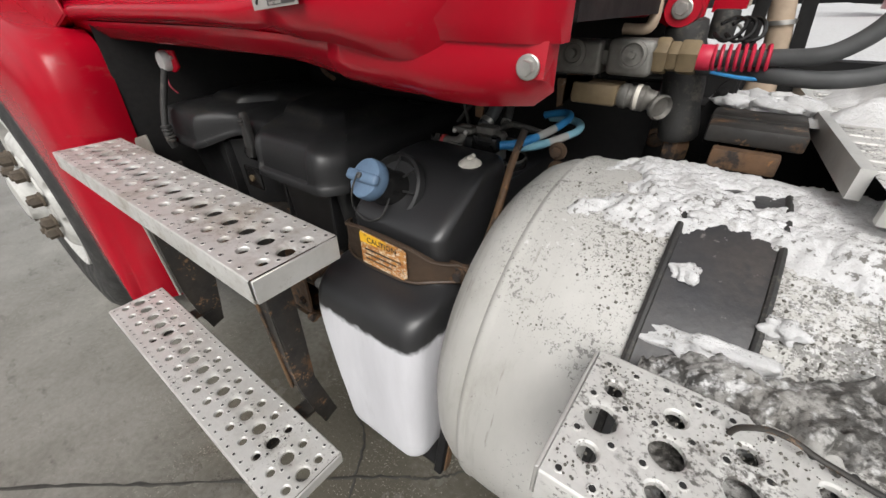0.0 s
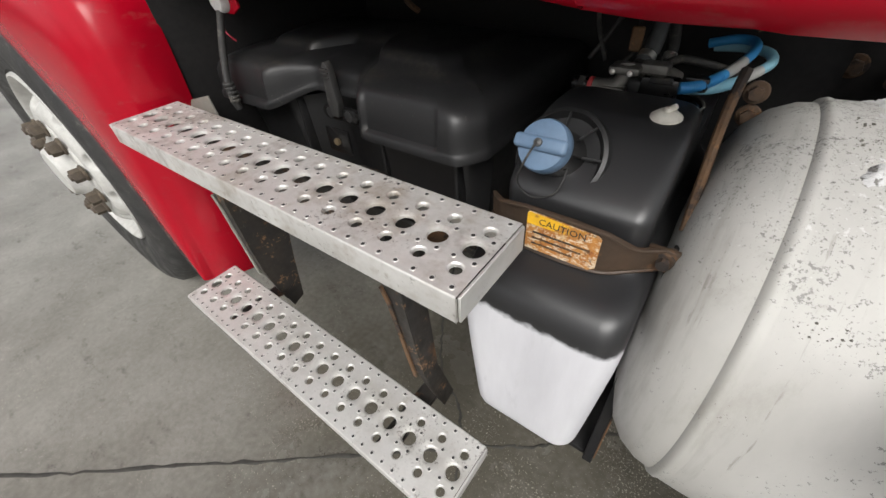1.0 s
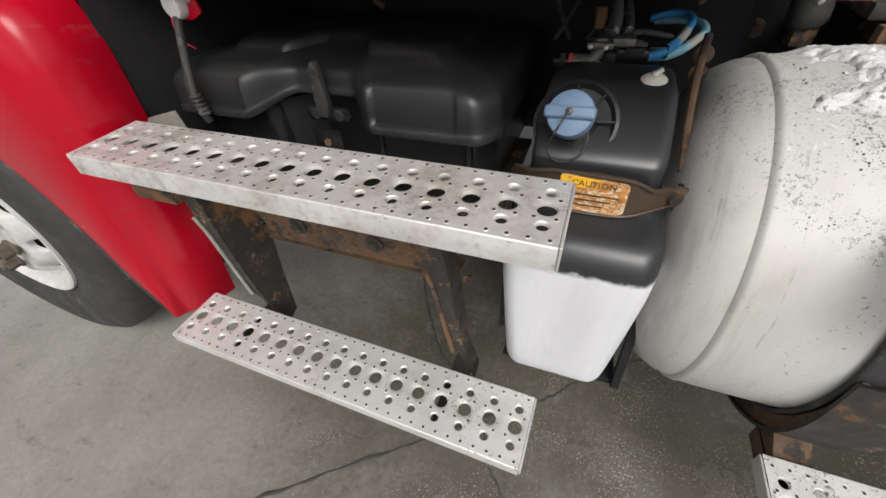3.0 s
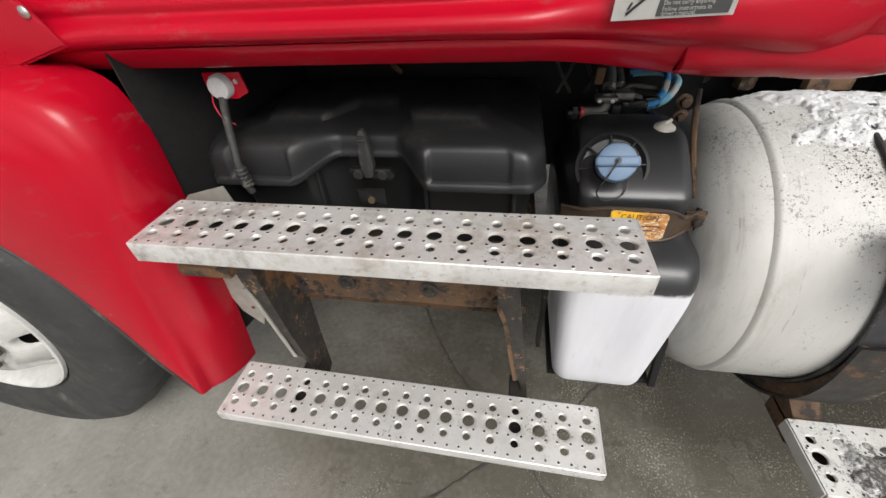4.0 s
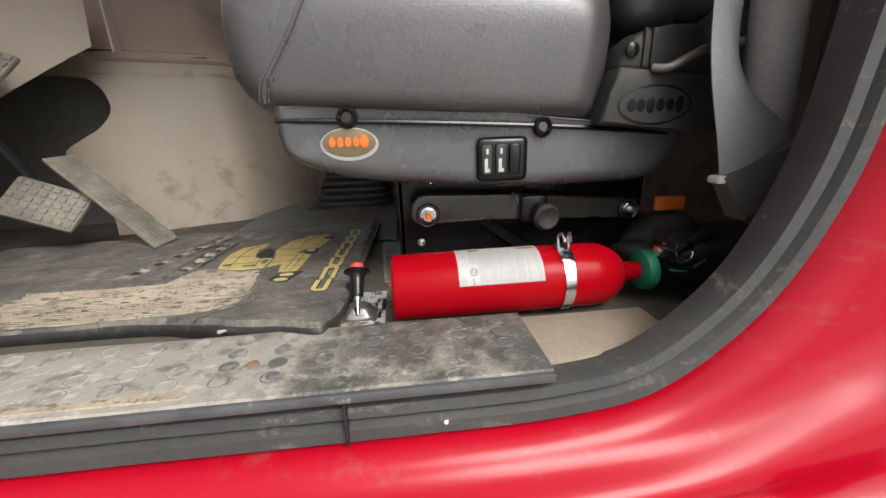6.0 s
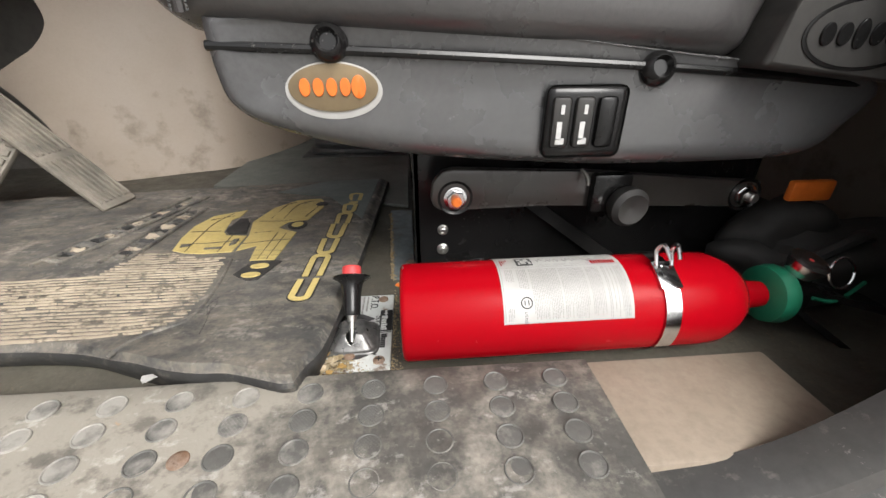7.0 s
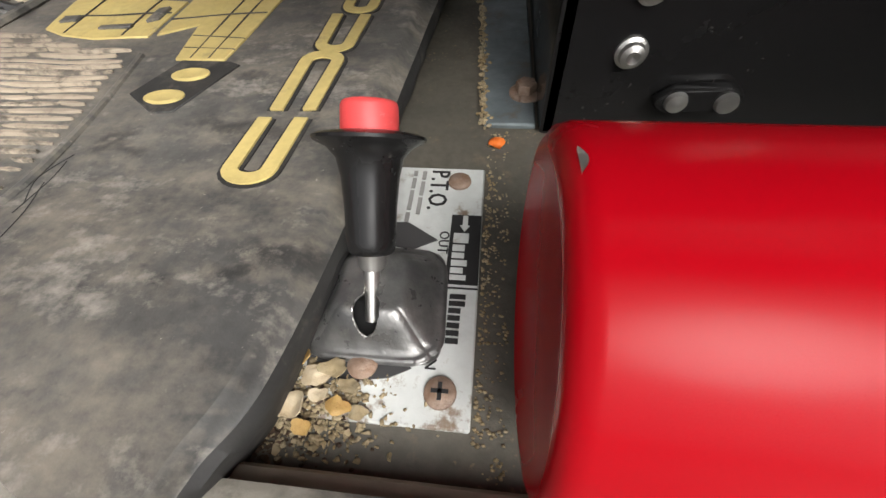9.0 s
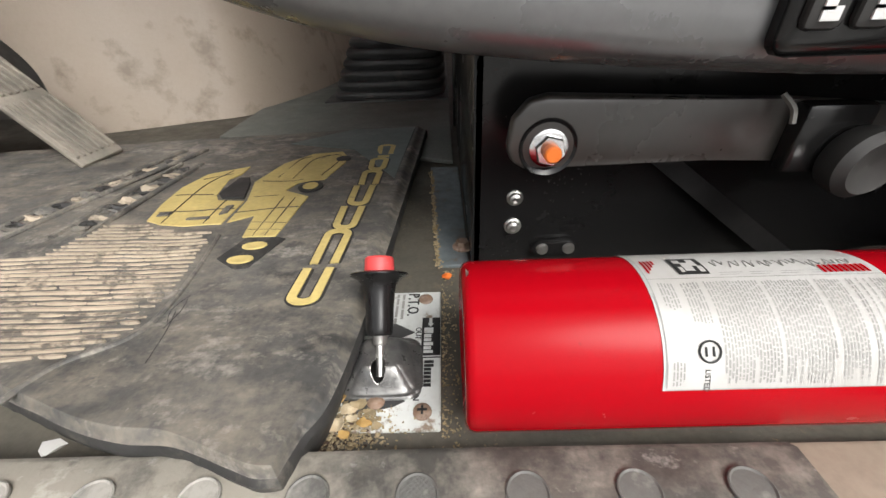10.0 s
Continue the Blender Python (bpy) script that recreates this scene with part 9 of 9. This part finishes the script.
    def deck_snow(u, v):
        x, y = 1.27 + 0.66 * u, 0.60 + 0.40 * v
        e = min(1, 6 * u, 6 * (1 - u), 5 * v, 5 * (1 - v))
        n = noise.noise(Vector((x * 8, y * 8, 7)))
        return (x, y, 0.918 + 0.05 * smooth01(0, 1, e * (0.9 + 0.8 * n)) * (1 + 0.5 * n) + 0.006 * noise.noise(Vector((x * 40, y * 40, 3))))
    tagged(part("snow_cover", sheet(deck_snow, 130, 90), SNOW, angle=80), "white snow heaped on the catwalk", "snow", kind="stuff")
    bm = bmesh.new()
    rnd = random.Random(6)
    for k in range(22):
        blob((1.17 + 0.10 * rnd.random(), 0.66 + 0.09 * rnd.random(), 0.928), (0.018 + 0.014 * rnd.random(), 0.02, 0.008 + 0.006 * rnd.random()), k, bm=bm, sub=3)
    tagged(part("snow_cover", bm, SNOW, angle=80), "broken snow lumps lying between the chassis parts", "snow", kind="stuff")


def build_distance():
    def field(u, v):
        x, y = -30 + 90 * u, 5.0 + 80 * v
        return (x, y, 0.02 + 0.5 * smooth01(0, 0.1, v) + 0.4 * noise.noise(Vector((x * 0.2, y * 0.2, 0))))
    tagged(part("snow_field", sheet(field, 40, 40), SNOW, angle=80), "snow-covered yard beyond the truck", "snow", kind="structure")
    for k, (x, y, w) in enumerate(((9, 14, 5), (15, 18, 6), (4, 20, 6))):
        tr = thing("parked_trailer", (x, y, 0.3), "far parked trailer in red and white", "trailer", "parked trailers")
        part("box_body", box(x, x + w, y, y + 2.4, 1.4, 3.4, 0.05), WHITE_TANK if k % 2 else RED_DUSTY, tr)
        part("skirt", box(x, x + w, y + 0.02, y + 2.38, 0.8, 1.35, 0.02), RED_DUSTY, tr)
        for q in (0.8, w - 0.8):
            part("wheel", cyl((x + q, y + 0.05, 0.75), (x + q, y + 0.35, 0.75), 0.5, 0.04), TYRE, tr)


for build in (build_ground, build_cab, build_fuel_tank, build_fluid_tank, build_battery_box, build_steps, build_step_brackets, build_fender,
              build_chassis, build_wheel, build_hydraulics, build_pump, build_tank_snow, build_warning_decal, build_seat, build_front_interior, build_floor_mat, build_sill_mat,
              build_lever, build_extinguisher, build_seat_belt, build_distance):
    build()
